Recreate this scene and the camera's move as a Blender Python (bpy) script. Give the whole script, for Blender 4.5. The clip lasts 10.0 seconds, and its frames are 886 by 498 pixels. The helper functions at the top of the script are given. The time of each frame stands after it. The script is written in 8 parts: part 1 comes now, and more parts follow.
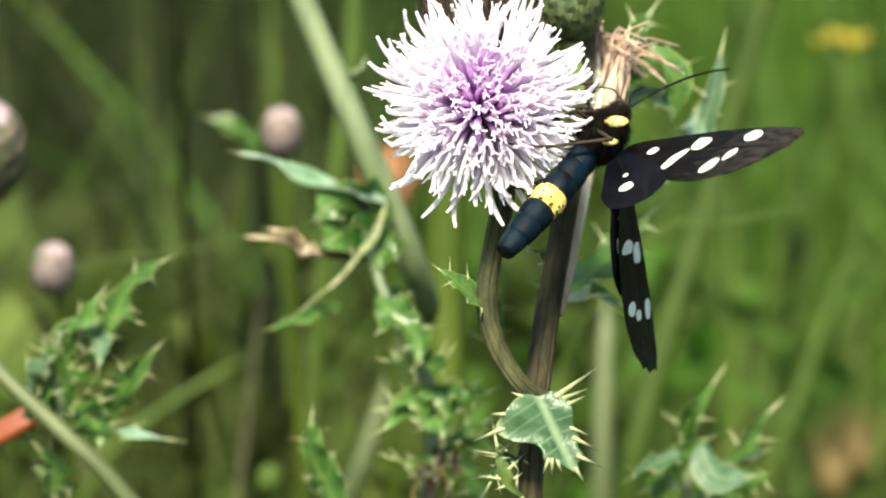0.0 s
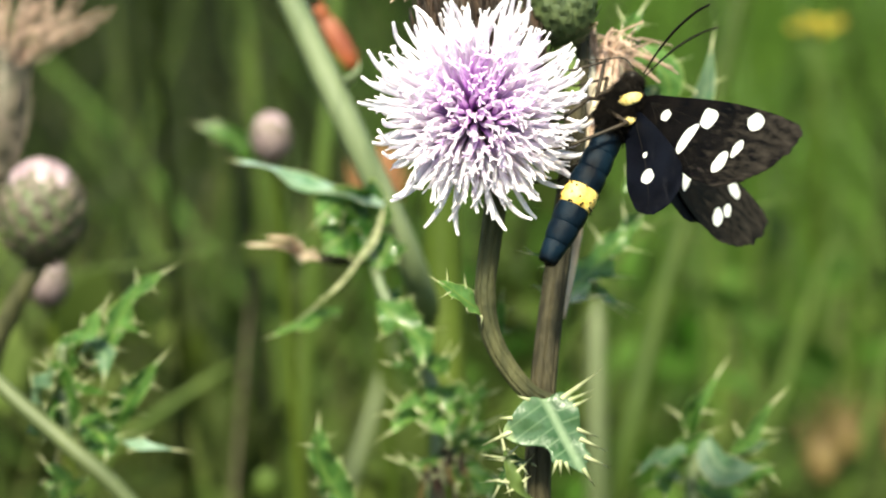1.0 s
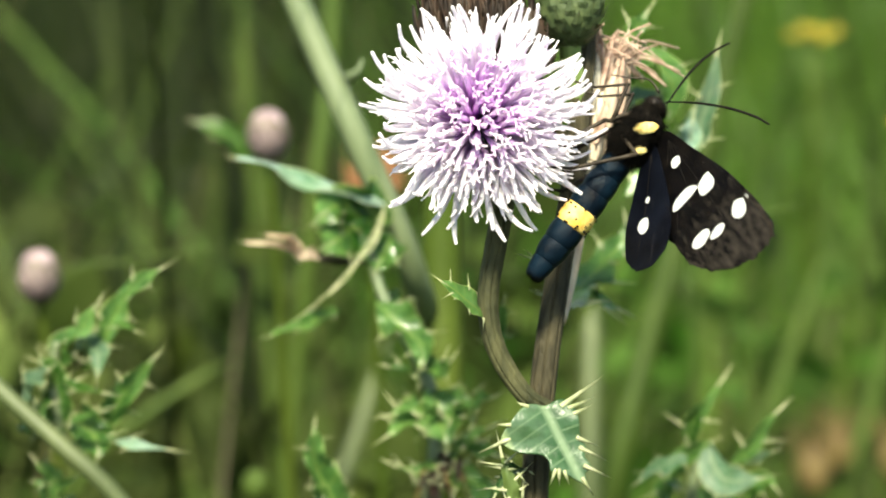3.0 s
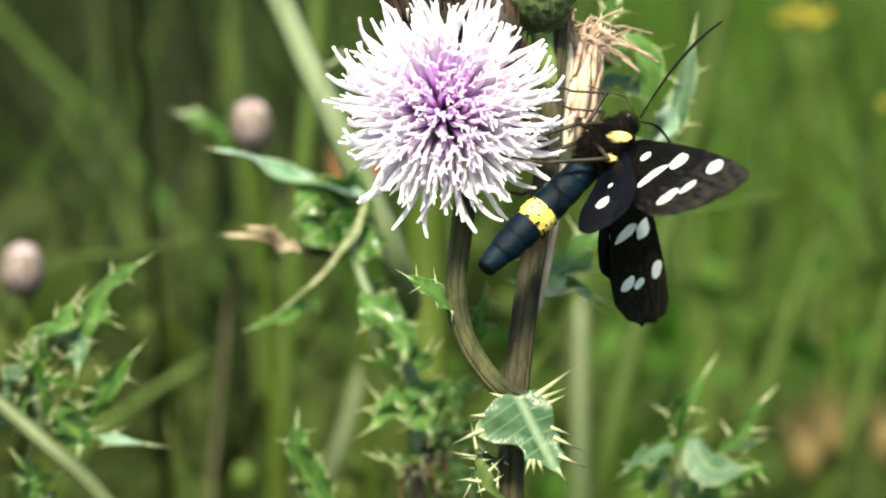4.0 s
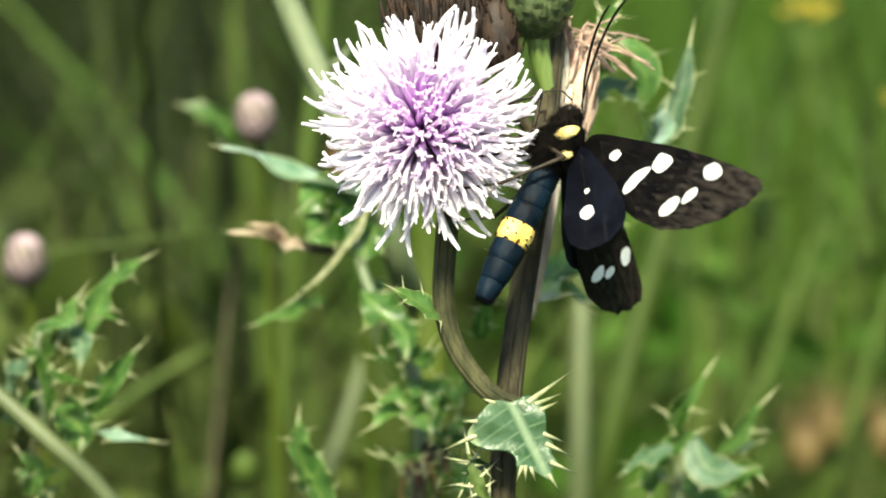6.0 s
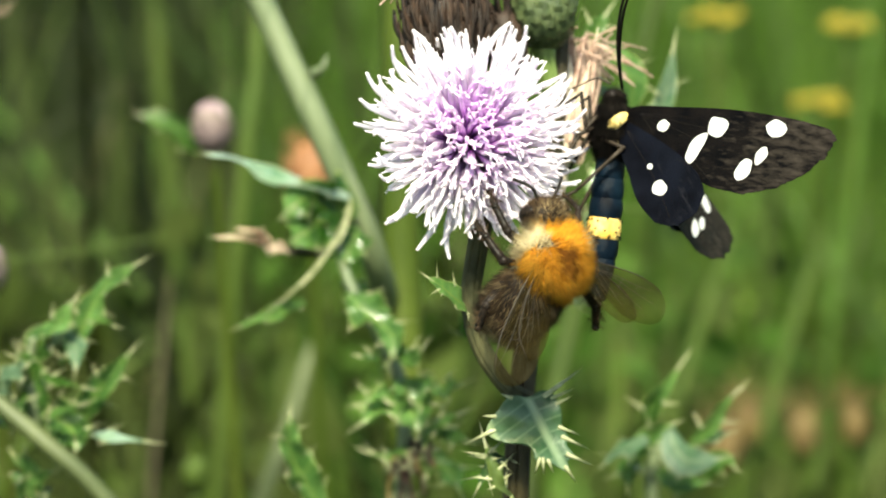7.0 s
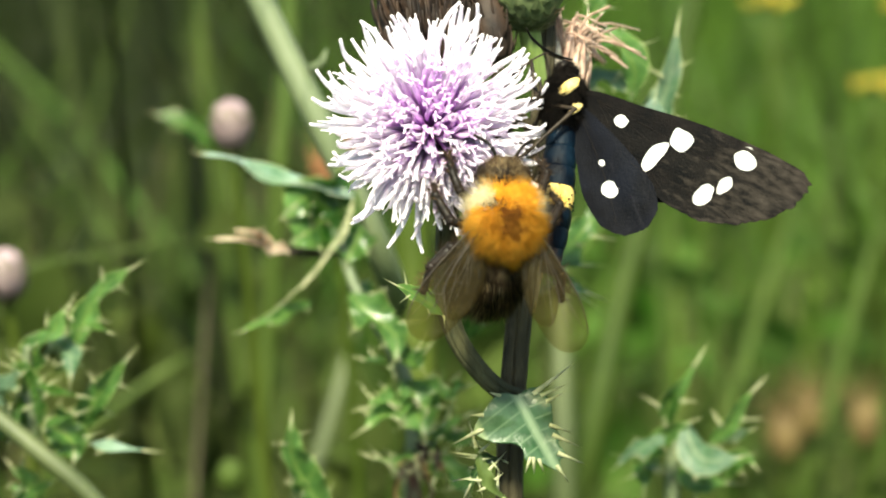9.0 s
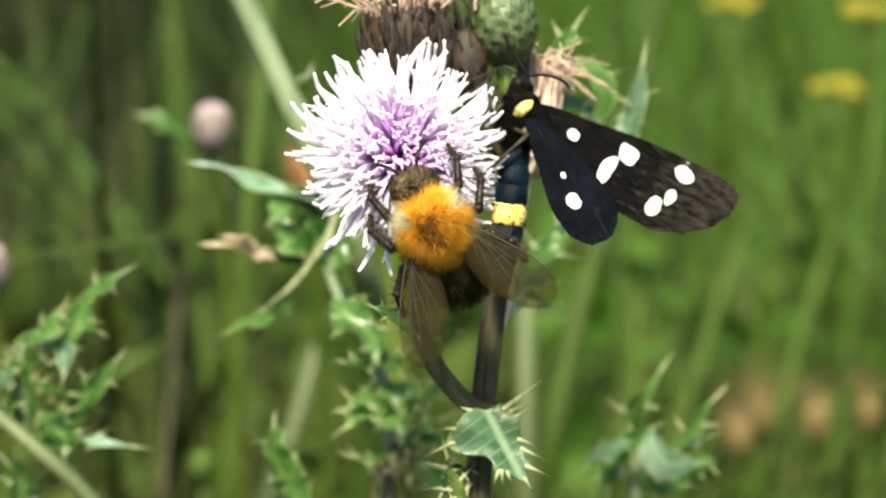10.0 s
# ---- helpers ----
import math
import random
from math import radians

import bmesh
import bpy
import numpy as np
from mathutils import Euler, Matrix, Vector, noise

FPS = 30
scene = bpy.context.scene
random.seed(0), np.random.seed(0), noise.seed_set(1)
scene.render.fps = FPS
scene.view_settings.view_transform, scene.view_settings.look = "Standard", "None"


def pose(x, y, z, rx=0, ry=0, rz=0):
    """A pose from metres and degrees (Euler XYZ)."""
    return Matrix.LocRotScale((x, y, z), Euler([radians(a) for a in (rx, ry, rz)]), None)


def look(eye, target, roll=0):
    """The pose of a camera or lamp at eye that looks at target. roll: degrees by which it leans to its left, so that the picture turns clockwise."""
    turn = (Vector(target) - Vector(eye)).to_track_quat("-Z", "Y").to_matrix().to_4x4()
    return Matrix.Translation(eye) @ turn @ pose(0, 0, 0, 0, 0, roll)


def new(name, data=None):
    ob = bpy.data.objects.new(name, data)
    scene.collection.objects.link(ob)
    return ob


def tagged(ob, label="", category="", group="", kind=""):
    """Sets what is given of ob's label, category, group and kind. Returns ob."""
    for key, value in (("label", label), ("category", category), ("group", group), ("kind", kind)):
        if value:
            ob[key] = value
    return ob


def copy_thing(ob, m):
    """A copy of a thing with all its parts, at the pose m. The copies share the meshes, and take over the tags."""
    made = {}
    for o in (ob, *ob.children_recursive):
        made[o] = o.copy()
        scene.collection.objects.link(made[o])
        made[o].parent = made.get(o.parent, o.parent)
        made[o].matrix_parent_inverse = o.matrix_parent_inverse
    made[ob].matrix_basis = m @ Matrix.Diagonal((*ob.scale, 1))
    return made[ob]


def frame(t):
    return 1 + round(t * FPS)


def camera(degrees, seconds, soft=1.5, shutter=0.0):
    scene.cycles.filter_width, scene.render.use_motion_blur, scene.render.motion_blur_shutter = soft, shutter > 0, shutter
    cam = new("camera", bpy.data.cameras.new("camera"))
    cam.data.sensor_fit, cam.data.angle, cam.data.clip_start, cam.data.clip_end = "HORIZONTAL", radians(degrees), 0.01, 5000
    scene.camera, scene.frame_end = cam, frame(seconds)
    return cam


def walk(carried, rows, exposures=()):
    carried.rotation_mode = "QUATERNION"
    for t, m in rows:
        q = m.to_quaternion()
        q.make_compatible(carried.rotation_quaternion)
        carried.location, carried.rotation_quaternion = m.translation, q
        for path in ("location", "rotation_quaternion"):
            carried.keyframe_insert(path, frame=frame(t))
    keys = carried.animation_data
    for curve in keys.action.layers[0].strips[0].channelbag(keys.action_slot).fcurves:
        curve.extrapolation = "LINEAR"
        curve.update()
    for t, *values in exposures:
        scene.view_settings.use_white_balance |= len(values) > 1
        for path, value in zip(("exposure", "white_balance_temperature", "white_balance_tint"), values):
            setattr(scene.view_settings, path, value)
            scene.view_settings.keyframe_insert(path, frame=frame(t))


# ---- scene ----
from mathutils import geometry

cam = camera(25, 10.0, 2.0, 0.0)
cam.data.dof.use_dof = True
cam.data.dof.focus_distance = 0.180
cam.data.dof.aperture_fstop = 26
PATH = [
    (0.00, pose(-0.00174, -0.00789, 0.74884, 75.90, -0.36, 0.29)),
    (0.20, pose(-0.00929, -0.00973, 0.74909, 75.94, -0.46, -1.70)),
    (0.50, pose(-0.02004, -0.01253, 0.74932, 76.07, 0.20, -4.74)),
    (0.80, pose(-0.01080, -0.00999, 0.74966, 75.87, 0.44, -2.10)),
    (1.00, pose(-0.00500, -0.00829, 0.74988, 75.74, 1.13, -0.90)),
    (1.30, pose(-0.01569, -0.00992, 0.74879, 75.96, 0.13, -3.54)),
    (1.50, pose(-0.02272, -0.01101, 0.74810, 76.39, -0.85, -4.97)),
    (1.70, pose(-0.01494, -0.00960, 0.74838, 75.98, -0.41, -2.68)),
    (2.00, pose(-0.00366, -0.00746, 0.74884, 75.85, 0.51, -0.16)),
    (2.20, pose(-0.00824, -0.00882, 0.74873, 76.07, -0.43, -1.18)),
    (3.30, pose(-0.00628, -0.00292, 0.74917, 75.39, 0.22, -1.07)),
    (3.50, pose(-0.00941, -0.00240, 0.75277, 74.38, 0.81, -2.14)),
    (3.80, pose(-0.00679, -0.00274, 0.75030, 75.17, 0.20, -1.49)),
    (4.00, pose(-0.00511, -0.00289, 0.74893, 75.41, 0.53, -1.29)),
    (4.20, pose(-0.00364, -0.00172, 0.74939, 75.17, 0.30, -1.02)),
    (4.50, pose(0.00000, 0.00000, 0.75000, 75.00, -0.00, 0.00)),
    (4.70, pose(-0.00218, -0.00001, 0.75047, 75.08, -0.92, -0.17)),
    (5.00, pose(-0.00485, 0.00003, 0.75138, 74.51, 0.25, -1.34)),
    (5.20, pose(-0.00526, -0.00098, 0.75097, 74.91, -0.59, -1.06)),
    (5.50, pose(-0.00597, -0.00246, 0.75044, 75.08, -0.29, -1.27)),
    (5.70, pose(-0.00516, -0.00234, 0.75059, 75.02, 0.01, -1.08)),
    (6.80, pose(-0.01018, -0.00845, 0.75179, 74.81, -0.11, -2.63)),
    (7.00, pose(-0.01757, -0.00961, 0.75198, 75.17, -0.15, -4.62)),
    (7.30, pose(-0.01185, -0.00659, 0.75075, 75.16, -0.17, -3.07)),
    (7.50, pose(-0.00735, -0.00461, 0.74994, 75.61, 0.51, -1.99)),
    (7.80, pose(-0.00605, -0.00337, 0.75051, 74.97, 0.60, -1.62)),
    (8.00, pose(-0.00494, -0.00255, 0.75087, 75.03, 0.98, -1.57)),
    (8.20, pose(-0.00508, -0.00204, 0.75086, 74.90, 1.11, -1.60)),
    (8.50, pose(-0.00509, -0.00123, 0.75106, 74.76, 1.83, -1.87)),
    (8.70, pose(-0.00627, -0.00200, 0.75088, 74.71, 1.60, -1.98)),
    (9.00, pose(-0.00778, -0.00314, 0.75066, 74.96, 1.64, -2.60)),
    (9.20, pose(-0.00663, -0.00344, 0.75137, 74.80, 1.49, -2.29)),
    (9.50, pose(-0.00335, -0.00388, 0.75266, 74.37, 1.67, -1.65)),
    (9.70, pose(-0.00645, -0.00732, 0.75409, 74.33, 1.15, -2.34)),
    (10.00, pose(-0.01106, -0.01238, 0.75659, 74.44, 0.27, -3.59)),
]
EXPOSURE = ((0.0, 1.67, 7700, -5), (10.0, 1.67, 7700, -5))
walk(cam, PATH, EXPOSURE)

# ---------------- world, sun, exposure ----------------
world = bpy.data.worlds.new("sky")
scene.world = world
world.use_nodes = True
sky = world.node_tree.nodes.new("ShaderNodeTexSky")
sky.sky_type, sky.sun_disc = "NISHITA", False
sky.sun_elevation, sky.sun_rotation = radians(56.0), radians(190.3)
background = world.node_tree.nodes["Background"]
world.node_tree.links.new(sky.outputs[0], background.inputs[0])
background.inputs[1].default_value = 0.09
sun = new("sun", bpy.data.lights.new("sun", "SUN"))
sun.data.energy, sun.data.angle, sun.data.color = 4.2, radians(9), (1.0, 0.955, 0.88)
sun.matrix_basis = look((-0.10, -0.55, 0.83), (0, 0, 0))


# ---------------- materials ----------------
def material(name, colour, second=None, scale=400.0, rough=0.6, bump=0.2, metal=0.0, translucent=0.0,
             fine=2500.0, streak=None, sheen=0.0, rib=None, per_object=0.0, coat=0.0, edge=None, along=None):
    """Two-scale mottled surface. streak stretches the mottling along one axis; rib: colour of a midrib on leaf UVs."""
    m = bpy.data.materials.new(name)
    m.use_nodes = True
    nt = m.node_tree
    b = nt.nodes["Principled BSDF"]
    coord = nt.nodes.new("ShaderNodeTexCoord")
    src = coord.outputs["Object"]
    if streak:
        mp = nt.nodes.new("ShaderNodeMapping")
        mp.inputs["Scale"].default_value = streak
        nt.links.new(src, mp.inputs[0])
        src = mp.outputs[0]
    n1 = nt.nodes.new("ShaderNodeTexNoise")
    n1.inputs["Scale"].default_value, n1.inputs["Detail"].default_value = scale, 4
    n2 = nt.nodes.new("ShaderNodeTexNoise")
    n2.inputs["Scale"].default_value, n2.inputs["Detail"].default_value = fine, 3
    for n in (n1, n2):
        nt.links.new(src, n.inputs["Vector"])
    ramp = nt.nodes.new("ShaderNodeValToRGB")
    ramp.color_ramp.elements[0].position, ramp.color_ramp.elements[1].position = 0.35, 0.65
    ramp.color_ramp.elements[0].color = (*colour, 1)
    ramp.color_ramp.elements[1].color = (*(second or [c * 1.35 for c in colour]), 1)
    nt.links.new(n1.outputs[0], ramp.inputs[0])
    out = ramp.outputs[0]
    fine_mix = nt.nodes.new("ShaderNodeMixRGB")
    fine_mix.blend_type, fine_mix.inputs[0].default_value = "OVERLAY", 0.35
    nt.links.new(out, fine_mix.inputs[1])
    nt.links.new(n2.outputs[0], fine_mix.inputs[2])
    out = fine_mix.outputs[0]
    if rib:
        uv = nt.nodes.new("ShaderNodeUVMap")
        sep = nt.nodes.new("ShaderNodeSeparateXYZ")
        nt.links.new(uv.outputs[0], sep.inputs[0])
        # side veins run out and forward from the midrib
        ab = nt.nodes.new("ShaderNodeMath")
        ab.operation = "ABSOLUTE"
        nt.links.new(sep.outputs[1], ab.inputs[0])
        r1 = nt.nodes.new("ShaderNodeValToRGB")
        r1.color_ramp.elements[0].position, r1.color_ramp.elements[1].position = 0.03, 0.13
        r1.color_ramp.elements[0].color, r1.color_ramp.elements[1].color = (1, 1, 1, 1), (0, 0, 0, 1)
        nt.links.new(ab.outputs[0], r1.inputs[0])
        run = nt.nodes.new("ShaderNodeMath")
        run.operation = "MULTIPLY_ADD"
        run.inputs[1].default_value = -0.10
        nt.links.new(ab.outputs[0], run.inputs[0])
        nt.links.new(sep.outputs[0], run.inputs[2])
        saw = nt.nodes.new("ShaderNodeMath")
        saw.operation, saw.inputs[1].default_value = "PINGPONG", 0.085
        nt.links.new(run.outputs[0], saw.inputs[0])
        r2 = nt.nodes.new("ShaderNodeValToRGB")
        r2.color_ramp.elements[0].position, r2.color_ramp.elements[1].position = 0.004, 0.022
        r2.color_ramp.elements[0].color, r2.color_ramp.elements[1].color = (0.45, 0.45, 0.45, 1), (0, 0, 0, 1)
        nt.links.new(saw.outputs[0], r2.inputs[0])
        add = nt.nodes.new("ShaderNodeMixRGB")
        add.blend_type, add.inputs[0].default_value = "LIGHTEN", 1
        nt.links.new(r1.outputs[0], add.inputs[1])
        nt.links.new(r2.outputs[0], add.inputs[2])
        mix = nt.nodes.new("ShaderNodeMixRGB")
        mix.inputs[2].default_value = (*rib, 1)
        nt.links.new(add.outputs[0], mix.inputs[0])
        nt.links.new(out, mix.inputs[1])
        out = mix.outputs[0]
    if per_object:
        info = nt.nodes.new("ShaderNodeObjectInfo")
        hsv = nt.nodes.new("ShaderNodeHueSaturation")
        rng = nt.nodes.new("ShaderNodeMapRange")
        rng.inputs[3].default_value, rng.inputs[4].default_value = 1 - per_object, 1 + per_object
        nt.links.new(info.outputs["Random"], rng.inputs[0])
        nt.links.new(rng.outputs[0], hsv.inputs["Value"])
        nt.links.new(out, hsv.inputs["Color"])
        out = hsv.outputs[0]
    if edge:
        # pale, thickened leaf margin
        rim = nt.nodes.new("ShaderNodeValToRGB")
        rim.color_ramp.elements[0].position, rim.color_ramp.elements[1].position = 0.88, 1.0
        rim.color_ramp.elements[0].color, rim.color_ramp.elements[1].color = (0, 0, 0, 1), (1, 1, 1, 1)
        nt.links.new(ab.outputs[0], rim.inputs[0])
        margin = nt.nodes.new("ShaderNodeMixRGB")
        margin.inputs[2].default_value = (*edge, 1)
        nt.links.new(rim.outputs[0], margin.inputs[0])
        nt.links.new(out, margin.inputs[1])
        out = margin.outputs[0]
    if along:
        # colour that changes from the foot of a piece to its tip
        z0, z1, foot = along
        parts_of = nt.nodes.new("ShaderNodeSeparateXYZ")
        nt.links.new(coord.outputs["Object"], parts_of.inputs[0])
        reach = nt.nodes.new("ShaderNodeMapRange")
        reach.inputs[1].default_value, reach.inputs[2].default_value = z0, z1
        nt.links.new(parts_of.outputs[2], reach.inputs[0])
        grade = nt.nodes.new("ShaderNodeMixRGB")
        grade.inputs[1].default_value = (*foot, 1)
        nt.links.new(reach.outputs[0], grade.inputs[0])
        nt.links.new(out, grade.inputs[2])
        out = grade.outputs[0]
    nt.links.new(out, b.inputs["Base Color"])
    b.inputs["Roughness"].default_value, b.inputs["Metallic"].default_value = rough, metal
    b.inputs["Sheen Weight"].default_value = sheen
    b.inputs["Coat Weight"].default_value = coat
    if bump:
        bp = nt.nodes.new("ShaderNodeBump")
        bp.inputs["Strength"].default_value, bp.inputs["Distance"].default_value = bump, 0.0002
        nt.links.new(n2.outputs[0], bp.inputs["Height"])
        nt.links.new(bp.outputs[0], b.inputs["Normal"])
    if translucent:
        tr = nt.nodes.new("ShaderNodeBsdfTranslucent")
        nt.links.new(out, tr.inputs[0])
        ms = nt.nodes.new("ShaderNodeMixShader")
        ms.inputs[0].default_value = translucent
        nt.links.new(b.outputs[0], ms.inputs[1])
        nt.links.new(tr.outputs[0], ms.inputs[2])
        nt.links.new(ms.outputs[0], nt.nodes["Material Output"].inputs[0])
    return m


def island_variation(m, low, high):
    """Give each loose blade of a joined mesh its own brightness."""
    nt = m.node_tree
    b = nt.nodes["Principled BSDF"]
    link = b.inputs["Base Color"].links[0]
    src = link.from_socket
    geo = nt.nodes.new("ShaderNodeNewGeometry")
    hsv = nt.nodes.new("ShaderNodeHueSaturation")
    rng = nt.nodes.new("ShaderNodeMapRange")
    rng.inputs[3].default_value, rng.inputs[4].default_value = low, high
    nt.links.new(geo.outputs["Random Per Island"], rng.inputs[0])
    nt.links.new(rng.outputs[0], hsv.inputs["Value"])
    nt.links.new(src, hsv.inputs["Color"])
    nt.links.new(hsv.outputs[0], b.inputs["Base Color"])
    for n in nt.nodes:
        if n.bl_idname == "ShaderNodeBsdfTranslucent":
            nt.links.new(hsv.outputs[0], n.inputs[0])
    return m


M_STEM = material("thistle stem", (0.017, 0.0145, 0.008), (0.054, 0.045, 0.024), 700, 0.7, 0.9, streak=(1, 1, 0.25), fine=3500)
M_STALK = material("flower stalk", (0.019, 0.021, 0.008), (0.062, 0.060, 0.026), 700, 0.7, 0.9, streak=(1, 1, 0.25), fine=3500)
M_PALE_STEM = material("pale green stem", (0.070, 0.098, 0.044), (0.135, 0.165, 0.088), 300, 0.5, 0.2, streak=(1, 1, 0.1))
M_FRESH_STEM = material("fresh green stem", (0.075, 0.125, 0.022), (0.14, 0.20, 0.055), 300, 0.5, 0.3, streak=(1, 1, 0.2))
M_WIDE_STEM = material("broad green stem", (0.030, 0.050, 0.006), (0.052, 0.072, 0.010), 120, 0.5, 0.2, streak=(1, 1, 0.06))
M_LEAF = material("thistle leaf", (0.020, 0.074, 0.010), (0.088, 0.180, 0.062), 240, 0.34, 0.8, translucent=0.25, rib=(0.16, 0.24, 0.08), fine=1300, edge=(0.34, 0.42, 0.15))
# strong light-dark mottling: the pale patches paint sky sheen onto the green blade
M_LEAF_FAR = material("thistle leaf with painted sheen patches", (0.022, 0.092, 0.007), (0.175, 0.330, 0.100), 130, 0.27, 0.7, translucent=0.34, rib=(0.22, 0.34, 0.09), fine=1100, edge=(0.46, 0.54, 0.20), coat=0.3)
# bluish paleness here and in the grey-green leaf below is sky sheen put into colour
M_LEAF_PALE_SHEEN = material("pale thistle leaf with painted sky sheen", (0.20, 0.36, 0.22), (0.42, 0.55, 0.50), 250, 0.3, 0.4, translucent=0.25, rib=(0.45, 0.52, 0.38), fine=1200, edge=(0.58, 0.60, 0.36))
M_LEAF_GREY = material("grey-green thistle leaf", (0.075, 0.175, 0.075), (0.155, 0.25, 0.165), 250, 0.45, 0.4, translucent=0.25, rib=(0.28, 0.36, 0.22), fine=1200, edge=(0.50, 0.52, 0.28))
M_CLASP = material("glossy grey-green leaf", (0.012, 0.055, 0.011), (0.082, 0.140, 0.076), 200, 0.36, 0.45, translucent=0.25, rib=(0.16, 0.23, 0.13), fine=1300, edge=(0.26, 0.33, 0.17), coat=0.15)
M_SPINE = material("straw-coloured spine", (0.30, 0.33, 0.17), (0.50, 0.50, 0.31), 900, 0.45, 0.1, translucent=0.3)
M_FLORET_IN = material("purple floret", (0.84, 0.60, 0.89), (0.93, 0.80, 0.95), 500, 0.5, 0.1, translucent=0.45, per_object=0.12, along=(0.0045, 0.0084, (0.68, 0.35, 0.78)))
M_FLORET_MID = material("lilac floret", (0.92, 0.82, 0.95), (0.95, 0.90, 0.97), 500, 0.5, 0.1, translucent=0.5, per_object=0.08, along=(0.0025, 0.0068, (0.76, 0.52, 0.84)))
M_FLORET_OUT = material("pale lilac floret", (0.95, 0.90, 0.97), (0.97, 0.94, 0.98), 500, 0.5, 0.1, translucent=0.52, per_object=0.05, along=(0.0015, 0.0064, (0.84, 0.70, 0.90)))
for stem in (M_STEM, M_STALK):
    stem.node_tree.nodes["Principled BSDF"].inputs["Specular IOR Level"].default_value = 0.25
M_BRACT = material("green bract", (0.036, 0.056, 0.020), (0.080, 0.105, 0.040), 700, 0.55, 0.4)
M_BUD = material("mauve bud", (0.22, 0.145, 0.175), (0.38, 0.28, 0.31), 500, 0.6, 0.4)
M_BUD_BRACT = material("bud bract", (0.065, 0.058, 0.036), (0.14, 0.105, 0.085), 600, 0.6, 0.4, per_object=0.3)
M_STRAW = material("withered straw bract", (0.50, 0.36, 0.28), (0.74, 0.64, 0.50), 500, 0.6, 0.4, streak=(1, 1, 0.1), translucent=0.25, per_object=0.22)
M_DEAD = material("withered brown floret", (0.011, 0.0055, 0.0035), (0.040, 0.021, 0.012), 600, 0.7, 0.3, translucent=0.2, per_object=0.45)
M_DEAD_PALE = material("withered pinkish floret", (0.36, 0.22, 0.17), (0.58, 0.42, 0.34), 600, 0.65, 0.3, translucent=0.25, per_object=0.3)
M_RUST = material("rusty withered bud", (0.17, 0.068, 0.025), (0.26, 0.12, 0.05), 300, 0.7, 0.3)
M_WING = material("black moth wing", (0.0007, 0.0007, 0.0010), (0.0036, 0.0028, 0.0026), 420, 0.5, 0.25, fine=6000)
M_WING.node_tree.nodes["Principled BSDF"].inputs["Specular IOR Level"].default_value = 0.04
M_HIND = material("blue-black moth wing", (0.0007, 0.0009, 0.0020), (0.0026, 0.0034, 0.0066), 260, 0.5, 0.2, fine=6000)
M_HIND.node_tree.nodes["Principled BSDF"].inputs["Specular IOR Level"].default_value = 0.05


def scuffed(m, colour, scale, near, far):
    """Streaks along the wing where the dark scales have worn off, few at its root and many at the outer margin."""
    nt = m.node_tree
    b = nt.nodes["Principled BSDF"]
    src = b.inputs["Base Color"].links[0].from_socket
    coord = nt.nodes.new("ShaderNodeTexCoord")
    mp = nt.nodes.new("ShaderNodeMapping")
    mp.inputs["Scale"].default_value = (0.32, 1.0, 1.0)
    big = nt.nodes.new("ShaderNodeTexNoise")
    big.inputs["Scale"].default_value, big.inputs["Detail"].default_value, big.inputs["Roughness"].default_value = scale, 8, 0.68
    nt.links.new(coord.outputs["Object"], mp.inputs[0])
    nt.links.new(mp.outputs[0], big.inputs["Vector"])
    sep = nt.nodes.new("ShaderNodeSeparateXYZ")
    nt.links.new(coord.outputs["Object"], sep.inputs[0])
    wear = nt.nodes.new("ShaderNodeMapRange")
    wear.inputs[1].default_value, wear.inputs[2].default_value = 0.004, 0.0185
    wear.inputs[3].default_value, wear.inputs[4].default_value = near, far
    nt.links.new(sep.outputs["X"], wear.inputs[0])
    total = nt.nodes.new("ShaderNodeMath")
    nt.links.new(big.outputs[0], total.inputs[0])
    nt.links.new(wear.outputs[0], total.inputs[1])
    ramp = nt.nodes.new("ShaderNodeValToRGB")
    ramp.color_ramp.elements[0].position, ramp.color_ramp.elements[1].position = 0.55, 0.82
    nt.links.new(total.outputs[0], ramp.inputs[0])
    mix = nt.nodes.new("ShaderNodeMixRGB")
    mix.inputs[2].default_value = (*colour, 1)
    nt.links.new(ramp.outputs[0], mix.inputs[0])
    nt.links.new(src, mix.inputs[1])
    nt.links.new(mix.outputs[0], b.inputs["Base Color"])


scuffed(M_WING, (0.028, 0.023, 0.019), 1900, -0.10, 0.17)
scuffed(M_HIND, (0.014, 0.014, 0.018), 1100, -0.05, 0.12)
M_BAND = material("orange-yellow scales", (0.60, 0.35, 0.06), (0.78, 0.56, 0.18), 900, 0.6, 0.6, fine=6000)
M_SPOT = material("white wing spot", (0.88, 0.88, 0.88), (0.95, 0.95, 0.94), 900, 0.5, 0.2, translucent=0.5)
M_ABDOMEN = material("blue-black abdomen", (0.0006, 0.0014, 0.0040), (0.0026, 0.0092, 0.0180), 420, 0.36, 0.5, fine=7000)
M_ABDOMEN.node_tree.nodes["Principled BSDF"].inputs["Specular IOR Level"].default_value = 0.08
M_BLACK = material("black fuzz", (0.0024, 0.0019, 0.0017), (0.0090, 0.0066, 0.0050), 900, 0.8, 0.1, fine=9000)
M_BLACK.node_tree.nodes["Principled BSDF"].inputs["Specular IOR Level"].default_value = 0.1
M_YELLOW = material("yellow scales", (0.66, 0.45, 0.12), (0.80, 0.64, 0.28), 900, 0.6, 0.6, fine=6000)
M_LEG = material("dark leg", (0.012, 0.008, 0.005), (0.036, 0.026, 0.018), 900, 0.55, 0.3)
M_LEG.node_tree.nodes["Principled BSDF"].inputs["Specular IOR Level"].default_value = 0.2
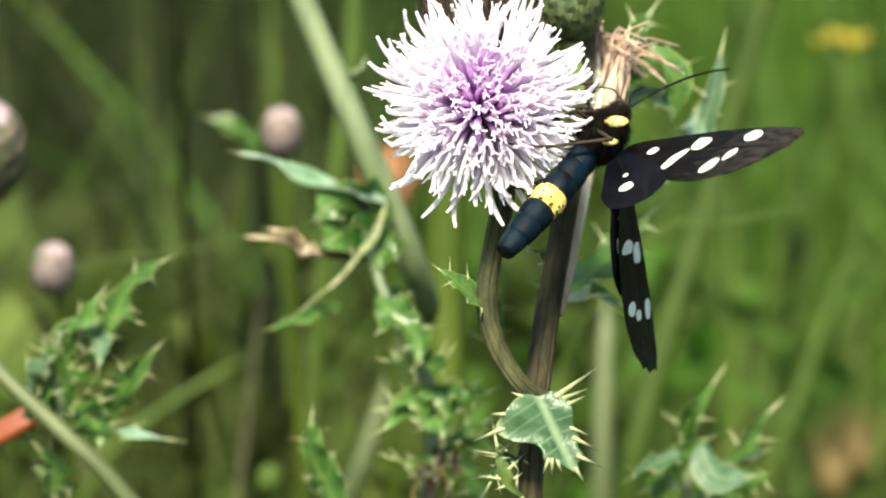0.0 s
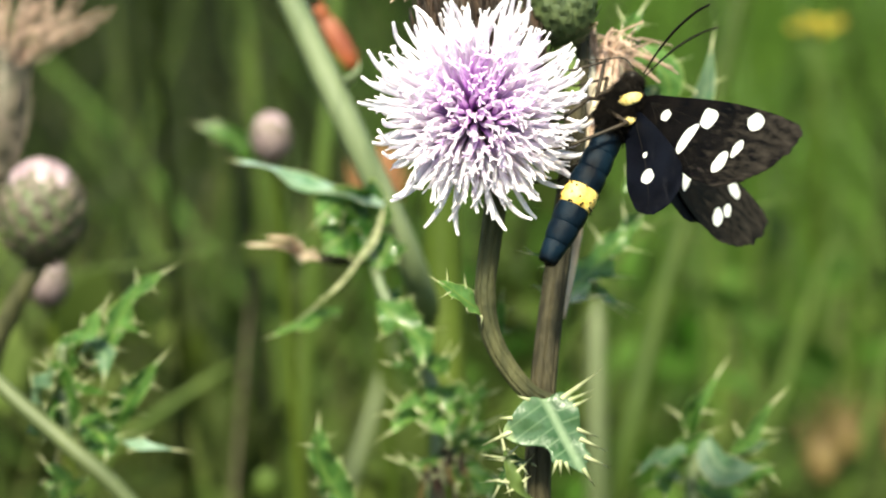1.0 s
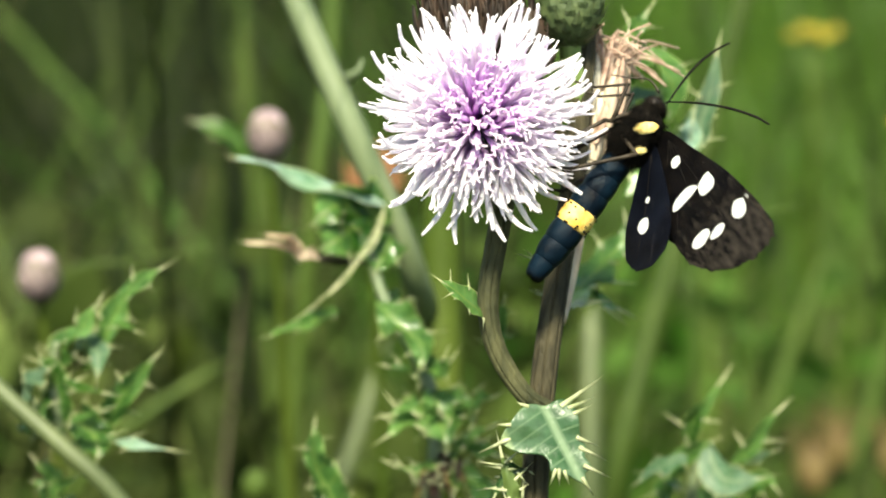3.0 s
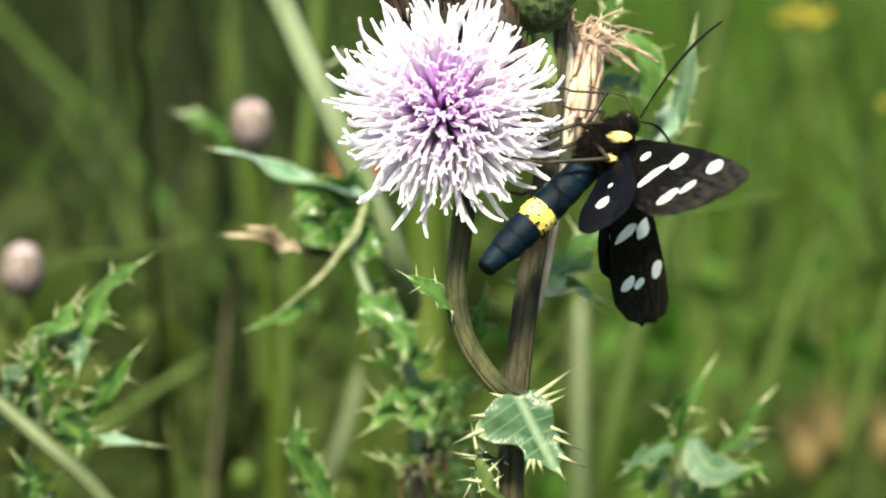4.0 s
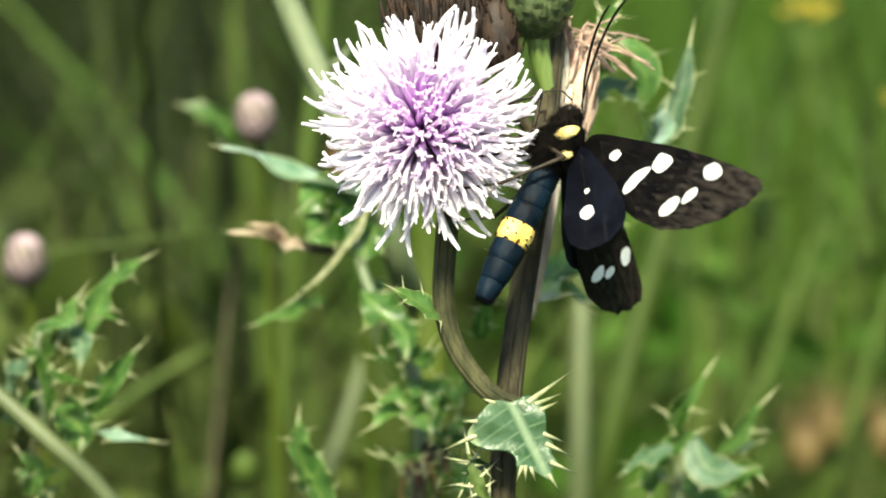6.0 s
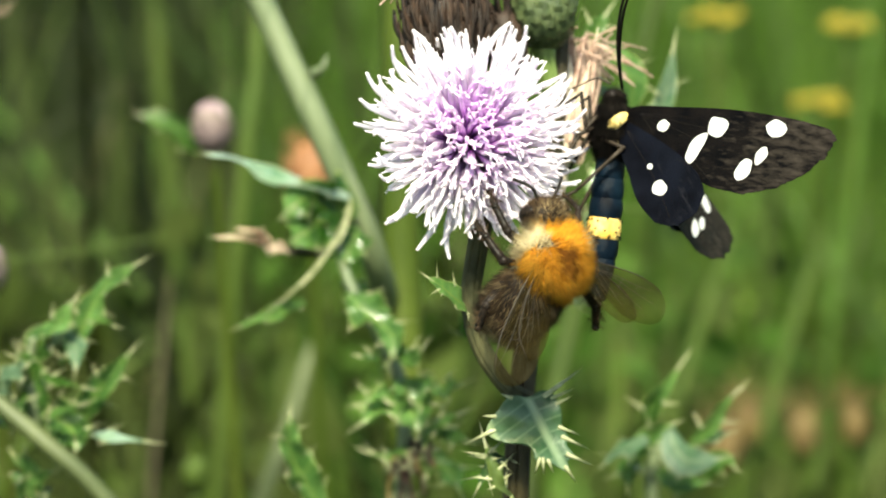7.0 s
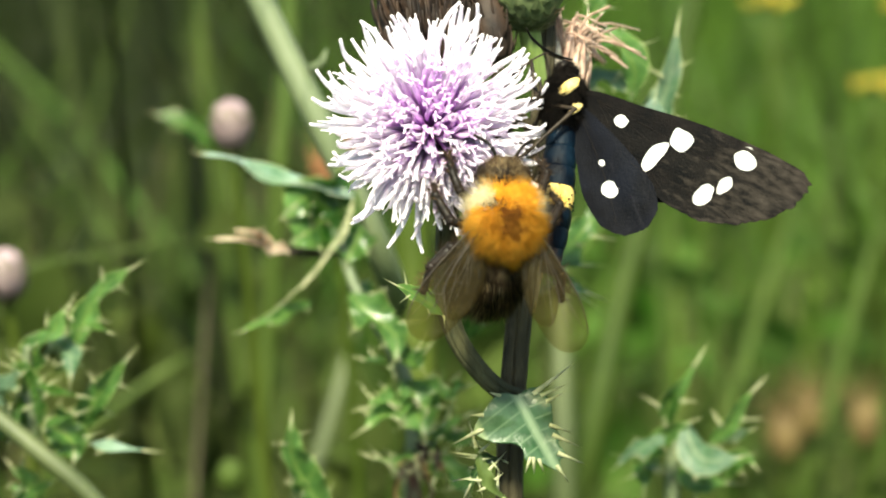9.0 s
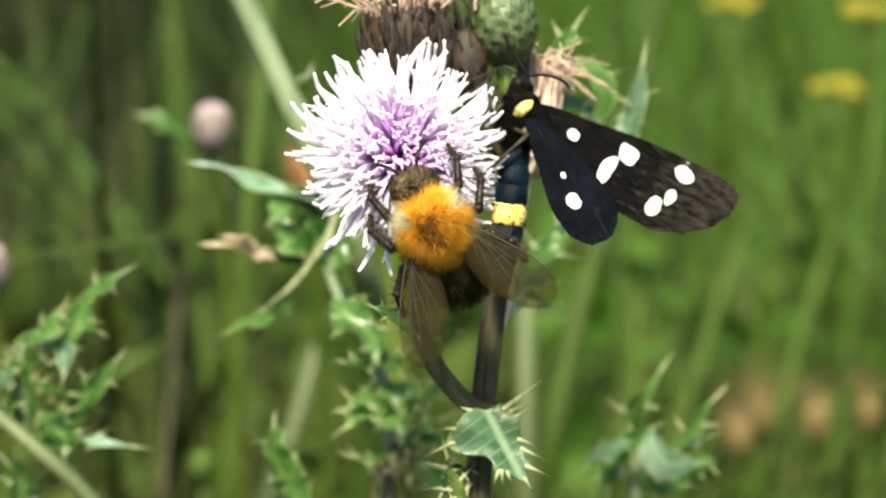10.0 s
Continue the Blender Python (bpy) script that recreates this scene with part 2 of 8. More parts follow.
M_ORANGE = island_variation(material("orange fur", (0.60, 0.25, 0.022), (0.80, 0.41, 0.06), 500, 0.75, 0, translucent=0.3), 0.65, 1.25)
M_BROWN_FUR = island_variation(material("rusty brown fur", (0.20, 0.070, 0.012), (0.38, 0.16, 0.025), 500, 0.75, 0, translucent=0.2), 0.5, 1.3)
M_CREAM = island_variation(material("cream fur", (0.46, 0.36, 0.19), (0.66, 0.57, 0.37), 500, 0.75, 0, translucent=0.25), 0.55, 1.2)
M_GREY_FUR = island_variation(material("dark grey-brown fur", (0.016, 0.010, 0.006), (0.075, 0.047, 0.026), 500, 0.8, 0, translucent=0.15), 0.4, 1.6)
M_TAN_FUR = island_variation(material("pale tan fur", (0.16, 0.11, 0.055), (0.34, 0.26, 0.15), 500, 0.7, 0, translucent=0.25), 0.4, 1.3)
M_BEE_SKIN = material("bee skin", (0.006, 0.005, 0.0045), (0.016, 0.012, 0.010), 700, 0.4, 0.4)
for coat in (M_ORANGE, M_BROWN_FUR, M_CREAM, M_GREY_FUR, M_TAN_FUR, M_BEE_SKIN):
    coat.node_tree.nodes["Principled BSDF"].inputs["Specular IOR Level"].default_value = 0.12
M_BEETLE = material("orange-red wing case", (0.13, 0.024, 0.008), (0.25, 0.058, 0.016), 400, 0.5, 0.3)
M_EARTH = material("mossy earth", (0.022, 0.030, 0.008), (0.045, 0.060, 0.016), 3, 0.9, 0.6, fine=60)
# olive blades, darkened further: the deep shade between stems is put into the colour
M_OLIVE_SHADED = island_variation(material("olive grass with shade in its colour", (0.006, 0.0115, 0.0016), (0.016, 0.0235, 0.0045), 14, 0.55, 0, translucent=0.3, fine=200), 0.3, 2.0)
M_TALL = island_variation(material("light grass", (0.045, 0.080, 0.014), (0.10, 0.145, 0.036), 14, 0.5, 0, translucent=0.35, fine=200), 0.4, 1.5)
M_GRASS = island_variation(material("meadow grass", (0.025, 0.060, 0.007), (0.063, 0.111, 0.016), 14, 0.5, 0, translucent=0.35, fine=200), 0.5, 1.7)
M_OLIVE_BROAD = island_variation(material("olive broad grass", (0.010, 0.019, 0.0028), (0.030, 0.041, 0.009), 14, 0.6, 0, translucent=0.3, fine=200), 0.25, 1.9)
M_GREEN_BROAD = island_variation(material("green broad grass", (0.030, 0.070, 0.009), (0.082, 0.135, 0.030), 14, 0.6, 0, translucent=0.35, fine=200), 0.15, 1.9)
M_PALE_GRASS = island_variation(material("pale broad grass", (0.050, 0.074, 0.016), (0.106, 0.130, 0.038), 14, 0.6, 0, translucent=0.35, fine=200), 0.35, 1.5)
M_DRYGRASS = island_variation(material("dry grass", (0.08, 0.08, 0.03), (0.15, 0.14, 0.065), 14, 0.6, 0, translucent=0.3, fine=200), 0.6, 1.3)
for grass in (M_OLIVE_SHADED, M_TALL, M_GRASS, M_DRYGRASS, M_OLIVE_BROAD, M_GREEN_BROAD, M_PALE_GRASS):
    grass.node_tree.nodes["Principled BSDF"].inputs["Specular IOR Level"].default_value = 0.2
M_DRYSTEM = material("dry brown stem", (0.050, 0.046, 0.026), (0.085, 0.072, 0.045), 120, 0.6, 0.2, streak=(1, 1, 0.1))
M_FAR_STALK = material("muted green stalk", (0.036, 0.062, 0.010), (0.062, 0.092, 0.020), 120, 0.55, 0.2, streak=(1, 1, 0.1))
M_DIM_STALK = material("dim green stalk", (0.022, 0.040, 0.004), (0.040, 0.060, 0.010), 120, 0.55, 0.2, streak=(1, 1, 0.1))
for stalk in (M_FAR_STALK, M_DIM_STALK, M_WIDE_STEM, M_DRYSTEM):
    stalk.node_tree.nodes["Principled BSDF"].inputs["Specular IOR Level"].default_value = 0.15
M_FADED = material("faded rusty head", (0.10, 0.062, 0.02), (0.17, 0.12, 0.04), 200, 0.7, 0.2, translucent=0.2)
M_HERB = island_variation(material("mixed herb leaves", (0.020, 0.060, 0.006), (0.095, 0.140, 0.024), 30, 0.55, 0, translucent=0.35, fine=200), 0.12, 1.9)
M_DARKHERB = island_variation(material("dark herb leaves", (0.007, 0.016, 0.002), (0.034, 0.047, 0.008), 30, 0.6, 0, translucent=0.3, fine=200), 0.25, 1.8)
M_OLIVE_LEAF = island_variation(material("olive herb leaves", (0.032, 0.052, 0.009), (0.070, 0.092, 0.024), 30, 0.6, 0, translucent=0.35, fine=200), 0.35, 1.35)
M_GREEN_LEAF = island_variation(material("green herb leaves", (0.014, 0.045, 0.004), (0.060, 0.110, 0.022), 30, 0.6, 0, translucent=0.35, fine=200), 0.15, 1.8)
for herb in (M_HERB, M_DARKHERB, M_OLIVE_LEAF, M_GREEN_LEAF):
    herb.node_tree.nodes["Principled BSDF"].inputs["Specular IOR Level"].default_value = 0.08
M_VEIN = material("brown wing vein", (0.014, 0.009, 0.005), (0.034, 0.024, 0.013), 600, 0.6, 0.1)
M_LIT_STALK = material("sunlit pale stalk", (0.046, 0.062, 0.020), (0.082, 0.100, 0.038), 120, 0.6, 0.2, streak=(1, 1, 0.1))
M_PETAL = material("yellow petals", (0.34, 0.27, 0.02), (0.46, 0.37, 0.05), 200, 0.6, 0.1, translucent=0.3)

# bee wing: thin smoky membrane
M_BEEWING = bpy.data.materials.new("smoky wing membrane")
M_BEEWING.use_nodes = True
_nt = M_BEEWING.node_tree
_b = _nt.nodes["Principled BSDF"]
_b.inputs["Base Color"].default_value = (0.052, 0.040, 0.018, 1)
_b.inputs["Roughness"].default_value = 0.45
_b.inputs["Specular IOR Level"].default_value = 0.25
_tr = _nt.nodes.new("ShaderNodeBsdfTransparent")
_tr.inputs[0].default_value = (0.87, 0.85, 0.72, 1)
_ms = _nt.nodes.new("ShaderNodeMixShader")
_ns = _nt.nodes.new("ShaderNodeTexNoise")
_ns.inputs["Scale"].default_value = 500
_rg = _nt.nodes.new("ShaderNodeMapRange")
_rg.inputs[3].default_value, _rg.inputs[4].default_value = 0.05, 0.17
_co = _nt.nodes.new("ShaderNodeTexCoord")
_nt.links.new(_co.outputs["Object"], _ns.inputs["Vector"])
_nt.links.new(_ns.outputs[0], _rg.inputs[0])
_nt.links.new(_rg.outputs[0], _ms.inputs[0])
_nt.links.new(_tr.outputs[0], _ms.inputs[1])
_nt.links.new(_b.outputs[0], _ms.inputs[2])
_nt.links.new(_ms.outputs[0], _nt.nodes["Material Output"].inputs[0])

# ---------------- helpers of this scene ----------------
STAGE = pose(0, 0, 0.75, 75, 0, 0)
REACH = 0.1768
UNIT = math.tan(radians(12.5)) / 784


def at(u, v, depth):
    """A place in the tilted stage before the first viewpoint: u to the right and v down, counted in twentieths of a
    millimetre on the sheet through the flower and fanning out behind it; depth: millimetres behind that sheet."""
    d = REACH + depth / 1000
    return STAGE @ Vector(((u - 784) * UNIT * d, (441 - v) * UNIT * d, -d))


def here(ob):
    """Where a thing or part stands in the world when nothing moves."""
    m = ob.matrix_basis.copy()
    while ob.parent:
        ob = ob.parent
        m = ob.matrix_basis @ m
    return m


def thing(name, place, label, category, group="", kind=""):
    ob = new(name)
    ob.empty_display_size = 0.01
    ob.matrix_basis = place if isinstance(place, Matrix) else Matrix.Translation(place)
    return tagged(ob, label, category, group, kind)


def mesh_from(bm, name, mat, smooth=True):
    me = bpy.data.meshes.new(name)
    bm.to_mesh(me)
    bm.free()
    for m in (mat if isinstance(mat, (list, tuple)) else [mat]):
        me.materials.append(m)
    if smooth:
        me.polygons.foreach_set("use_smooth", [True] * len(me.polygons))
    return me


def part(name, bm, mat, parent, label="", pivot=None, local=False, smooth=True):
    """Links bm as one mesh under parent. bm is in world space (or in the parent's space if local);
    pivot: a world place that becomes the part's origin."""
    if pivot is not None:
        bmesh.ops.translate(bm, verts=bm.verts, vec=-Vector(pivot))
    ob = new(name, mesh_from(bm, name, mat, smooth))
    if parent:
        ob.parent = parent
        if not local:
            ob.matrix_basis = here(parent).inverted() @ (Matrix.Translation(pivot) if pivot is not None else Matrix())
    elif pivot is not None:
        ob.matrix_basis = Matrix.Translation(pivot)
    return tagged(ob, label)


def curve_points(ctrl, n):
    """A smooth curve through the control places, equally many steps between each two, with no overshoot (centripetal)."""
    c = [Vector(p) for p in ctrl]
    c = [c[0] * 2 - c[1]] + c + [c[-1] * 2 - c[-2]]
    res, segs = [], len(c) - 3
    for i in range(n + 1):
        s = i / n * segs
        k = min(int(s), segs - 1)
        p = c[k:k + 4]
        t = [0.0]
        for a, b in zip(p, p[1:]):
            t.append(t[-1] + max(1e-6, (b - a).length) ** 0.5)
        x = t[1] + (t[2] - t[1]) * (s - k)
        mix = lambda a, b, u, v: a * ((v - x) / (v - u)) + b * ((x - u) / (v - u))
        a1, a2, a3 = mix(p[0], p[1], t[0], t[1]), mix(p[1], p[2], t[1], t[2]), mix(p[2], p[3], t[2], t[3])
        b1, b2 = mix(a1, a2, t[0], t[2]), mix(a2, a3, t[1], t[3])
        res.append(mix(b1, b2, t[1], t[2]))
    return res


def tube(bm, ctrl, r0, r1=None, n=20, sides=10, ridge=0.0, ridges=6, cap=True, swell=None):
    """A tapered, optionally ridged tube along the places ctrl."""
    r1 = r0 if r1 is None else r1
    pts = curve_points(ctrl, n) if len(ctrl) > 2 else [Vector(ctrl[0]).lerp(Vector(ctrl[1]), i / n) for i in range(n + 1)]
    rings, side = [], None
    for i, p in enumerate(pts):
        tan = (pts[min(i + 1, n)] - pts[max(i - 1, 0)]).normalized()
        if side is None:
            side = tan.cross(Vector((0.3, 1, 0.2))).normalized()
        side = (side - tan * side.dot(tan)).normalized()
        up = tan.cross(side)
        f = i / n
        r = r0 + (r1 - r0) * f
        if swell:
            r *= swell(f)
        ring = []
        for j in range(sides):
            a = 2 * math.pi * j / sides
            rr = r * (1 - 1.5 * ridge * max(0.0, math.cos(ridges * a + 0.8 * math.sin(3 * f))) ** 8)
            ring.append(bm.verts.new(p + side * (rr * math.cos(a)) + up * (rr * math.sin(a))))
        rings.append(ring)
    for a, b in zip(rings, rings[1:]):
        for j in range(sides):
            bm.faces.new((a[j], a[(j + 1) % sides], b[(j + 1) % sides], b[j]))
    if cap:
        bm.faces.new(rings[0][::-1])
        bm.faces.new(rings[-1])
    return pts


def spike(bm, base, tip, r, sides=4):
    base, tip = Vector(base), Vector(tip)
    d = (tip - base).normalized()
    s = d.orthogonal().normalized()
    u = d.cross(s)
    ring = [bm.verts.new(base + s * (r * math.cos(2 * math.pi * j / sides)) + u * (r * math.sin(2 * math.pi * j / sides))) for j in range(sides)]
    t = bm.verts.new(tip)
    for j in range(sides):
        bm.faces.new((ring[j], ring[(j + 1) % sides], t))


def ellipsoid(bm, centre, rx, ry, rz, turn=None, seg=20, rings=12):
    m = Matrix.Translation(centre) @ (turn.to_4x4() if turn else Matrix()) @ Matrix.Diagonal((rx, ry, rz, 1))
    return bmesh.ops.create_uvsphere(bm, u_segments=seg, v_segments=rings, radius=1, matrix=m)["verts"]


def thistle_leaf(parent, ctrl, width, facing, lobes=4, spine=0.003, mat=None, rnd=None, ripple=0.25, label="", fold=0.3, base=0.12, cut=0.5):
    """A lobed, wavy, spiny leaf: blade with its spines under parent. facing: the way its upper side looks;
    base: how broad it starts; cut: how deep the bays between the lobes are."""
    rnd = rnd or random.Random(len(bpy.data.objects))
    mat = mat or M_LEAF
    per = 10
    n = lobes * per
    pts = curve_points(ctrl, n)
    facing = Vector(facing).normalized()
    bm = bmesh.new()
    uv = bm.loops.layers.uv.new("UVMap")
    spines, rows = [], []
    cross = [-1, -0.88, -0.7, -0.4, -0.1, 0.1, 0.4, 0.7, 0.88, 1]
    jit = [[rnd.uniform(0.8, 1.2) for _ in range(lobes + 1)] for _ in range(2)]
    curl = [[rnd.uniform(0.4, 1.3) for _ in range(lobes + 1)] for _ in range(2)]
    for i, p in enumerate(pts):
        f = i / n
        tan = (pts[min(i + 1, n)] - pts[max(i - 1, 0)]).normalized()
        side = facing.cross(tan).normalized()
        nor = tan.cross(side).normalized()
        rise = base + (1 - base) * min(1.0, f / 0.28) ** 0.7
        env = max(0.02, rise * (1 - f ** 2.2) ** 0.8)
        row = []
        for c in cross:
            k = 0 if c < 0 else 1
            m = int(f * lobes)
            ph = (f * lobes + 0.2 * k) % 1.0
            peak = max(0.0, 1 - abs(ph - 0.5) / 0.5)
            # broad shoulders that run out in a point
            lobe = (1 - cut) + cut * (0.55 * math.sin(math.pi / 2 * peak) + 0.45 * peak ** 4)
            w = width * env * (1 + (lobe - 1) * abs(c) ** 2) * jit[k][m]
            wave = math.cos(2 * math.pi * ph + 1.5 * k)
            lift = abs(c) * w * fold + ripple * width * abs(c) ** 2 * wave * env * curl[k][m] + 0.10 * width * env * math.sin(9 * f + 2 * c)
            fwd = 0.25 * w * abs(c)
            row.append((bm.verts.new(p + side * (c * w) + nor * lift + tan * fwd), f, c))
            if abs(c) == 1 and abs(ph - 0.5) < 0.5 / per + 1e-6 and 0.05 < f < 0.97:
                root = row[-1][0].co.copy()
                out = (side * c + tan * rnd.uniform(0.25, 0.7) + nor * rnd.uniform(-0.1, 0.5)).normalized()
                spines.append((root - out * width * 0.3, root + out * spine * rnd.uniform(0.55, 0.9), max(spine * 0.05, width * 0.035)))
            elif abs(c) == 1 and i % 5 == 0 and 0.05 < f < 0.95 and rnd.random() < 0.3:
                root = row[-1][0].co.copy()
                out = (side * c + nor * rnd.uniform(-0.3, 0.7) + tan * rnd.uniform(-0.3, 0.5)).normalized()
                spines.append((root - out * width * 0.06, root + out * spine * rnd.uniform(0.15, 0.35), spine * 0.045))
        rows.append(row)
    for a, b in zip(rows, rows[1:]):
        for j in range(len(cross) - 1):
            quad = (a[j], a[j + 1], b[j + 1], b[j])
            face = bm.faces.new([q[0] for q in quad])
            for loop, q in zip(face.loops, quad):
                loop[uv].uv = (q[1], q[2])
    end = (pts[-1] - pts[-3]).normalized()
    spines.append((pts[-1] - end * width * 0.5, pts[-1] + end * spine * 0.9, max(spine * 0.055, width * 0.06)))
    bmesh.ops.solidify(bm, geom=list(bm.faces), thickness=0.0002)
    blade = part("leaf_blade", bm, mat, parent, label)
    for a, b, r in spines:
        bs = bmesh.new()
        spike(bs, a, b, r, 6)
        sp = part("spine", bs, M_SPINE, blade)
        sp.matrix_basis = here(blade).inverted()
    return blade


# ---------------- ground and meadow ----------------
def build_ground():
    bm = bmesh.new()
    n, size = 60, 400.0
    rnd = random.Random(3)
    vs = []
    for i in range(n + 1):
        row = []
        for j in range(n + 1):
            a, b = (i / n * 2 - 1), (j / n * 2 - 1)
            x, y = math.copysign(abs(a) ** 3, a) * size, math.copysign(abs(b) ** 3, b) * size
            row.append(bm.verts.new((x, y, -0.004 + 0.006 * noise.noise((x * 3, y * 3, 0)))))
        vs.append(row)
    for i in range(n):
        for j in range(n):
            bm.faces.new((vs[i][j], vs[i + 1][j], vs[i + 1][j + 1], vs[i][j + 1]))
    g = part("ground", bm, M_EARTH, None)
    tagged(g, "dark mossy earth under dense meadow grass", "ground", kind="structure")


def grass_patch(name, rnd, count, place, height, width, mat, label, lean=0.25, segs=5):
    """count blades, each at a spot that place(rnd) draws; each blade is a bent, tapering strip."""
    verts, faces = [], []
    for _ in range(count):
        x, y = place(rnd)
        h = rnd.uniform(*height)
        w = rnd.uniform(*width)
        az, ln = rnd.uniform(0, 2 * math.pi), abs(rnd.gauss(0, lean))
        fx, fy = math.cos(az), math.sin(az)
        face_az = rnd.uniform(-0.9, 0.9)
        sx, sy = math.cos(face_az), math.sin(face_az)
        k0 = len(verts)
        for k in range(segs + 1):
            f = k / segs
            bend = ln * h * f ** 1.8
            wf = w * (1 - f ** 2.2) * 0.5 + 0.0003
            px, py, pz = x + fx * bend, y + fy * bend, h * f * (1 - 0.25 * ln * f)
            verts += [(px - sx * wf, py - sy * wf, pz), (px + sx * wf, py + sy * wf, pz)]
            if k:
                a = k0 + 2 * k
                faces.append((a - 2, a - 1, a + 1, a))
    me = bpy.data.meshes.new(name)
    me.from_pydata(verts, [], faces)
    me.materials.append(mat)
    me.polygons.foreach_set("use_smooth", [True] * len(me.polygons))
    ob = new(name, me)
    return tagged(ob, label, "grass", kind="stuff")


def build_meadow():
    rnd = random.Random(11)

    def strip(x0, x1, y0, y1):
        """Spots spread about a stretch of meadow, thinning out towards its far side and its ends."""
        def draw(r):
            while True:
                x = r.gauss((x0 + x1) / 2, (x1 - x0) * 0.36)
                if x0 * x1 >= -0.12 and abs(x0 + x1) > 1 and (x + 0.05 if x0 + x1 > 0 else 0.05 - x) < 0:
                    continue
                # an uneven front edge away from the thistle
                drift = 0.5 * noise.noise((x * 2.3, 0.7, 0)) * min(1.0, max(0.0, abs(x) - 0.25) / 0.4)
                return x, y0 + abs(r.gauss(0, (y1 - y0) * 0.48)) + drift
        return draw

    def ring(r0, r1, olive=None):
        """Spots all round the thistle between two distances; olive: only within, or only outside, the browner corner of
        the meadow, where shade is put into the grass colour.
        """
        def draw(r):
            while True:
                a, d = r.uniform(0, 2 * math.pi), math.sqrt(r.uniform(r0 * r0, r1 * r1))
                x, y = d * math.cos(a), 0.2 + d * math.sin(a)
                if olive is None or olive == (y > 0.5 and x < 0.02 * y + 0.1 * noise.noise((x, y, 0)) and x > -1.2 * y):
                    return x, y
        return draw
    grass_patch("meadow_grass", rnd, 12000, strip(-0.05, 2.0, 0.5, 3.2), (0.22, 0.62), (0.003, 0.008), M_GRASS, "dense bright green meadow grass, out of focus")
    # left side of the background: its shade is painted into the dark blade colour
    grass_patch("shaded_grass", rnd, 14000, strip(-2.0, 0.02, 0.5, 3.2), (0.22, 0.60), (0.003, 0.007), M_OLIVE_SHADED, "dense olive and brownish meadow grass, coloured dark as if shaded, out of focus", lean=0.6)
    grass_patch("dry_grass", rnd, 220, strip(-1.5, 0.2, 0.45, 2.4), (0.35, 0.68), (0.003, 0.005), M_DRYGRASS, "pale dry grass stalks among the green", lean=0.7)
    grass_patch("tall_grass", rnd, 420, strip(-1.5, 1.5, 0.42, 1.8), (0.45, 0.72), (0.004, 0.008), M_TALL, "tall light green grass blades", lean=0.55)
    grass_patch("broad_grass", rnd, 300, strip(-0.9, 0.02, 0.52, 1.25), (0.46, 0.82), (0.004, 0.011), M_OLIVE_BROAD, "broad olive grass with shade in its colour blades, out of focus", lean=0.35)
    grass_patch("broad_grass", rnd, 260, strip(-0.02, 0.9, 0.50, 1.25), (0.46, 0.80), (0.004, 0.011), M_GREEN_BROAD, "broad green grass blades, out of focus", lean=0.3)
    grass_patch("pale_grass", rnd, 900, strip(-0.65, 0.30, 0.42, 1.0), (0.34, 0.64), (0.003, 0.008), M_PALE_GRASS, "pale yellowish green grass blades, out of focus", lean=0.5)
    grass_patch("leaning_grass", rnd, 800, strip(-0.24, 0.12, 0.44, 0.80), (0.48, 0.62), (0.002, 0.006), M_PALE_GRASS, "pale green grass blades bending over, out of focus", lean=0.7, segs=8)
    leafy_patch("herb_leaves", rnd, 6500, ((-0.02, 1.0), (0.80, 2.0), (0.08, 0.50)), (0.009, 0.026), M_HERB, "mixed green herb leaves among the meadow grass")
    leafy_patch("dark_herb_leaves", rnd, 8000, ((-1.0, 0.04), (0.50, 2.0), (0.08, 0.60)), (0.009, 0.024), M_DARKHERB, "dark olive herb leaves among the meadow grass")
    leafy_patch("olive_leaves", rnd, 3400, ((-0.55, 0.05), (0.46, 1.15), (0.16, 0.66)), (0.010, 0.032), M_OLIVE_LEAF, "mottled olive green leaves of meadow herbs, out of focus")
    leafy_patch("green_leaves", rnd, 2600, ((-0.02, 0.55), (0.55, 1.25), (0.16, 0.62)), (0.010, 0.032), M_GREEN_LEAF, "mottled green leaves of meadow herbs, out of focus")
    grass_patch("near_grass", rnd, 5000, ring(0.06, 0.9), (0.15, 0.46), (0.003, 0.006), M_GRASS, "low meadow grass round the thistle roots")
    grass_patch("side_grass", rnd, 22000, ring(0.9, 5.0, False), (0.2, 0.5), (0.004, 0.010), M_GRASS, "meadow grass on all sides", segs=4)
    # far left corner darkened by blade colour in place of shade
    grass_patch("shaded_far_grass", rnd, 9000, ring(2.0, 9.0, True), (0.3, 0.62), (0.006, 0.014), M_OLIVE_SHADED, "olive and brownish grass in the far meadow, coloured dark as if shaded", segs=4)
    grass_patch("field_grass", rnd, 24000, ring(4.0, 40.0, False), (0.3, 0.7), (0.015, 0.04), M_GRASS, "distant meadow grass", segs=3)


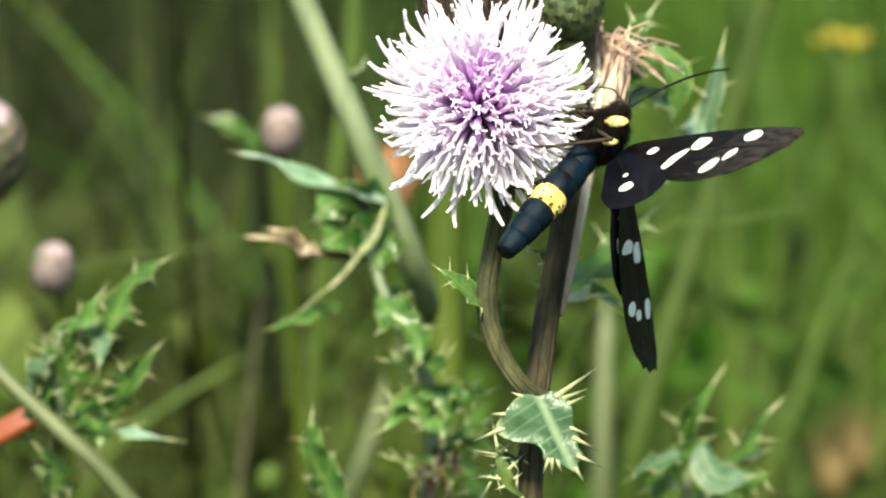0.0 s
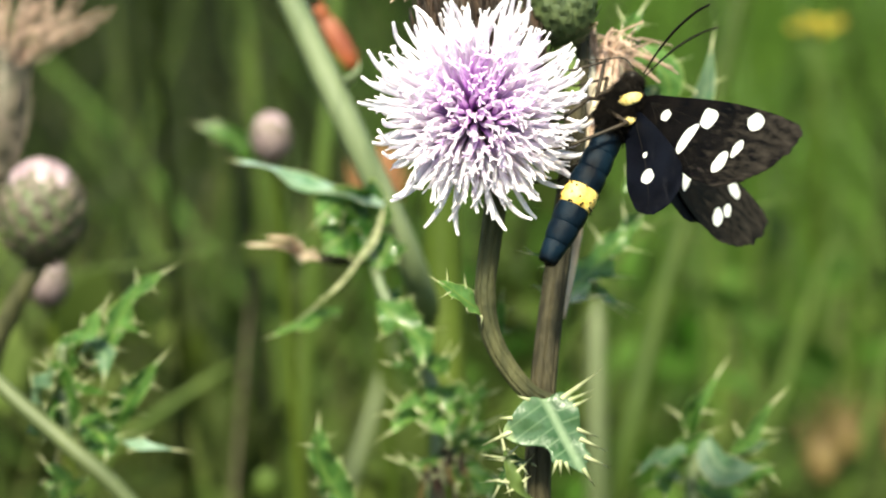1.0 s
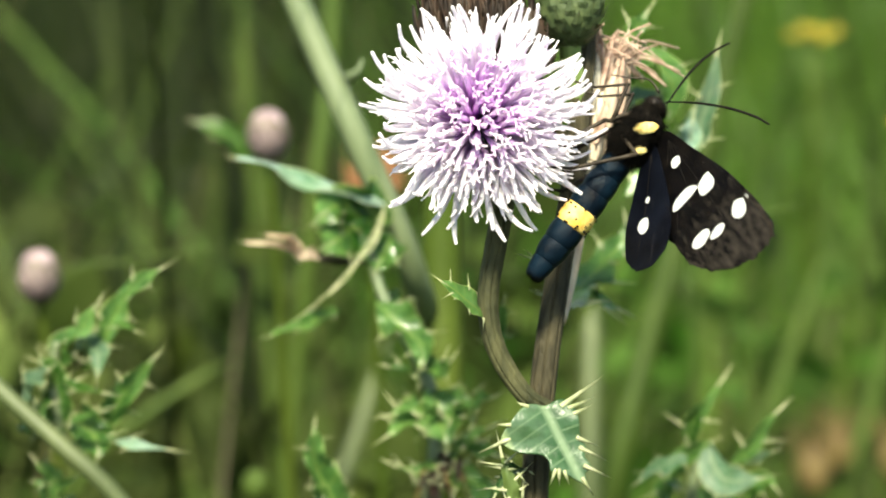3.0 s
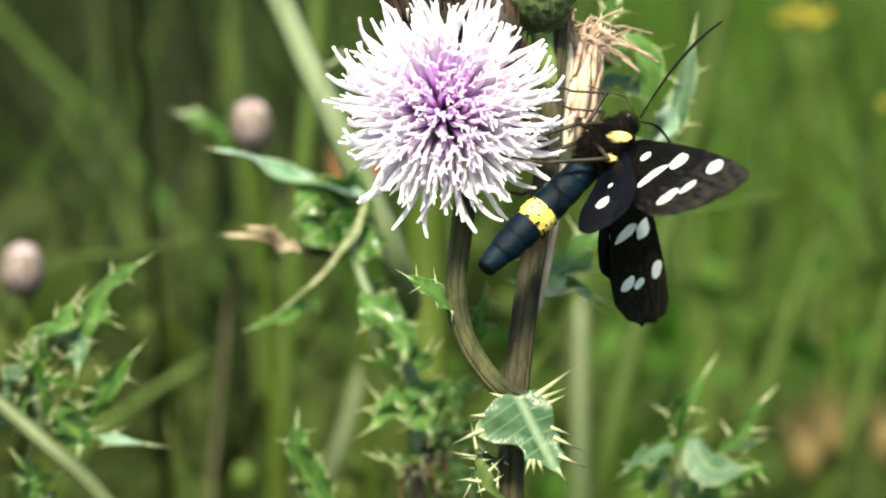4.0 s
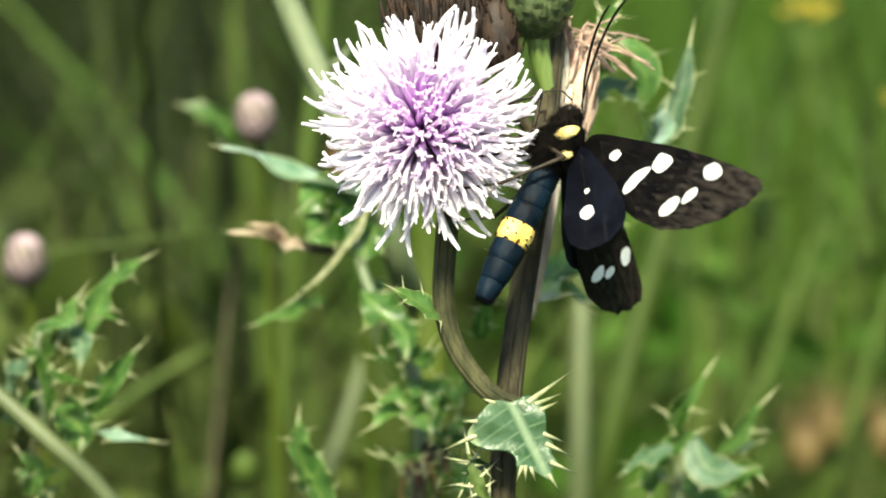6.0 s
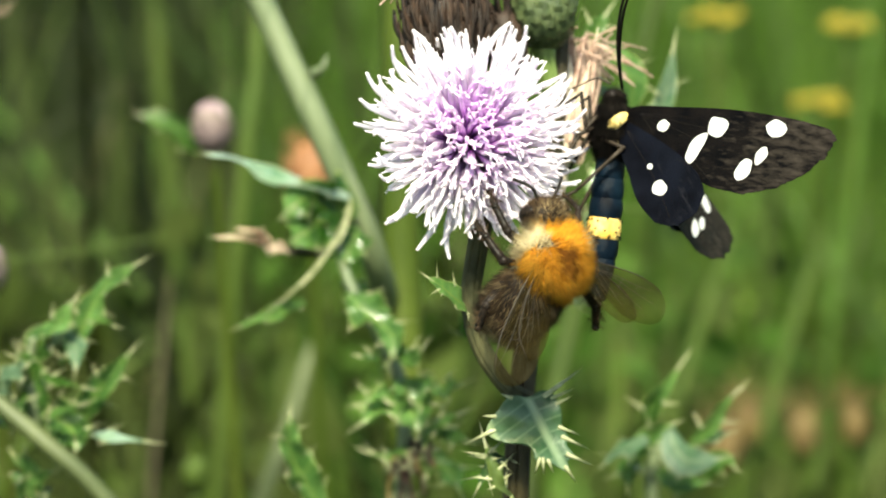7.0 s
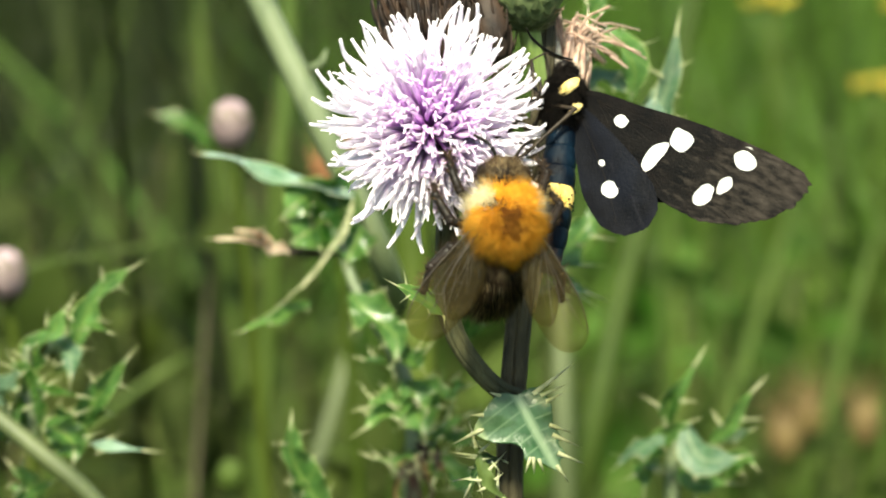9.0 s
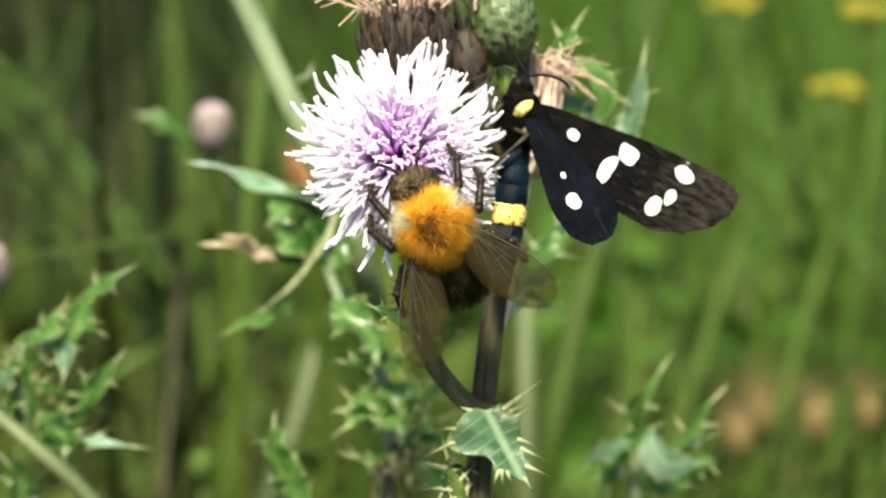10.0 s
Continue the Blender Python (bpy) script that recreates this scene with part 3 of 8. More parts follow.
def leafy_patch(name, rnd, count, box, size, mat, label):
    """Loose oval leaves of low herbs, turned every way, between the grasses."""
    verts, faces = [], []
    (x0, x1), (y0, y1), (z0, z1) = box
    for _ in range(count):
        y = y0 + (y1 - y0) * rnd.random() ** 1.2
        # herbs stand in clumps, lower further off
        x = rnd.uniform(x0, x1)
        z = z0 + (z1 - z0) * rnd.random() * (1 - 0.6 * (y - y0) / (y1 - y0))
        if noise.noise((x * 7, y * 5, z * 7)) < -0.05:
            continue
        ln = rnd.uniform(*size)
        d = Vector((rnd.gauss(0, 1), rnd.gauss(0, 0.6), rnd.gauss(0.2, 0.8))).normalized()
        sd = d.orthogonal().normalized()
        sd = Matrix.Rotation(rnd.uniform(0, 6.28), 3, d) @ sd
        nr = d.cross(sd)
        k0, c = len(verts), Vector((x, y, z))
        for f, w, h in ((0, 0.05, 0), (0.2, 0.24, 0.03), (0.5, 0.32, 0.06), (0.8, 0.18, 0.03), (1, 0.02, -0.06)):
            p = c + d * ln * (f - 0.5) + nr * ln * h
            for q in (-1, 1):
                verts.append(p + sd * ln * w * q + nr * ln * w * 0.25)
        for k in range(4):
            a = k0 + 2 * k
            faces.append((a, a + 1, a + 3, a + 2))
    me = bpy.data.meshes.new(name)
    me.from_pydata(verts, [], faces)
    me.materials.append(mat)
    me.polygons.foreach_set("use_smooth", [True] * len(me.polygons))
    return tagged(new(name, me), label, "undergrowth", kind="stuff")


def grass_stalk(points, r, mat, label, tip=0.5):
    """One tall out-of-focus stalk: up from the ground, then through the given places, thinning to tip times its width."""
    pts = [Vector(p) for p in points]
    d = (pts[0] - pts[1]).normalized()
    foot = Vector((pts[0].x + max(-0.12, min(0.12, d.x * 0.4)), pts[0].y + 0.06, 0))
    knee = pts[0].lerp(foot, 0.25) + Vector((d.x * 0.03, 0, 0))
    bm = bmesh.new()
    tube(bm, [foot, knee] + pts, r, r * tip, 40, 8, swell=lambda f: 1 if f < 0.9 else max(0.08, 1 - (f - 0.9) * 9.5))
    st = part("grass_stalk", bm, mat, None)
    return tagged(st, label, "grass stalk", "tall stalks in the meadow")


# ---------------- the flowering thistle ----------------
def floret_mesh(name, mat, rnd, bend, length, lobes=3, thick=1.0):
    """One thistle floret along +z: a slender curved tube that splits into narrow lobes, or runs out in one fine thread."""
    bm = bmesh.new()
    w = rnd.uniform(-0.4, 0.4) * bend
    pts = [Vector(q) for q in ((0, 0, 0), (-bend * 0.08, 0, length * 0.4), (bend * 0.10, w * 0.4, length * 0.7), (bend * 0.45, w, length * 0.88), (bend, w * 1.4, length))]
    fine = 0.62 if lobes == 0 else 0.8
    tube(bm, pts, 0.00013 * thick, 0.00017 * thick, 14, 6, swell=lambda f: (1 + 0.25 * math.sin(math.pi * f) ** 2) * (1 if f < 0.6 else 1 - (1 - fine) * ((f - 0.6) / 0.4)))
    d = (pts[-1] - pts[-2]).normalized()
    s = d.orthogonal().normalized()
    u = d.cross(s)
    for j in range(lobes):
        a = 2 * math.pi * (j + rnd.random() * 0.5) / max(1, lobes)
        o = s * math.cos(a) + u * math.sin(a)
        q = pts[-1] + d * rnd.uniform(0.0003, 0.0010) + o * rnd.uniform(0.0002, 0.0006)
        tube(bm, [pts[-1] - d * 0.0006 + o * 0.00006, pts[-1] + o * 0.00014, q], 0.00011 * thick, 0.00006 * thick, 4, 5)
    return mesh_from(bm, name, mat)


def build_flower_head(plant):
    rnd = random.Random(5)
    centre = at(752, 197, 0)
    axis = (STAGE.to_3x3() @ Vector((0.03, 0.12, 1))).normalized()
    down = (at(800, 345, 7) - centre).normalized()
    bm = bmesh.new()
    # egg-shaped involucre that the florets grow from
    stem_dir = (centre - at(790, 420, 7)).normalized()
    turn = stem_dir.to_track_quat("Z", "Y").to_matrix()
    ellipsoid(bm, centre + down * 0.0030 - axis * 0.0030, 0.0031, 0.0031, 0.0047, turn)
    head = part("flower_head", bm, M_BRACT, plant, "open pale lilac thistle flower head", pivot=centre)
    base = here(head)
    for i in range(70):
        g = i * 2.39996
        f = (i + 0.5) / 70
        ang = math.pi * f * 0.8
        d = turn @ Vector((math.sin(ang) * math.cos(g), math.sin(ang) * math.sin(g), -math.cos(ang)))
        c = centre + down * 0.0030 - axis * 0.0030
        p = c + turn @ Vector((0.0031 * math.sin(ang) * math.cos(g), 0.0031 * math.sin(ang) * math.sin(g), -0.0047 * math.cos(ang)))
        b2 = bmesh.new()
        spike(b2, p - d * 0.0002, p + (d * 0.6 + stem_dir).normalized() * 0.0022, 0.0005, 4)
        part("bract", b2, M_BRACT, head)
    meshes = {}
    for key, mat in (("in", M_FLORET_IN), ("mid", M_FLORET_MID), ("out", M_FLORET_OUT)):
        meshes[key] = [floret_mesh("floret", mat, rnd, rnd.uniform(0.0001, 0.0007) * rnd.choice((-1, 1)), 0.0084, {"in": 3, "mid": 2, "out": 1}[key], {"in": 1.3, "mid": 1.25, "out": 1.15}[key]) for _ in range(10)]
    meshes["rim"] = [floret_mesh("floret", M_FLORET_OUT, rnd, rnd.uniform(0.0010, 0.0026), 0.0096, 0, 1.45) for k in range(14)]
    origin = centre - axis * 0.0034 - down * 0.0006
    t0 = axis.to_track_quat("Z", "Y").to_matrix()
    inner, rim, core = 320, 86, 120
    for i in range(inner + rim + core):
        if i >= inner + rim:
            # shorter young florets that close the middle
            f = (i - inner - rim + 0.5) / core
            key, polar, g = "in" if f < 0.38 + rnd.gauss(0, 0.22) else "mid", 0.74 * math.sqrt(f), i * 2.39996 + rnd.gauss(0, 0.1)
            size, spin = (0.80 - 0.05 * f) * rnd.uniform(0.93, 1.05), rnd.uniform(0, 6.28)
        elif i < inner:
            f = (i + 0.5) / inner
            polar = 1.24 * f ** 0.54 + rnd.gauss(0, 0.03)
            g = i * 2.39996 + rnd.gauss(0, 0.05)
            key = "in" if polar < 0.32 + rnd.gauss(0, 0.13) else ("mid" if polar < 0.72 + rnd.gauss(0, 0.16) else "out")
            size = (0.885 - 0.10 * min(1.0, polar / 1.2)) * rnd.uniform(0.90, 1.05)
            spin = rnd.uniform(0, 6.28)
        else:
            key = "rim"
            polar = rnd.uniform(1.02, 1.72)
            g = (i - inner) * 2.39996 + rnd.gauss(0, 0.1)
            size = rnd.uniform(0.66, 0.90)
            spin = None
        d = t0 @ Vector((math.sin(polar) * math.cos(g), math.sin(polar) * math.sin(g), math.cos(polar)))
        q = d.to_track_quat("Z", "Y").to_matrix().to_4x4()
        if spin is None:
            # curl the rim florets forward and upward
            want = q.to_3x3().inverted() @ (axis * 0.9 + Vector((0, 0, 0.5)) + Vector((rnd.gauss(0, 0.3), rnd.gauss(0, 0.3), rnd.gauss(0, 0.3))))
            spin = math.atan2(want.y, want.x)
        q = q @ Matrix.Rotation(spin, 4, "Z")
        fl = new("floret", rnd.choice(meshes[key]))
        fl.parent = head
        place = Matrix.Translation(origin + d * 0.0008 + (d - axis * d.dot(axis)) * 0.0026) @ q @ Matrix.Diagonal((1, 1, size, 1))
        fl.matrix_basis = base.inverted() @ place
    return head


def withered_head(plant, low, high, r, bract_mat, hair_mat, rnd, hairs=60, hair_len=0.006, label="", spread=0.5, bracts=60, flat=False, droop=Vector((0, 0, 0))):
    """A spent head: a slim cup of long dry bracts with a tuft of dead florets."""
    low, high = Vector(low), Vector(high)
    ax = (high - low)
    ln = ax.length
    ax.normalize()
    turn = ax.to_track_quat("Z", "Y").to_matrix()
    bm = bmesh.new()
    tube(bm, [low, low.lerp(high, 0.3), low.lerp(high, 0.7), high], r * (0.42 if flat else 0.5), r * (0.42 if flat else 0.6), 10, 12, swell=lambda f: 0.6 + 0.9 * math.sin(math.pi * min(1, f * 0.8 + 0.12)))
    body = part("seed_head", bm, bract_mat, plant, label)
    for i in range(bracts):
        g = i * 2.39996
        f = rnd.uniform(-0.1 if flat else 0.0, 0.8)
        o = turn @ Vector((math.cos(g), math.sin(g), 0))
        p = low.lerp(high, f) + o * r * (0.45 + 0.35 * math.sin(math.pi * min(1, f + 0.15)))
        b2 = bmesh.new()
        if flat:
            # long bracts pressed together into a closed sheaf that narrows upward
            e = p + ax * ln * rnd.uniform(0.30, 0.55) - o * r * rnd.uniform(-0.12, 0.15) + ax.cross(o) * r * rnd.uniform(-0.25, 0.25)
            sd = ax.cross(o) * r * rnd.uniform(0.13, 0.24)
            spine_line = curve_points([p, p.lerp(e, 0.5) + o * r * rnd.uniform(0.03, 0.09), e + o * r * rnd.uniform(-0.02, 0.12)], 5)
            rows = []
            for k, q in enumerate(spine_line):
                w = (0.7, 1.0, 0.95, 0.75, 0.45, 0.06)[k]
                rows.append([b2.verts.new(q - sd * w), b2.verts.new(q + o * r * 0.045 * w), b2.verts.new(q + sd * w), b2.verts.new(q - o * r * 0.02)])
            for ra, rb in zip(rows, rows[1:]):
                for j in range(4):
                    b2.faces.new((ra[j], ra[(j + 1) % 4], rb[(j + 1) % 4], rb[j]))
        else:
            e = p + ax * ln * rnd.uniform(0.25, 0.55) + o * r * rnd.uniform(-0.15, 0.35)
            tube(b2, [p, p.lerp(e, 0.5) + o * r * rnd.uniform(0.02, 0.16), e], r * 0.07, r * 0.015, 4, 4)
        c = part("bract", b2, hair_mat if flat and i % 3 == 0 else bract_mat, body)
        c.matrix_basis = here(body).inverted()
    for i in range(hairs):
        bh = bmesh.new()
        g = rnd.uniform(0, 6.28)
        o = turn @ Vector((math.cos(g), math.sin(g), 0))
        p = high - ax * ln * 0.15 + o * r * rnd.uniform(0, 0.6)
        e = p + (ax + o * rnd.uniform(0, spread) * 1.6).normalized() * hair_len * rnd.uniform(0.5, 1.2)
        mid = p.lerp(e, 0.6) + Vector((rnd.uniform(-1, 1), rnd.uniform(-1, 1), rnd.uniform(-1, 1))) * hair_len * 0.16
        tube(bh, [p, mid, e + o * hair_len * rnd.uniform(-0.1, 0.25) + droop * rnd.uniform(0.2, 1.3)], 0.00016, 0.00009, 6, 4)
        h = part("dead_floret", bh, hair_mat, body)
        h.matrix_basis = here(body).inverted()
    return body


def green_bud(plant, centre, r, ax, rnd, label, scale_mat, core_mat, top_mat=None):
    """A closed bud: overlapping pointed bracts round an egg."""
    centre, ax = Vector(centre), Vector(ax).normalized()
    turn = ax.to_track_quat("Z", "Y").to_matrix()
    bm = bmesh.new()
    ellipsoid(bm, centre, r * 0.94, r * 0.94, r * 1.15, turn)
    body = part("bud", bm, core_mat, plant, label)
    for i in range(110):
        f = (i + 0.5) / 110
        th = math.pi * (1 - f * 0.86)
        g = i * 2.39996
        o = turn @ Vector((math.sin(th) * math.cos(g), math.sin(th) * math.sin(g), math.cos(th)))
        p = centre + turn @ Vector((r * 0.93 * math.sin(th) * math.cos(g), r * 0.93 * math.sin(th) * math.sin(g), r * 1.13 * math.cos(th)))
        tang = (ax - o * ax.dot(o)).normalized()
        sd = tang.cross(o)
        b2 = bmesh.new()
        w = r * 0.17
        v = [b2.verts.new(p - sd * w * 0.6 - tang * w), b2.verts.new(p + sd * w * 0.6 - tang * w), b2.verts.new(p + sd * w + o * r * 0.05),
             b2.verts.new(p + tang * r * 0.42 + o * r * 0.12), b2.verts.new(p - sd * w + o * r * 0.05), b2.verts.new(p + o * r * 0.10)]
        for tri in ((0, 1, 5), (1, 2, 5), (2, 3, 5), (3, 4, 5), (4, 0, 5)):
            b2.faces.new([v[k] for k in tri])
        c = part("bract", b2, scale_mat if f < 0.8 or not top_mat else top_mat, body, smooth=False)
        c.matrix_basis = here(body).inverted()
    return body


def clasping_leaf(plant, place):
    """The broad leaf that clasps the stem: a smooth rounded lobe on one side of the midrib, a toothed one on the other.
    The outline is in millimetres from the joint; the midrib runs down and outward."""
    outline = ((0, 0.3), (-1.1, 0.5), (-2.1, 0.2), (-3.3, -1.2), (-4.1, -2.4), (-4.0, -3.2), (-2.4, -4.0), (-0.6, -4.2), (0.1, -4.8), (0.2, -5.7), (0.7, -6.0), (1.2, -5.9), (2.0, -6.2),
               (3.6, -7.0), (3.5, -6.0), (4.1, -5.5), (3.5, -4.4), (3.8, -3.7), (3.2, -2.6), (3.1, -1.4), (2.9, -0.3), (2.3, 0.7), (1.3, 0.9))
    teeth = (((-3.9, -2.9), (-6.6, -4.1)), ((3.4, -6.7), (4.2, -8.2)), ((3.8, -5.5), (5.9, -6.6)), ((3.5, -3.8), (5.7, -5.0)), ((3.2, -2.8), (4.9, -3.6)), ((2.9, -0.4), (4.3, 0.2)), ((2.6, 0.2), (4.7, 1.0)),
             ((2.2, 0.7), (5.6, 3.0)), ((0.6, -5.9), (0.0, -7.2)), ((1.0, -5.9), (0.9, -7.3)), ((1.6, -6.0), (1.9, -7.2)), ((-3.6, -1.5), (-4.8, -1.5)), ((-1.8, 0.3), (-2.8, 0.6)))
    rib = Vector((3.0, -6.4)).normalized()
    line = smooth_outline(outline, 3)
    rim = [(x * 1000, y * 1000) for x, y in line]
    spots = [Vector(q) for q in rim]
    edges = [(a, (a + 1) % len(rim)) for a in range(len(rim))]
    for a in range(-12, 13):
        for b in range(-20, 3):
            q = (a * 0.36 + 0.1 * (b % 2), b * 0.36)
            if inside(q, rim):
                spots.append(Vector(q))
    out = geometry.delaunay_2d_cdt(spots, edges, [], 0, 1e-5)

    def lift(x, y):
        """Height above the leaf's plane: keeled along the midrib, waved towards the margin."""
        c, f = x * rib.y - y * rib.x, x * rib.x + y * rib.y
        return 0.22 * abs(c) - 0.045 * c * c + 0.28 * math.sin(1.3 * f + 0.6 * c) * min(1.0, abs(c) / 2) - 0.05 * f
    bm = bmesh.new()
    uv = bm.loops.layers.uv.new("UVMap")
    vs = [bm.verts.new((p.x / 1000, p.y / 1000, lift(p.x, p.y) / 1000)) for p in out[0]]
    for f in out[2]:
        if inside([sum(out[0][k][c] for k in f) / len(f) for c in (0, 1)], rim):
            face = bm.faces.new([vs[k] for k in f])
            for loop, k in zip(face.loops, f):
                x, y = out[0][k]
                loop[uv].uv = ((x * rib.x + y * rib.y) / 7.0, (x * rib.y - y * rib.x) / 4.6)
    bmesh.ops.delete(bm, geom=[v for v in bm.verts if not v.link_faces], context="VERTS")
    bmesh.ops.recalc_face_normals(bm, faces=bm.faces)
    bmesh.ops.solidify(bm, geom=list(bm.faces), thickness=0.00018)
    bm.transform(place)
    blade = part("leaf_blade", bm, M_CLASP, plant, "broad glossy clasping leaf with pale spines")
    for (x0, y0), (x1, y1) in teeth:
        bs = bmesh.new()
        a, b = Vector((x0, y0, lift(x0, y0))) / 1000, Vector((x1, y1, lift(x0, y0) + 0.4)) / 1000
        spike(bs, place @ a.lerp(b, -0.2), place @ b, 0.00020 + 0.00003 * (b - a).length * 1000, 6)
        sp = part("spine", bs, M_SPINE, blade)
        sp.matrix_basis = here(blade).inverted()


def build_thistle():
    rnd = random.Random(21)
    root = Vector((0.0050, 0.1925, 0.0))
    plant = thing("thistle_plant", root, "creeping thistle with one open lilac flower and withered heads", "thistle")
    face = STAGE.to_3x3() @ Vector((0, 0.2, 1))
    up = STAGE.to_3x3() @ Vector((0, 1, 0))
    bm = bmesh.new()
    tube(bm, [root, root.lerp(at(878, 960, 9), 0.5), at(876, 900, 9), at(888, 720, 8), at(908, 560, 8), at(930, 430, 9), at(952, 300, 10), at(965, 180, 11), at(975, 60, 11), at(985, -120, 12)],
         0.00140, 0.00100, 110, 84, 0.16, 7)
    part("main_stem", bm, M_STEM, plant)
    # curved flower stalk, hinged where it leaves the stem
    joint = at(905, 722, 6)
    bm = bmesh.new()
    tube(bm, [at(912, 740, 7), at(905, 722, 6.5), at(868, 703, 6), at(825, 655, 6), at(793, 595, 6), at(781, 520, 6), at(788, 440, 6), at(797, 360, 5), at(795, 310, 4)], 0.00085, 0.00110, 46, 84, 0.16, 7)
    stalk = part("flower_stalk", bm, M_STALK, plant, "dark green ridged curving stalk", pivot=joint)
    # small spiny leaf on the stalk
    thistle_leaf(stalk, [at(776, 562, 5.5), at(740, 528, 3), at(690, 497, 2)], 0.0015, face + up * 0.6, 3, 0.0016, M_LEAF_FAR, rnd, 0.15, cut=0.25, fold=0.25, base=0.4)
    build_flower_head(plant)
    # broad clasping leaf at the joint
    clasping_leaf(plant, Matrix.Translation(at(893, 718, 3.5)) @ STAGE.to_3x3().to_4x4() @ pose(0, 0, 0, -14, 6, 0))
    thistle_leaf(plant, [at(870, 830, 8), at(830, 830, 6), at(800, 880, 6)], 0.0013, face * 0.6 + up, 3, 0.0026, M_LEAF, rnd, 0.3)
    # yellowish young leaf under it
    thistle_leaf(plant, [at(872, 905, 7), at(838, 872, 5), at(822, 830, 5), at(816, 800, 6)], 0.0008, face + up * 0.6, 3, 0.0034, M_FRESH_STEM, rnd, 0.2, cut=0.3)
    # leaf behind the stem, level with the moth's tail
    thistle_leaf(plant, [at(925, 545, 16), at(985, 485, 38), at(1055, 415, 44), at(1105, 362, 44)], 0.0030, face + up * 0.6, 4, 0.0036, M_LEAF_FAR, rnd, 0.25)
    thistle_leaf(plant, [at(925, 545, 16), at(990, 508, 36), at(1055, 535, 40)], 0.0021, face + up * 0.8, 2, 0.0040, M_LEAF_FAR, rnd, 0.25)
    thistle_leaf(plant, [at(915, 470, 9), at(895, 450, 9), at(870, 442, 8)], 0.0007, face + up, 2, 0.0022, M_LEAF, rnd, 0.25)
    # pale withered head and its stalk
    bm = bmesh.new()
    tube(bm, [at(925, 560, 10), at(945, 470, 12), at(970, 330, 14), at(985, 240, 15)], 0.0007, 0.0011, 20, 10, 0.05)
    part("side_stalk", bm, M_STRAW, plant, "pale straw-coloured stalk")
    withered_head(plant, at(988, 265, 14), at(1018, 70, 15), 0.0031, M_STRAW, M_DEAD_PALE, rnd, 80, 0.0050, "pale straw-coloured withered head", 0.7, 95, flat=True, droop=Vector((0.0014, -0.0006, -0.0030)))
    # green bud and brown spent heads above the flower
    bm = bmesh.new()
    tube(bm, [at(968, 160, 11), at(950, 90, 10), at(945, 30, 9)], 0.0009, 0.0012, 12, 10, 0.05)
    part("bud_stalk", bm, M_FRESH_STEM, plant)
    green_bud(plant, at(945, -18, 9), 0.0034, up, rnd, "small green spiny bud", M_BRACT, M_BRACT)
    withered_head(plant, at(760, 120, 8), at(748, -50, 7), 0.0045, M_DEAD, M_DEAD_PALE, rnd, 44, 0.0085, "brown withered thistle head", 1.0, 260, droop=Vector((-0.0010, -0.0020, -0.0034)))
    withered_head(plant, at(880, 110, 9), at(868, -10, 9), 0.0025, M_DEAD, M_DEAD, rnd, 40, 0.005, "withered brown thistle head", 0.6, 40)
    bm = bmesh.new()
    tube(bm, [at(955, 280, 11), at(860, 230, 10), at(775, 190, 9), at(762, 115, 8)], 0.0008, 0.001, 20, 8)
    tube(bm, [at(958, 250, 11), at(900, 180, 10), at(880, 105, 9)], 0.0006, 0.0008, 14, 8)
    part("head_stalk", bm, M_STEM, plant)
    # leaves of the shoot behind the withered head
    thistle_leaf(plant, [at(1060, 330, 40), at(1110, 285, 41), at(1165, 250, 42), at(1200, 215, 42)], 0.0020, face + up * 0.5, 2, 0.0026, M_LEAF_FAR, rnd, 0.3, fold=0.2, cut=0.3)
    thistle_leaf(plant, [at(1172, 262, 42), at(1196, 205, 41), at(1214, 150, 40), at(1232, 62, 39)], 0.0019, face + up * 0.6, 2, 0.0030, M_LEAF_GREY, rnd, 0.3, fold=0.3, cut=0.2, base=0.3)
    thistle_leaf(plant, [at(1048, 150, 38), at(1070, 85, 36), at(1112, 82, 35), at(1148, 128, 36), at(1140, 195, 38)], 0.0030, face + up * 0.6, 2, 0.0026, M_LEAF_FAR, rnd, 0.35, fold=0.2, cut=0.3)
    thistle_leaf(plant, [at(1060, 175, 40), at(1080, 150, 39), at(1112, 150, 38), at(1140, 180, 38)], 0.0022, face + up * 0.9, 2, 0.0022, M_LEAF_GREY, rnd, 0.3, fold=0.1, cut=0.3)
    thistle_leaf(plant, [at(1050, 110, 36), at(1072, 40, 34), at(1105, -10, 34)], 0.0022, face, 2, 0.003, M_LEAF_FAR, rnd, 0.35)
    # small pale blade added for a highlight; its brightness is in the leaf colour
    thistle_leaf(plant, [at(1150, 275, 41), at(1178, 225, 38), at(1186, 185, 37)], 0.0019, face + up * 0.9, 1, 0.0022, M_LEAF_PALE_SHEEN, rnd, 0.3, fold=0.1, cut=0.3)
    return plant


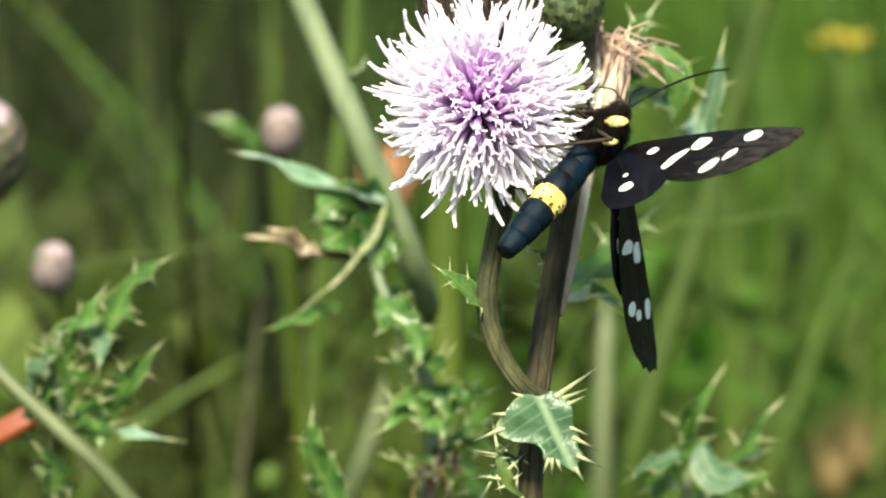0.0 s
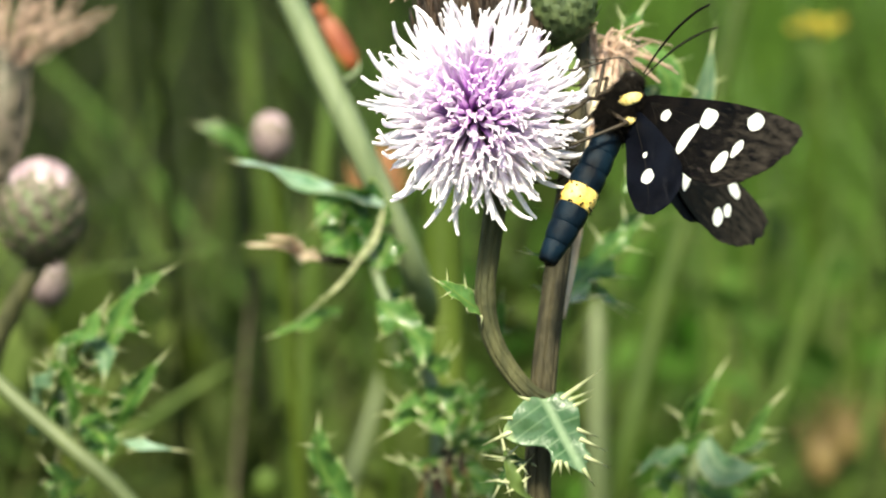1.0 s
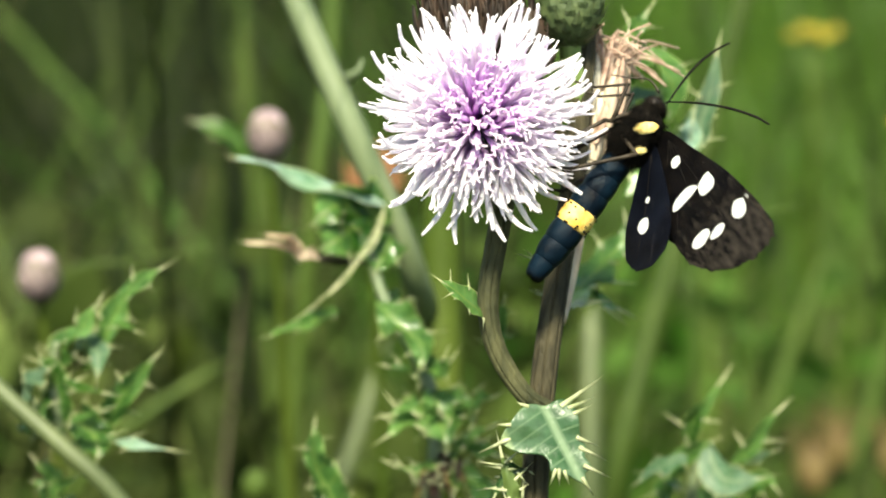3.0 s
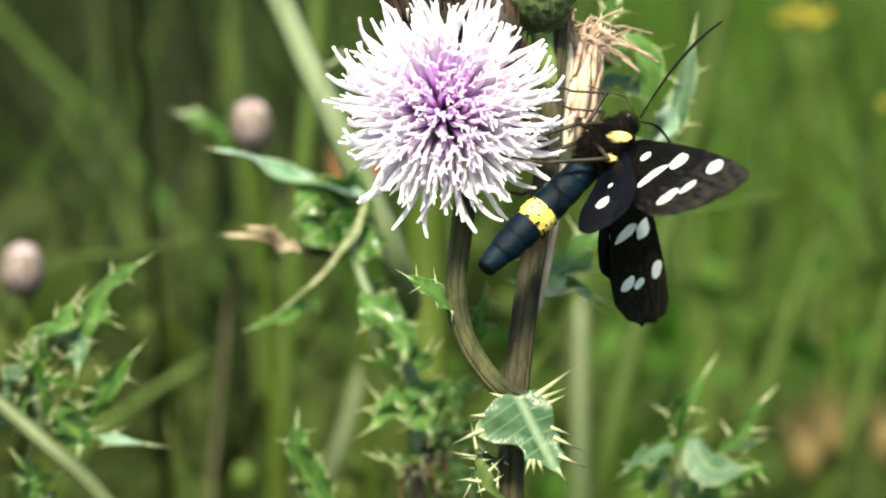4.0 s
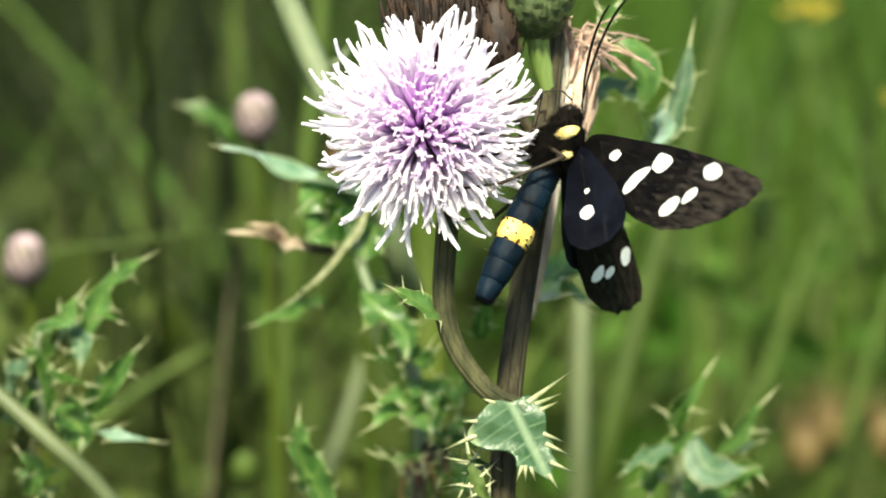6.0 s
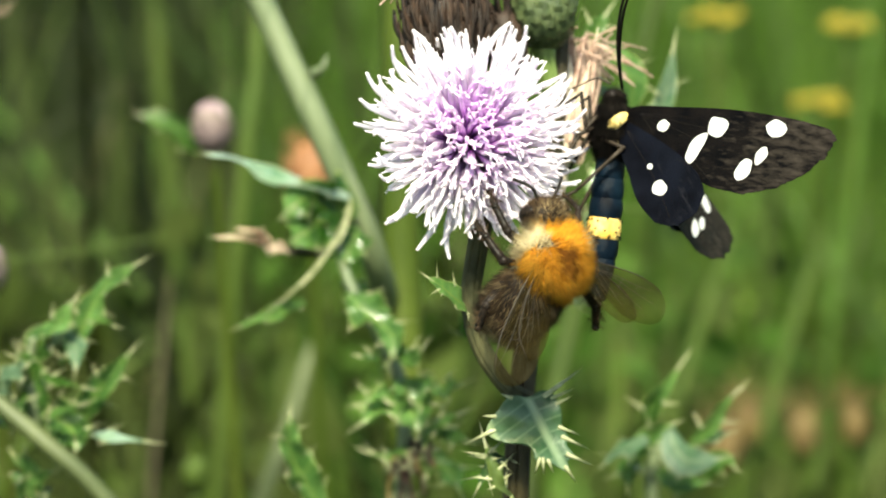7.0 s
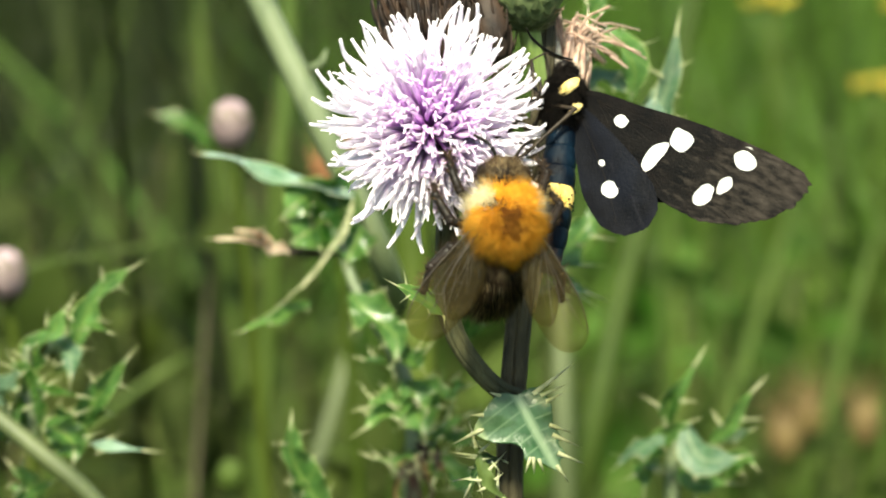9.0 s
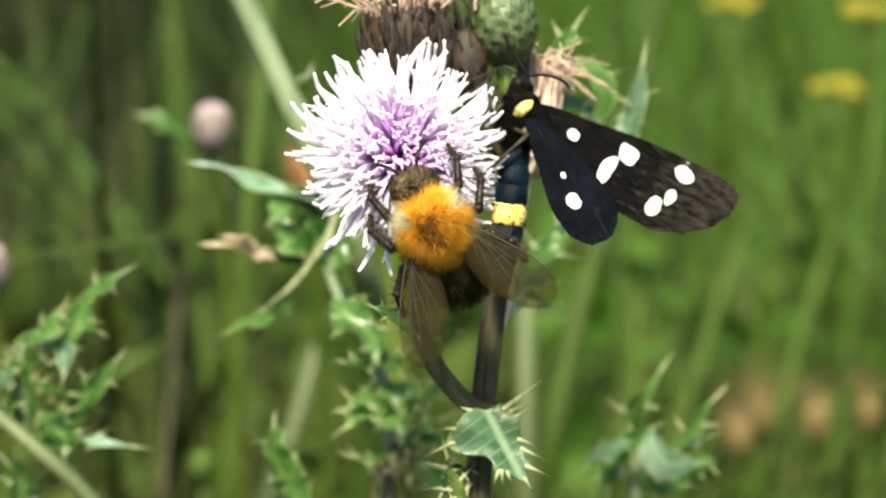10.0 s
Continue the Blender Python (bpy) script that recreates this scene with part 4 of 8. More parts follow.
def build_yellow_flower(top, seed):
    """A blurred yellow meadow flower: stem, cushion and ray petals."""
    rnd = random.Random(200 + seed)
    f = thing("yellow_flower", Vector((top.x, top.y + 0.05, 0)), "yellow meadow flower on a thin stem, out of focus", "flower", "yellow meadow flowers")
    bm = bmesh.new()
    tube(bm, [Vector((top.x, top.y + 0.05, 0)), top + Vector((0.01, 0.02, -0.3)), top], 0.0014, 0.001, 16, 6)
    part("stem", bm, M_WIDE_STEM, f)
    for k in range(26):
        a = 2.39996 * k
        r = 0.0088 * math.sqrt((k + 1) / 26)
        p = top + Vector((math.cos(a) * r, math.sin(a) * r * 0.5, rnd.uniform(-0.002, 0.002) - r * 0.2))
        bm = bmesh.new()
        ellipsoid(bm, p, 0.0016, 0.0016, 0.0010, None, 7, 5)
        part("petal", bm, M_PETAL, f)
    return f


# ---------------- thistles further back ----------------
def shoot(plant, ctrl, r0, r1, mat=None):
    bm = bmesh.new()
    tube(bm, ctrl, r0, r1, 40, 10, 0.05)
    return part("stem", bm, mat or M_PALE_STEM, plant)


def leaf_maker(plant, face, rnd):
    """Leaves of a shoot from places and half-widths in millimetres."""
    up = STAGE.to_3x3() @ Vector((0, 1, 0))

    def make(depth, points, half, lobes=3, spine=0.0026, mat=None, cut=0.26, fold=0.4, climb=0.4, toward=5.0):
        n = len(points) - 1
        ctrl = [at(u, v, depth - toward * k / n) for k, (u, v) in enumerate(points)]
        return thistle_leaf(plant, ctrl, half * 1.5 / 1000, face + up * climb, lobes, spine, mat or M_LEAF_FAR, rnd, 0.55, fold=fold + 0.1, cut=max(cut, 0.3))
    return make


def build_left_thistle():
    rnd = random.Random(31)
    root = Vector((-0.0426, 0.2318, 0.0))
    p = thing("thistle_shoot", root, "leafy green thistle shoot with pale spiny leaf edges", "thistle", "leafy thistle shoots")
    leaf = leaf_maker(p, STAGE.to_3x3() @ Vector((0.2, 0.3, 1)), rnd)
    shoot(p, [root, at(330, 1150, 48), at(152, 872, 44), at(47, 771, 44), at(-40, 690, 46), at(-130, 600, 48)], 0.0011, 0.0009, M_LIT_STALK)
    shoot(p, [at(60, 780, 52), at(48, 730, 50), at(40, 650, 49), at(46, 590, 48)], 0.0007, 0.0005)
    leaf(50, ((95, 640), (125, 600), (150, 540), (185, 490), (238, 456)), 1.5, 3, 0.0024, climb=0.4, cut=0.3, fold=0.2)
    leaf(50, ((48, 640), (62, 596), (90, 566), (118, 522)), 1.4, 2, 0.0026, climb=0.6, cut=0.3, fold=0.2)
    leaf(49, ((150, 548), (162, 560), (188, 572)), 0.5, 1, 0.0022, climb=0.8)
    leaf(51, ((40, 754), (48, 690), (36, 640), (10, 625)), 1.5, 3, climb=0.5, cut=0.3, fold=0.2)
    leaf(50, ((70, 620), (100, 600), (120, 610), (116, 655)), 1.3, 2, 0.0026, M_LEAF_GREY, climb=0.9, cut=0.25)
    leaf(49, ((53, 655), (82, 673), (132, 684)), 0.7, 1, 0.003, climb=1.0, cut=0.12)
    leaf(52, ((140, 740), (155, 703), (178, 667), (222, 618)), 1.5, 2, 0.0026, climb=-0.1, cut=0.25, fold=0.2)
    leaf(49, ((47, 760), (76, 737), (127, 715)), 0.7, 1, climb=1.0, cut=0.12)
    leaf(53, ((75, 735), (98, 742), (120, 768), (118, 800)), 2.2, 2, climb=-0.2, cut=0.25, fold=0.1)
    leaf(50, ((150, 768), (168, 768), (190, 776), (248, 786)), 0.75, 1, 0.0028, M_LEAF_PALE_SHEEN, cut=0.1, climb=0.7, fold=-0.1)
    leaf(50, ((-14, 690), (8, 660), (30, 640)), 1.5, 2, 0.0026, M_LEAF_GREY, cut=0.3, fold=0.1)
    leaf(52, ((-20, 740), (10, 715), (40, 700)), 1.6, 2, cut=0.3, fold=0.2)
    leaf(54, ((20, 880), (35, 840), (10, 805)), 1.4, 2, cut=0.3, fold=0.1)
    leaf(54, ((60, 890), (55, 860), (80, 835)), 1.2, 1, cut=0.3)
    return p


def build_right_thistle():
    rnd = random.Random(41)
    root = Vector((0.0308, 0.2383, 0.0))
    p = thing("thistle_shoot", root, "small thistle shoot with curled bright green leaves", "thistle", "leafy thistle shoots")
    leaf = leaf_maker(p, STAGE.to_3x3() @ Vector((-0.1, 0.3, 1)), rnd)
    shoot(p, [root, at(1190, 1080, 60), at(1192, 930, 59), at(1196, 850, 58), at(1215, 800, 57)], 0.0012, 0.0007)
    leaf(51, ((1180, 800), (1150, 812), (1120, 826), (1088, 850)), 1.1, 2, 0.0022, M_LEAF_GREY, cut=0.25, climb=0.8, fold=-0.1)
    leaf(55, ((1130, 850), (1165, 815), (1195, 790), (1228, 776)), 1.3, 2, 0.0022, cut=0.2, climb=-0.2)
    leaf(58, ((1190, 790), (1188, 755), (1200, 725), (1218, 706), (1244, 668)), 1.0, 1, 0.0034, cut=0.15, climb=-0.1)
    leaf(51, ((1222, 778), (1226, 815), (1246, 842), (1282, 848), (1320, 842)), 1.7, 1, 0.0022, M_LEAF_GREY, cut=0.12, climb=0.7, fold=-0.15)
    leaf(56, ((1262, 815), (1297, 790), (1318, 752), (1346, 722)), 1.0, 1, 0.0034, cut=0.15, climb=-0.1)
    leaf(53, ((1290, 880), (1300, 855), (1325, 848), (1340, 862)), 1.1, 1, 0.0022, cut=0.15, climb=0.2)
    leaf(57, ((1280, 815), (1312, 806), (1338, 795)), 0.6, 1, 0.002, M_LEAF_GREY)
    leaf(57, ((1165, 835), (1145, 850), (1140, 890)), 1.5, 2, cut=0.2, climb=-0.3)
    leaf(58, ((1200, 860), (1240, 885), (1300, 890)), 1.3, 1, cut=0.2, climb=0.2)
    return p


def build_middle_thistle():
    rnd = random.Random(51)
    root = Vector((-0.0028, 0.2336, 0.0))
    p = thing("thistle_shoot", root, "spiny thistle shoot with dried brown lower leaves", "thistle", "leafy thistle shoots")
    face = STAGE.to_3x3() @ Vector((0.1, 0.3, 1))
    leaf = leaf_maker(p, face, rnd)
    shoot(p, [root, at(725, 1080, 56), at(722, 900, 55), at(728, 790, 54), at(722, 690, 54), at(690, 610, 54), at(640, 520, 55), at(610, 420, 57)], 0.0013, 0.0006)
    leaf(53, ((622, 520), (650, 552), (680, 575), (704, 605), (697, 644)), 1.9, 2, climb=0.2)
    leaf(52, ((690, 655), (711, 644), (736, 649), (758, 622)), 1.4, 2, climb=0.6)
    leaf(52, ((690, 650), (668, 645), (640, 638)), 0.6, 1)
    leaf(53, ((722, 680), (731, 705), (736, 740), (745, 780)), 2.6, 2, climb=0.4)
    leaf(52, ((728, 712), (692, 730), (640, 762)), 1.7, 2, 0.0034, climb=0.9)
    leaf(52, ((730, 708), (692, 715), (645, 725)), 1.2, 2, 0.0034, climb=0.9)
    leaf(52, ((735, 715), (785, 712), (826, 695)), 1.6, 2, 0.0030, climb=0.9)
    leaf(52, ((740, 790), (775, 772), (824, 748)), 0.8, 2, 0.0034, climb=0.9)
    leaf(53, ((745, 800), (790, 790), (840, 800)), 1.2, 2, 0.0030, climb=0.9)
    leaf(53, ((735, 810), (690, 830), (650, 815)), 0.9, 2, 0.0030, climb=0.9)
    leaf(53, ((745, 830), (800, 850), (820, 890)), 1.6, 2, 0.0030, climb=0.5)
    for k in range(11):
        x, y = rnd.uniform(690, 770), rnd.uniform(775, 885)
        thistle_leaf(p, [at(725, 785 + 8 * k, 54), at(x, y, 51), at(x + rnd.uniform(-20, 20), y + rnd.uniform(15, 60), 50)], 0.0006, face, 2, 0.0016, M_FADED if k % 3 == 0 else M_DEAD, rnd, 0.7)
    leaf(50, ((575, 930), (530, 860), (505, 800), (507, 742)), 1.7, 3, 0.002, climb=0.2)
    leaf(50, ((540, 900), (520, 870), (500, 855)), 0.9, 2, 0.002)
    leaf(44, ((832, 610), (838, 565), (846, 522)), 1.0, 2, 0.002)
    return p


def build_far_thistle():
    rnd = random.Random(61)
    root = Vector((-0.0149, 0.2392, 0.0))
    p = thing("thistle_shoot", root, "out-of-focus pale thistle stem with drooping leaves", "thistle", "leafy thistle shoots")
    leaf = leaf_maker(p, STAGE.to_3x3() @ Vector((0.1, 0.5, 1)), rnd)
    shoot(p, [root, at(748, 950, 88), at(742, 640, 86), at(690, 452, 66), at(600, 240, 61), at(525, 70, 61), at(440, -130, 61)], 0.0020, 0.0016)
    leaf(58, ((640, 345), (573, 326), (485, 304), (430, 274), (366, 259)), 1.3, 2, 0.0016, M_LEAF_PALE_SHEEN, cut=0.15, climb=0.9, fold=0.2)
    leaf(60, ((650, 380), (606, 350), (557, 343), (510, 378)), 3.2, 2, 0.0016, cut=0.15, climb=-0.6, fold=0.1)
    leaf(60, ((640, 375), (600, 375), (557, 405), (524, 424)), 2.8, 2, 0.0016, cut=0.15, climb=-0.6, fold=0.1)
    leaf(57, ((640, 345), (630, 385), (600, 436), (546, 497), (480, 552)), 0.4, 3, 0.0012, M_SPINE, cut=0.15, climb=0.7)
    leaf(60, ((655, 400), (640, 430), (622, 466)), 2.4, 2, 0.0016, cut=0.2, climb=-0.4, fold=0.1)
    leaf(64, ((560, 532), (500, 560), (430, 580)), 1.1, 2, 0.0016, cut=0.15, climb=0.8)
    leaf(62, ((625, 500), (655, 540), (640, 570)), 1.4, 2, 0.0016)
    thorn = bmesh.new()
    tube(thorn, [at(580, 115, 60), at(594, 104, 58), at(603, 80, 58)], 0.0008, 0.0001, 6, 6)
    part("thorn", thorn, M_PALE_STEM, p)
    for pts, half in ((((505, 440), (455, 422), (380, 412)), 0.9), (((500, 435), (470, 410), (420, 398)), 0.8), (((475, 430), (500, 438), (520, 445)), 0.9), (((490, 450), (470, 415), (475, 395)), 0.6)):
        leaf(58, pts, half * 0.85, 1, 0.001, M_STRAW, 0.1)
    twig = bmesh.new()
    tube(twig, [at(470, 423, 57), at(520, 440, 58), at(600, 445, 60), at(665, 420, 62)], 0.0004, 0.0006, 12, 6)
    part("twig", twig, M_DEAD, p)
    return p


def build_far_buds():
    rnd = random.Random(71)
    up = STAGE.to_3x3() @ Vector((0, 1, 0))
    face = STAGE.to_3x3() @ Vector((0, 0.4, 1))
    for (u, v, d, r, lab) in ((458, 212, 138, 0.0034, "closed mauve thistle bud on a thin stalk"), (48, 463, 138, 0.0035, "closed pinkish thistle bud on a thin stalk")):
        top = at(u, v, d)
        p = thing("thistle_bud", Vector((top.x + 0.01, top.y + 0.03, 0)), lab, "thistle bud", "closed thistle buds")
        shoot(p, [Vector((top.x + 0.01, top.y + 0.03, 0)), top + Vector((0.006, 0.01, -0.2)), top + Vector((0.001, 0.0, -0.02)), top], 0.0009, 0.0007, M_WIDE_STEM)
        green_bud(p, top, r, up, rnd, "", M_BUD_BRACT, M_BUD, M_BUD)
        if u > 300:
            thistle_leaf(p, [top + Vector((-0.002, 0, -0.004)), at(390, 208, d), at(325, 185, d)], 0.0026, face, 2, 0.002, M_LEAF_FAR, rnd)
    low = at(445, 835, 190)
    p = thing("thistle_bud", Vector((low.x, low.y + 0.02, 0)), "small fresh green thistle bud", "thistle bud", "closed thistle buds")
    shoot(p, [Vector((low.x, low.y + 0.02, 0)), low + Vector((0, 0.01, -0.2)), low], 0.0009, 0.0008, M_FAR_STALK)
    green_bud(p, low, 0.0026, up, rnd, "", M_FAR_STALK, M_FAR_STALK)
    for u, v, d, r in ((1460, 790, 350, 0.0050), (1508, 750, 370, 0.0042), (1605, 770, 350, 0.0050), (1705, 755, 370, 0.0042)):
        dry = at(u, v, d)
        p = thing("withered_bud", Vector((dry.x, dry.y + 0.04, 0)), "dry pinkish-brown withered flower head", "thistle bud", "closed thistle buds")
        shoot(p, [Vector((dry.x, dry.y + 0.04, 0)), dry + Vector((0.004, 0.01, -0.2)), dry], 0.0012, 0.0009, M_FAR_STALK)
        withered_head(p, dry - up * 0.008, dry + up * 0.004, r, M_FADED, M_FADED, rnd, 40, 0.009, "", 1.2, 26)
    top = at(655, 285, 165)
    p = thing("withered_bud", Vector((top.x, top.y + 0.04, 0)), "rusty brown withered thistle head", "thistle bud", "closed thistle buds")
    shoot(p, [Vector((top.x, top.y + 0.04, 0)), top + Vector((0.004, 0.01, -0.2)), top + Vector((0, 0, -0.02)), top], 0.0012, 0.0009, M_WIDE_STEM)
    withered_head(p, top - up * 0.006, top + up * 0.004, 0.0052, M_RUST, M_RUST, rnd, 30, 0.004, "", 0.6, 30)
    return p


def build_stray_sprig():
    rnd = random.Random(81)
    root = Vector((-0.0660, 0.2700, 0.0))
    p = thing("thistle_sprig", root, "swaying thistle sprig with a round bud and a withered head", "thistle")
    up = STAGE.to_3x3() @ Vector((0, 1, 0))
    shoot(p, [root, at(-60, 1000, 79), at(-20, 640, 77), at(50, 500, 75), at(76, 460, 75)], 0.0016, 0.0012, M_STALK)
    green_bud(p, at(76, 380, 75), 0.0057, up, rnd, "round dark green bud with pink top", M_BUD_BRACT, M_BRACT, M_BUD)
    shoot(p, [at(-20, 640, 77), at(-40, 500, 81), at(10, 300, 81)], 0.001, 0.001, M_STALK)
    withered_head(p, at(0, 320, 81), at(22, 70, 81), 0.0033, M_BUD_BRACT, M_DEAD_PALE, rnd, 70, 0.012, "withered pinkish head with pale dead florets", 1.3, 60)
    return p


# ---------------- insects ----------------
def flat_patch(outline, thick, rings=(1.0, 0.6), wave=0.0):
    """A thin closed plate in the xy plane with the given outline."""
    bm = bmesh.new()
    n = len(outline)
    cx, cy = sum(o[0] for o in outline) / n, sum(o[1] for o in outline) / n
    rim = []
    for sign in (1, -1):
        rows = []
        for s in rings:
            row = []
            for x, y in outline:
                z = wave * math.sin(9 * math.atan2(y, x + 0.001)) * s
                row.append(bm.verts.new((cx + (x - cx) * s, cy + (y - cy) * s, z + sign * thick / 2)))
            rows.append(row)
        mid = bm.verts.new((cx, cy, sign * thick / 2))
        for a, b in zip(rows, rows[1:]):
            for j in range(n):
                q = (a[j], a[(j + 1) % n], b[(j + 1) % n], b[j])
                bm.faces.new(q if sign > 0 else q[::-1])
        for j in range(n):
            q = (rows[-1][j], rows[-1][(j + 1) % n], mid)
            bm.faces.new(q if sign > 0 else q[::-1])
        rim.append(rows[0])
    for j in range(n):
        bm.faces.new((rim[0][(j + 1) % n], rim[0][j], rim[1][j], rim[1][(j + 1) % n]))
    bmesh.ops.recalc_face_normals(bm, faces=bm.faces)
    return bm


def inside(p, line):
    """Whether the place p lies within a closed outline."""
    hit = False
    for (x0, y0), (x1, y1) in zip(line, line[1:] + line[:1]):
        if (y0 > p[1]) != (y1 > p[1]) and p[0] < (x1 - x0) * (p[1] - y0) / (y1 - y0) + x0:
            hit = not hit
    return hit


def windowed_plate(rim, holes, thick):
    """A thin plate in the xy plane with openings a little smaller than the given outlines."""
    shrunk = []
    for line in holes:
        cx, cy = sum(q[0] for q in line) / len(line), sum(q[1] for q in line) / len(line)
        shrunk.append([(cx + (x - cx) * 0.94, cy + (y - cy) * 0.94) for x, y in line])
    spots, edges = [], []
    for line in [rim] + shrunk:
        k0, n = len(spots), len(line)
        spots += [Vector((x * 1000, y * 1000)) for x, y in line]
        edges += [(k0 + k, k0 + (k + 1) % n) for k in range(n)]
    # a loose net of inner places keeps the faces even
    xs, ys = [q[0] for q in rim], [q[1] for q in rim]
    for a in range(1, 30):
        for b in range(1, 14):
            q = (min(xs) + (max(xs) - min(xs)) * (a + 0.3 * (b % 2)) / 30, min(ys) + (max(ys) - min(ys)) * b / 14)
            if inside(q, rim):
                spots.append(Vector((q[0] * 1000, q[1] * 1000)))
    out = geometry.delaunay_2d_cdt(spots, edges, [], 0, 1e-5)
    bm = bmesh.new()
    vs = [bm.verts.new((p.x / 1000, p.y / 1000, 0.00002 * math.sin(1.7 * p.y))) for p in out[0]]
    for f in out[2]:
        mid = [sum(out[0][k][c] for k in f) / len(f) / 1000 for c in (0, 1)]
        if inside(mid, rim) and not any(inside(mid, line) for line in shrunk):
            bm.faces.new([vs[k] for k in f])
    bmesh.ops.delete(bm, geom=[v for v in bm.verts if not v.link_faces], context="VERTS")
    bmesh.ops.recalc_face_normals(bm, faces=bm.faces)
    bmesh.ops.solidify(bm, geom=list(bm.faces), thickness=thick)
    bmesh.ops.translate(bm, verts=bm.verts, vec=(0, 0, -sum(v.co.z for v in bm.verts) / len(bm.verts)))
    return bm


def smooth_outline(pts, n=6):
    c = [Vector((p[0], p[1], 0)) for p in pts]
    k = len(c)
    res = []
    for i in range(k):
        a, b, d, e = c[i - 1], c[i], c[(i + 1) % k], c[(i + 2) % k]
        for j in range(n):
            f = j / n
            q = 0.5 * ((2 * b) + (d - a) * f + (2 * a - 5 * b + 4 * d - e) * f * f + (3 * b - a - 3 * d + e) * f ** 3)
            res.append((q.x / 1000, q.y / 1000))
    return res


FORE = ((-0.4, -0.3), (5, -1.0), (10, -1.45), (15, -1.5), (19, -1.25), (21.0, -0.75), (21.4, 0.2), (20.7, 1.9), (19.3, 3.5), (17.2, 4.9), (14.5, 5.9), (11.5, 5.9), (8.5, 5.3), (5, 3.8), (2, 2.5), (-0.6, 1.3))
HIND = ((-2.4, -0.3), (0.5, -1.3), (3.5, -2.1), (6, -2.5), (8.3, -2.5), (10.0, -1.5), (10.5, 0.2), (9.8, 2.0), (8.0, 3.1), (5.0, 3.2), (2.0, 2.4), (-1.0, 1.6), (-2.8, 0.8))


def oval(cx, cy, a, b, turn=0.0, squash=0.0):
    res = []
    for k in range(12):
        t = 2 * math.pi * k / 12
        x, y = a * math.cos(t), b * math.sin(t) * (1 + squash * math.cos(t))
        res.append((cx + x * math.cos(turn) - y * math.sin(turn), cy + x * math.sin(turn) + y * math.cos(turn)))
    return res


def build_moth_wing(moth, kind):
    if kind == "fore":
        outline, spots, name = FORE, (oval(3.57, 1.02, 0.62, 0.55), ((8.3, -0.35), (9.0, -0.55), (9.9, -0.5), (10.25, 0.0), (10.1, 0.8), (9.7, 1.25), (9.0, 1.25), (8.4, 0.9)), oval(7.75, 2.55, 0.7, 1.55, 0.22, 0.25),
                                      oval(15.15, -0.38, 1.05, 0.80, 0.15), oval(13.35, 3.7, 0.72, 1.08, 0.25), oval(14.6, 2.3, 0.55, 0.85, 0.3)), "forewing"
    else:
        outline, spots, name = HIND, (oval(5.7, 0.9, 0.85, 0.68), oval(3.2, 0.45, 0.32, 0.25), oval(7.9, -1.2, 0.5, 0.35)), "hindwing"
        spots = spots[:2]
    grow = 1.04
    rag = random.Random(len(bpy.data.objects))
    rim = [(x * g, y * g) for x, y, g in ((x, y, grow * (rag.uniform(0.990, 1.003) - 0.014 * abs(math.sin(k * math.pi / 9))) if x > 0.002 else grow) for k, (x, y) in enumerate(smooth_outline(outline, 8)))]
    ragged = []
    for s in spots:
        cx, cy = sum(q[0] for q in s) / len(s), sum(q[1] for q in s) / len(s)
        ragged.append(smooth_outline([((cx + (x - cx) * k) * grow, (cy + (y - cy) * k) * grow) for x, y, k in ((x, y, rag.uniform(0.9, 1.07)) for x, y in s)], 3))
    # the dark membrane is open where the clear white spots sit
    wing = part(name, windowed_plate(rim, ragged, 0.00006), M_WING if kind == "fore" else M_HIND, moth, "black scaly wing with white spots", local=True, smooth=False)
    for line in ragged:
        part("wing_spot", flat_patch(line, 0.00009), M_SPOT, wing, "white translucent spot", local=True, smooth=False)
    bv = bmesh.new()
    for k in range(5 if kind == "fore" else 3):
        f = (k + 0.5) / (5 if kind == "fore" else 3)
        end = Vector(outline[5 + k * 2 if kind == "fore" else 3 + k * 2]) / 1000
        tube(bv, [Vector((0.0006 if kind == "fore" else -0.0018, 0.0002, 0)), Vector((end.x * 0.5, end.y * 0.42, 0)), Vector((end.x * 0.985, end.y * 0.97, 0))], 0.00004, 0.000036, 10, 6)
    part("vein", bv, M_BLACK, wing, local=True)
    return wing


def fur(bm, centre, radii, count, length, rnd, turn=None, lean=(0, 0, 0), keep=None, width=0.00007, clump=0.0):
    """Short tapered hairs standing on an ellipsoid."""
    c, lean = Vector(centre), Vector(lean)
    for _ in range(count):
        z = rnd.uniform(-1, 1)
        a = rnd.uniform(0, 2 * math.pi)
        q = math.sqrt(1 - z * z)
        u = Vector((q * math.cos(a), q * math.sin(a), z))
        if keep and not keep(u):
            continue
        p = Vector((u.x * radii[0], u.y * radii[1], u.z * radii[2]))
        nrm = Vector((u.x / radii[0], u.y / radii[1], u.z / radii[2])).normalized()
        d = (nrm + lean + noise.noise_vector(p * clump) * 1.1 * bool(clump) + Vector((rnd.gauss(0, 0.3), rnd.gauss(0, 0.3), rnd.gauss(0, 0.3)))).normalized()
        s = d.orthogonal().normalized()
        w = width
        ln = length * rnd.uniform(0.6, 1.15)
        p = c + p * 0.97
        s2 = d.cross(s)
        v = [bm.verts.new(p + s * w), bm.verts.new(p - s * w * 0.5 + s2 * w * 0.87), bm.verts.new(p - s * w * 0.5 - s2 * w * 0.87), bm.verts.new(p + d * ln)]
        for t in ((0, 1, 3), (1, 2, 3), (2, 0, 3)):
            bm.faces.new([v[k] for k in t])


